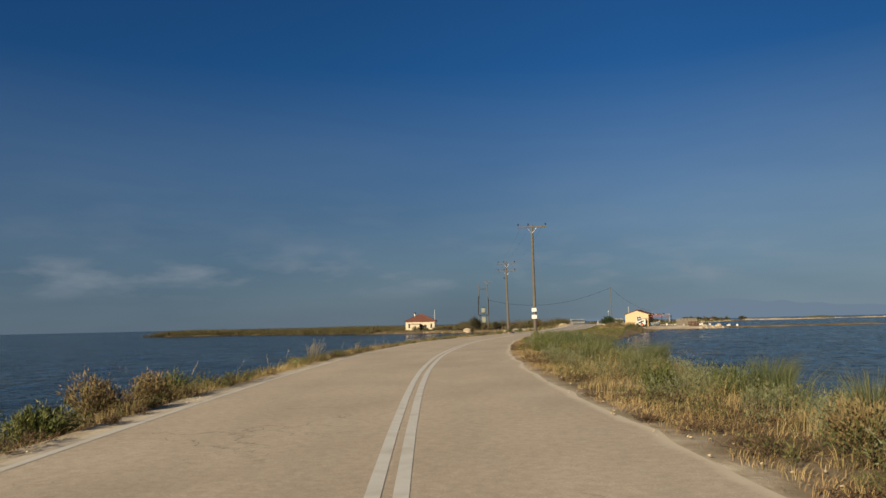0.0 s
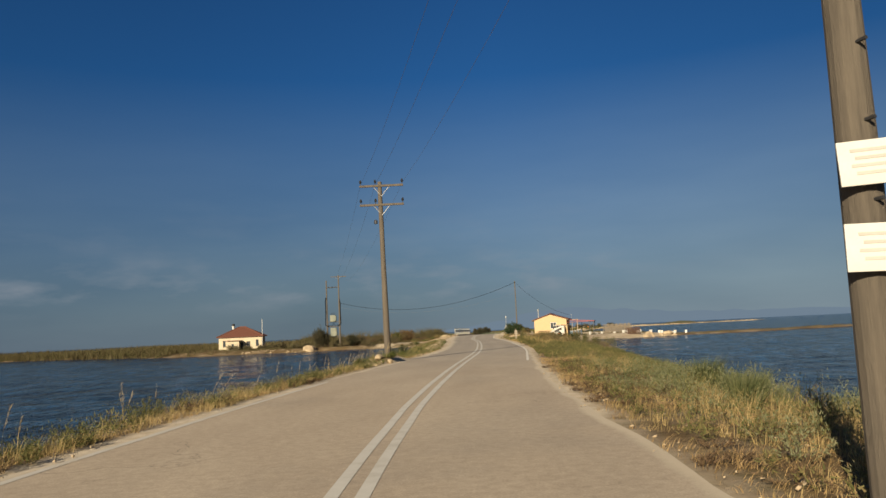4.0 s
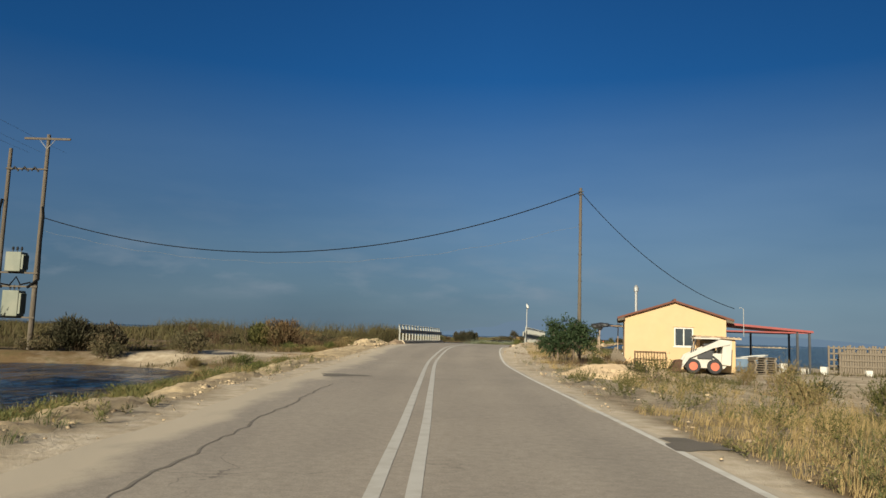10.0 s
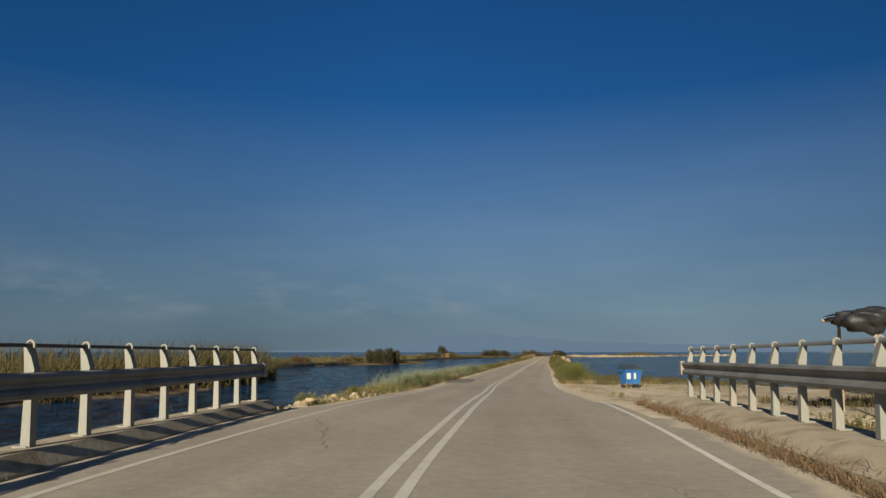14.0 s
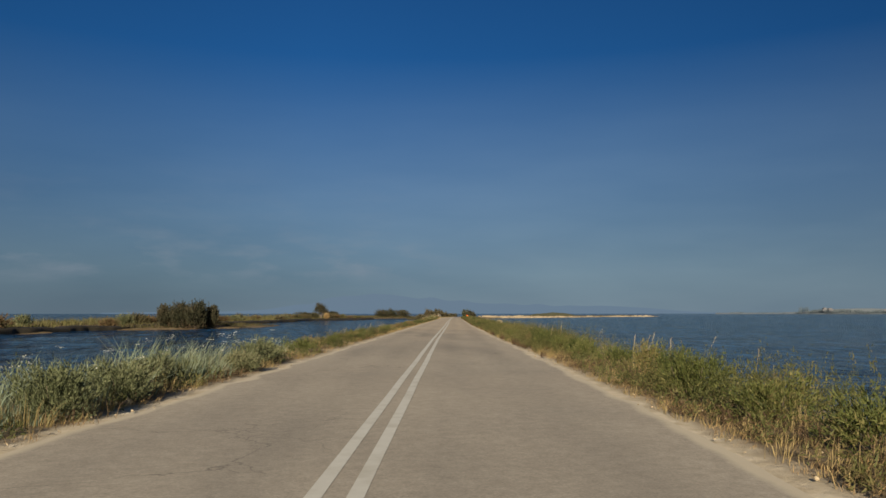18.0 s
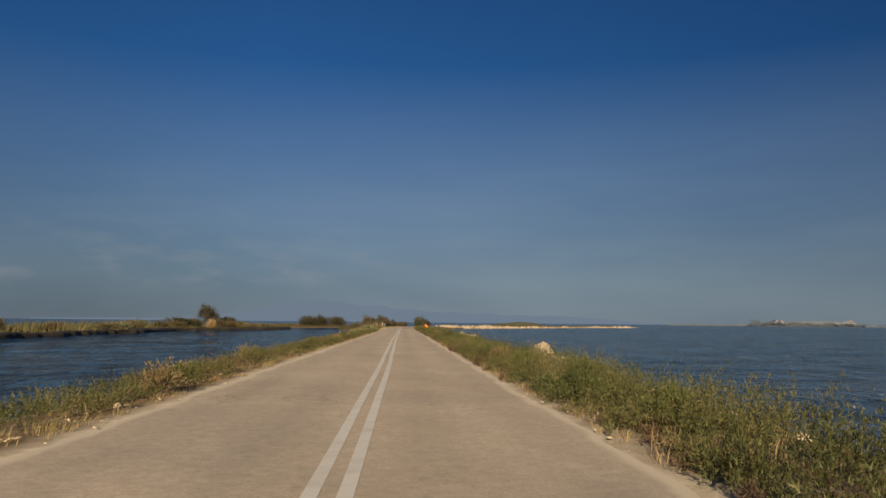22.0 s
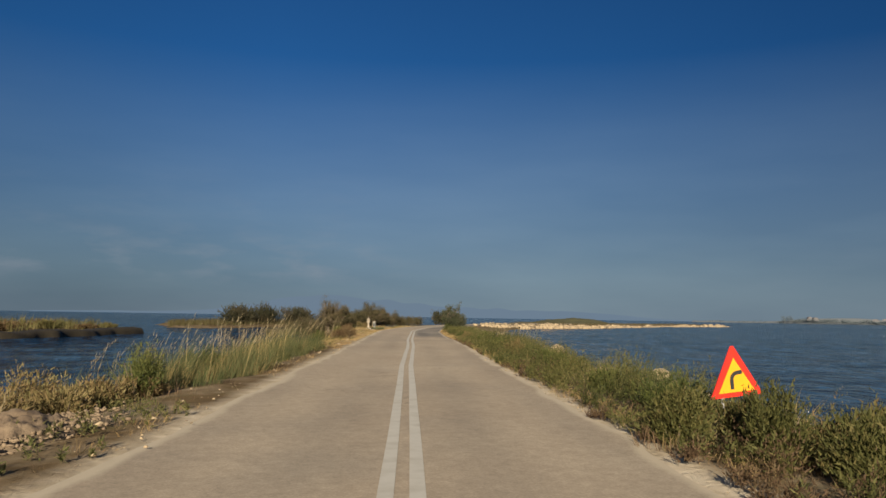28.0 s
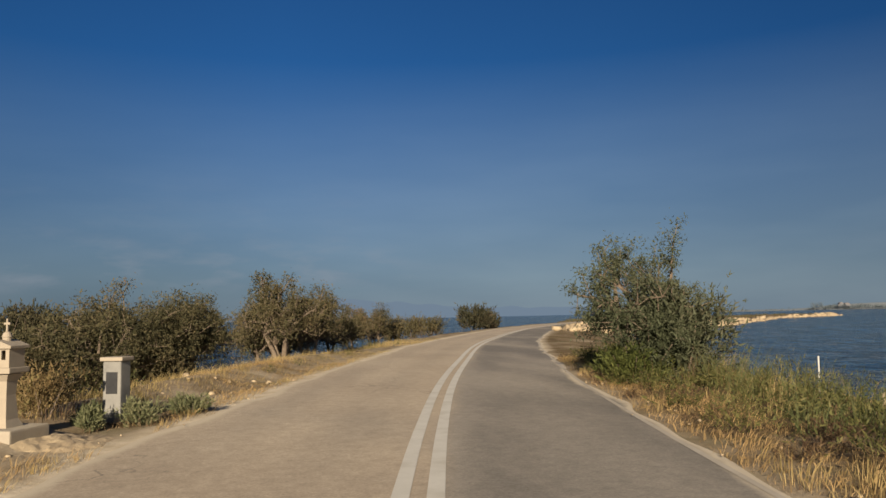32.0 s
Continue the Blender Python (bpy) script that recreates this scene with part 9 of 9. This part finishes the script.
for i, (x, y, h, w) in enumerate(((50.4, 418.6, 0.9, 1.9), (49.4, 420.2, 1.0, 2.2), (50.9, 422.6, 0.8, 1.6), (51.6, 425.4, 0.7, 1.5))):
    bush("dry_shrub", x, y, h, w, 920 + i, "dense reddish-brown dry bush on the bank", "shrub", M_BROWNSHRUB, "dry shrubs by the bend", 420, 14, 0.055)
for i, (x, y, h, w) in enumerate(((-6.0, 121.6, 0.9, 1.8), (-7.6, 123.4, 1.3, 2.4), (-9.4, 125.8, 1.5, 2.6), (-6.4, 126.6, 1.0, 2.0), (-8.2, 129.0, 1.3, 2.4), (-5.6, 131.0, 0.9, 1.8), (-10.8, 130.4, 1.4, 2.6), (-7.0, 134.6, 1.0, 2.2), (-4.6, 137.4, 0.8, 1.6))):
    bush("dry_shrub" if i % 2 else "shrub", x, y, h, w, 980 + i, "golden-brown tall weeds past the bridge end" if i % 2 else "olive-green bush past the bridge end", "shrub", M_DRYSHRUB if i % 2 else M_GREYWEED, "weeds past the bridge", 420, 14, 0.06)
for i, (x, y, h, w) in enumerate(KERB_TUFTS):
    bush("dry_shrub", x, y, h, w, 970 + i, "brown dry tuft rooted at the bridge kerb", "shrub", M_DRYSHRUB, "dry tufts by the bridge kerb", 200, 12, 0.045)
for i in range(18):
    y = 116.5 + 1.5 * i
    x = -17.6 - 0.27 * (y - 118) - rs.uniform(0, 3.5)
    dry = i % 3 != 1
    bush("dry_shrub" if dry else "bush", x, y, rs.uniform(1.3, 2.0), rs.uniform(2.6, 3.6), 940 + i, "reddish-brown scrub bush on the channel bank" if dry else "olive scrub bush on the channel bank", "bush", M_DRYSHRUB if dry else M_TAMARISK, "scrub on the channel bank", 260, 14, 0.1, dead=60)
for i in range(20):
    y = -120 + 3.1 * i + rs.uniform(-1, 1)
    dry = i % 4 == 0
    bush("dry_shrub" if dry else "shrub", float(road_x(y) + (half_right(y) + rs.uniform(1.6, 4.8)) / road_cos(y)), y, rs.uniform(0.55, 0.9), rs.uniform(1.3, 2.0), 1000 + i, "brown bush in the dry verge grass" if dry else "soft green bush in the dry verge grass", "shrub", M_DRYSHRUB if dry else M_SHRUB, "bushes in the verge grass", 260, 14, 0.055)
# green and brown bushes on the flat behind the bridge railing
for i, (x, y, h, w) in enumerate(((12.2, 112.2, 1.7, 2.8), (13.4, 111.4, 1.3, 2.2), (11.0, 113.0, 1.3, 2.0), (10.9, 106.5, 0.8, 1.6), (11.6, 108.8, 0.9, 1.8), (11.2, 116.2, 1.0, 2.0), (12.2, 118.4, 1.1, 2.2), (11.4, 120.0, 0.9, 1.8), (13.4, 116.6, 0.9, 2.0), (10.9, 110.4, 0.8, 1.6), (14.6, 119.6, 0.7, 1.6), (16.6, 110.2, 0.7, 1.6), (19.5, 115.0, 0.7, 1.8), (23.0, 112.0, 0.8, 2.0), (26.0, 118.0, 0.9, 2.2), (21.5, 124.0, 0.6, 1.6))):
    bush("dry_shrub" if i % 4 == 3 else "bush", x, y, h, w, 1200 + i, "brown half-dry bush on the flat beside the bridge" if i % 4 == 3 else "dense green bush on the flat beside the bridge", "bush", M_BROWNSHRUB if i % 4 == 3 else (M_VERGE, M_SHRUB)[i % 2], "bushes beside the bridge", 420 if h > 1 else 240, 14, 0.075)
for i, (x, y, h, w) in enumerate(((18.5, 411.5, 1.3, 3.6), (20.6, 415.0, 1.5, 4.0), (23.0, 418.5, 1.0, 3.4), (25.6, 423.0, 0.8, 3.2), (27.6, 428.0, 0.7, 3.0), (28.6, 433.0, 0.6, 2.8), (24.0, 428.0, 0.9, 3.6))):
    bush("shrub" if i % 2 else "dry_shrub", x, y, h, w, 1330 + i, "olive scrub on the island's tip" if i % 2 else "brown scrub on the island's tip", "shrub", M_BANKGRASS if i % 2 else M_BROWNSHRUB, "scrub on the island", 300, 12, 0.14, dead=0)
# reddish-brown thicket on the bank left of the bridge
rb_ = np.random.default_rng(76)
for i in range(52):
    y = 104 + 24 * rb_.uniform(0, 1)
    x = -11.5 - 0.36 * max(y - 113, 0) - (0.8 if y < 113 else 0) - rb_.uniform(1.0, 17)
    bush("dry_shrub" if i % 3 else "bush", x, y, rb_.uniform(1.3, 2.1), rb_.uniform(2.4, 3.8), 1240 + i, "reddish-brown scrub bush on the channel bank" if i % 3 else "olive scrub bush on the channel bank", "bush", (M_BROWNSHRUB, M_DEADTWIG)[i % 2] if i % 3 else M_TAMARISK, "scrub on the channel bank", 240, 12, 0.11, dead=0)
for i in range(20):
    y = 144 + 4.4 * i
    x = float(np.interp(y, [143, 158, 168, 184, 206, 232], [-20, -16.5, -13.5, -14.5, -19, -23])) - rb_.uniform(1.2, 2.6)
    bush("dry_shrub" if i % 4 else "bush", x, y, rb_.uniform(0.9, 1.4), rb_.uniform(3.0, 4.6), 1300 + i, "reddish-brown scrub along the water's edge" if i % 4 else "dark olive scrub along the water's edge", "bush", (M_BROWNSHRUB, M_DEADTWIG)[i % 2] if i % 4 else M_THICKET, "scrub on the channel bank", 240, 12, 0.12, dead=0)
# rank dry growth on the outer verge of the first bend
for i, (x, y, h, w) in enumerate(((11.1, -120.4, 0.7, 1.4), (10.2, -118.0, 0.95, 1.6), (9.4, -115.8, 0.9, 1.5), (8.4, -113.4, 0.95, 1.5), (7.6, -111.2, 1.05, 1.7), (6.9, -109.0, 0.95, 1.5), (6.1, -106.2, 0.75, 1.5), (5.4, -103.2, 0.6, 1.4), (4.4, -99.0, 0.6, 1.3), (2.8, -92.0, 0.6, 1.3))):
    bush("dry_shrub" if i % 3 else "shrub", x, y, h, w, 640 + i, "rank golden-brown weeds tangled on the outer verge" if i % 3 else "yellow-green weeds among dry grass on the outer verge", "shrub", M_DRYSHRUB if i % 3 else M_SHRUB, "weeds on the first bend", 380, 13, 0.06)
# dry growth over the spoil ground before the bridge
for i in range(42):
    x, y = -7.6 - 6.5 * rs.uniform(0, 1), 70 + 25 * rs.uniform(0, 1)
    if 72.5 < y < 86.5:
        continue
    bush("dry_shrub" if i % 4 else "shrub", x - 0.03 * (y - 70), y, rs.uniform(0.4, 0.85), rs.uniform(1.2, 2.4), 1660 + i, "low reddish-brown scrub on the spoil ground" if i % 4 else "low green weed clump on the spoil ground", "shrub", M_DRYSHRUB if i % 4 else M_SHRUB, "scrub on the spoil ground", 240, 12, 0.06)
for i, (x, y, h, w) in enumerate(((56.35, 432.9, 0.45, 0.6), (55.75, 432.6, 0.42, 0.6), (55.1, 432.9, 0.85, 1.1), (56.9, 433.9, 0.35, 0.7), (54.4, 433.8, 1.0, 1.4))):
    bush("shrub", x, y, h, w, 690 + i, "rank weeds growing round the meter box", "shrub", M_DRYSHRUB if i in (2, 4) else M_GREYWEED, "weeds round the meter box", 220, 12, 0.05)
for i, (x, y, h, w) in enumerate(((9.5, -62.2, 0.85, 1.2), (10.3, -61.6, 0.85, 1.2), (11.6, -73, 0.85, 1.8), (13.4, -85, 0.85, 1.8), (16.4, -96, 0.8, 1.8), (12.6, -79, 0.7, 1.5), (14.8, -90.5, 0.8, 1.6), (12.4, -68, 0.8, 1.6))):
    bush("shrub", x, y, h, w, 700 + i, "rounded green bush in the dry verge grass", "shrub", M_SHRUB, "bushes in the verge grass", 300)

for i in range(14):
    x, y = -48 + 2.5 * i + rs.uniform(-0.8, 0.8), 77.5 + rs.uniform(-2.5, 4.5)
    tree("bush", x, y, rs.uniform(0.8, 1.6), rs.uniform(2.0, 3.2), 380 + i, "low dark scrub bush on the lagoon bank", "bush", M_TAMARISK, 0.1, 0.14, 34, 3, 12, 0.0, 0.24, "scrub bushes by the transformer")
for i, (x, y, h, w) in enumerate(((49.9, 357.8, 0.95, 1.1), (50.6, 357.6, 0.9, 1.1), (51.3, 357.9, 0.92, 1.0), (49.3, 358.9, 0.8, 1.0), (50.2, 356.6, 0.85, 1.2), (50.15, 358.75, 0.8, 0.7))):
    bush("shrub", x, y, h, w, 400 + i, "leafy weeds growing round the legs of the sign", "shrub", M_VERGE, "weeds round the sign", 420)
for i, (x, y, h, w) in enumerate(((-3.2, -1.5, 1.25, 1.5), (-3.9, 0.4, 1.0, 1.4))):
    tree("tamarisk_bush", x, y, h, w, 410 + i, "feathery grey-green tamarisk bush on the bank", "bush", M_OLIVE, 0.1, 0.05, 110, 4, 16, -0.6, 0.16, "tamarisk bushes on the bank")

# pale stick leaning among the sea-side boulders
bm = new_bm()
tube(bm, [(0, 0, -0.5), (0.12, -0.05, 0.3), (0.26, -0.1, 0.62)], [0.007, 0.006, 0.004], 6)
mesh_ob("stick", bm, M_WHITE, pose(42.3, 307.8, -0.07), "thin pale stick leaning among the boulders", "stick")

# dark stain on the asphalt
bm = new_bm()
ring_ = [bm.verts.new((x, y, -0.344)) for x, y in ((36.7, 306.3), (37.0, 306.5), (37.38, 308.3), (37.44, 308.2), (37.3, 307.0), (37.75, 306.6), (37.9, 306.25), (37.3, 306.15))]
bm.faces.new(ring_)
tagged(part("tar_stain", bm, M_STAIN), "dark ragged tar stain on the asphalt", "stain", "", "structure")

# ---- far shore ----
# the ridge emits a flat blue that stands in for haze-scattered light
M_FAR = bpy.data.materials.new("haze_glow_hills")
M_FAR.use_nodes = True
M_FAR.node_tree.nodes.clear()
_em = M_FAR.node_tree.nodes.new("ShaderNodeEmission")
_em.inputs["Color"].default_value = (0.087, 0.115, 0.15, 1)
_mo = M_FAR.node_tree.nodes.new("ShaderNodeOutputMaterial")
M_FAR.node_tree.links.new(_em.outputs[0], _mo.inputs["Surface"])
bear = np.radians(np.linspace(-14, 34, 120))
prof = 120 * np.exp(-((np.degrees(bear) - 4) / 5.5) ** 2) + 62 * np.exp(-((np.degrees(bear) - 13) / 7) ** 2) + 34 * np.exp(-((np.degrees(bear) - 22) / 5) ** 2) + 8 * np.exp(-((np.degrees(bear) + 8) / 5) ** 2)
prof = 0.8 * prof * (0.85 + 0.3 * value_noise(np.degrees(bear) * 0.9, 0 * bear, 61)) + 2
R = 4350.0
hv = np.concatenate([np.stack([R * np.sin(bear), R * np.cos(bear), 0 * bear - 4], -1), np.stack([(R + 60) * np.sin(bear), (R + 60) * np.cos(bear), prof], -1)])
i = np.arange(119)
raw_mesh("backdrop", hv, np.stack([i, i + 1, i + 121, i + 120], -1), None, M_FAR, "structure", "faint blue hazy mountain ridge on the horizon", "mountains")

# distance haze is mixed into the grey-blue colours of coast, houses and trees
M_FARLAND = surface("hazy_far_land", (0.14, 0.16, 0.175), (0.18, 0.195, 0.2), 0.05, 1, bump=0, world_space=True)
fx = np.linspace(0, 1, 120)
fb = np.radians(28.0 + 17.0 * fx)
fr_ = 2300.0
fh = 2.0 + 3.0 * value_noise(fx * 26, 0 * fx, 71) + 9.0 * np.exp(-((np.degrees(fb) - 36.4) / 2.6) ** 4)
fh[0] = fh[-1] = 0
fv = np.concatenate([np.stack([fr_ * np.sin(fb), fr_ * np.cos(fb), 0 * fx + SEA - 1], -1), np.stack([(fr_ + 40) * np.sin(fb), (fr_ + 40) * np.cos(fb), fh], -1), np.stack([(fr_ + 200) * np.sin(fb), (fr_ + 200) * np.cos(fb), 0 * fx + SEA - 1], -1)])
i = np.arange(119)
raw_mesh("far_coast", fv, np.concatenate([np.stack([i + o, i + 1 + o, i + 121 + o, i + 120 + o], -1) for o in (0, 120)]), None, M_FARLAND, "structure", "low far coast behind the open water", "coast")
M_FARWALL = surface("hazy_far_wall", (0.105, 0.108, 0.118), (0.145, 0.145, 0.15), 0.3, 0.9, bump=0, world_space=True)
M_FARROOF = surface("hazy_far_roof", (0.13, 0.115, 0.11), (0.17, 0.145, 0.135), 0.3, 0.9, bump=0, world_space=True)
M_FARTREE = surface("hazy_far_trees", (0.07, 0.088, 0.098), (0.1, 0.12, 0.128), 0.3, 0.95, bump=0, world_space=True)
rf = np.random.default_rng(12)
for kk in range(9):
    w, hh_ = rf.uniform(7, 14), rf.uniform(2.6, 4.6)
    a = radians(rf.uniform(34.0, 39.2))
    hs_ = empty("distant_house", pose(fr_ * math.sin(a), fr_ * math.cos(a), 5.5 + rf.uniform(0, 5.0), 0, 0, -32 + rf.uniform(-20, 20)), "tiny pale house on the far coast", "house", "houses on the far coast")
    bm = new_bm()
    box(bm, -w / 2, w / 2, -5, 5, 0, hh_)
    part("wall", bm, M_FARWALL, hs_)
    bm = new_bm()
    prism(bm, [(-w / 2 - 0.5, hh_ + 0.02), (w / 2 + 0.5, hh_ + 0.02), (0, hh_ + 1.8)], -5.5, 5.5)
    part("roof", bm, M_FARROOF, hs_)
n = 700
a = np.radians(np.where(rf.uniform(0, 1, n) < 0.8, rf.uniform(32.9, 39.6, n), rf.uniform(29.0, 44.0, n)))
rr_ = fr_ + rf.uniform(-15, 20, n)
c = np.stack([rr_ * np.sin(a), rr_ * np.cos(a), 1.5 + (rf.uniform(0, 4.0, n) + 11 * rf.uniform(0, 1, n) * np.exp(-((np.degrees(a) - 36.4) / 2.8) ** 4)) * value_noise(np.degrees(a) * 1.7, 0 * a, 9) + rf.uniform(0, 14, n) * (np.abs(np.degrees(a) - 33.4) < 0.3)], -1)
v, q = leaf_cloud(c, np.full(n, 1.5), 9, 2.6, 0.0, rf)
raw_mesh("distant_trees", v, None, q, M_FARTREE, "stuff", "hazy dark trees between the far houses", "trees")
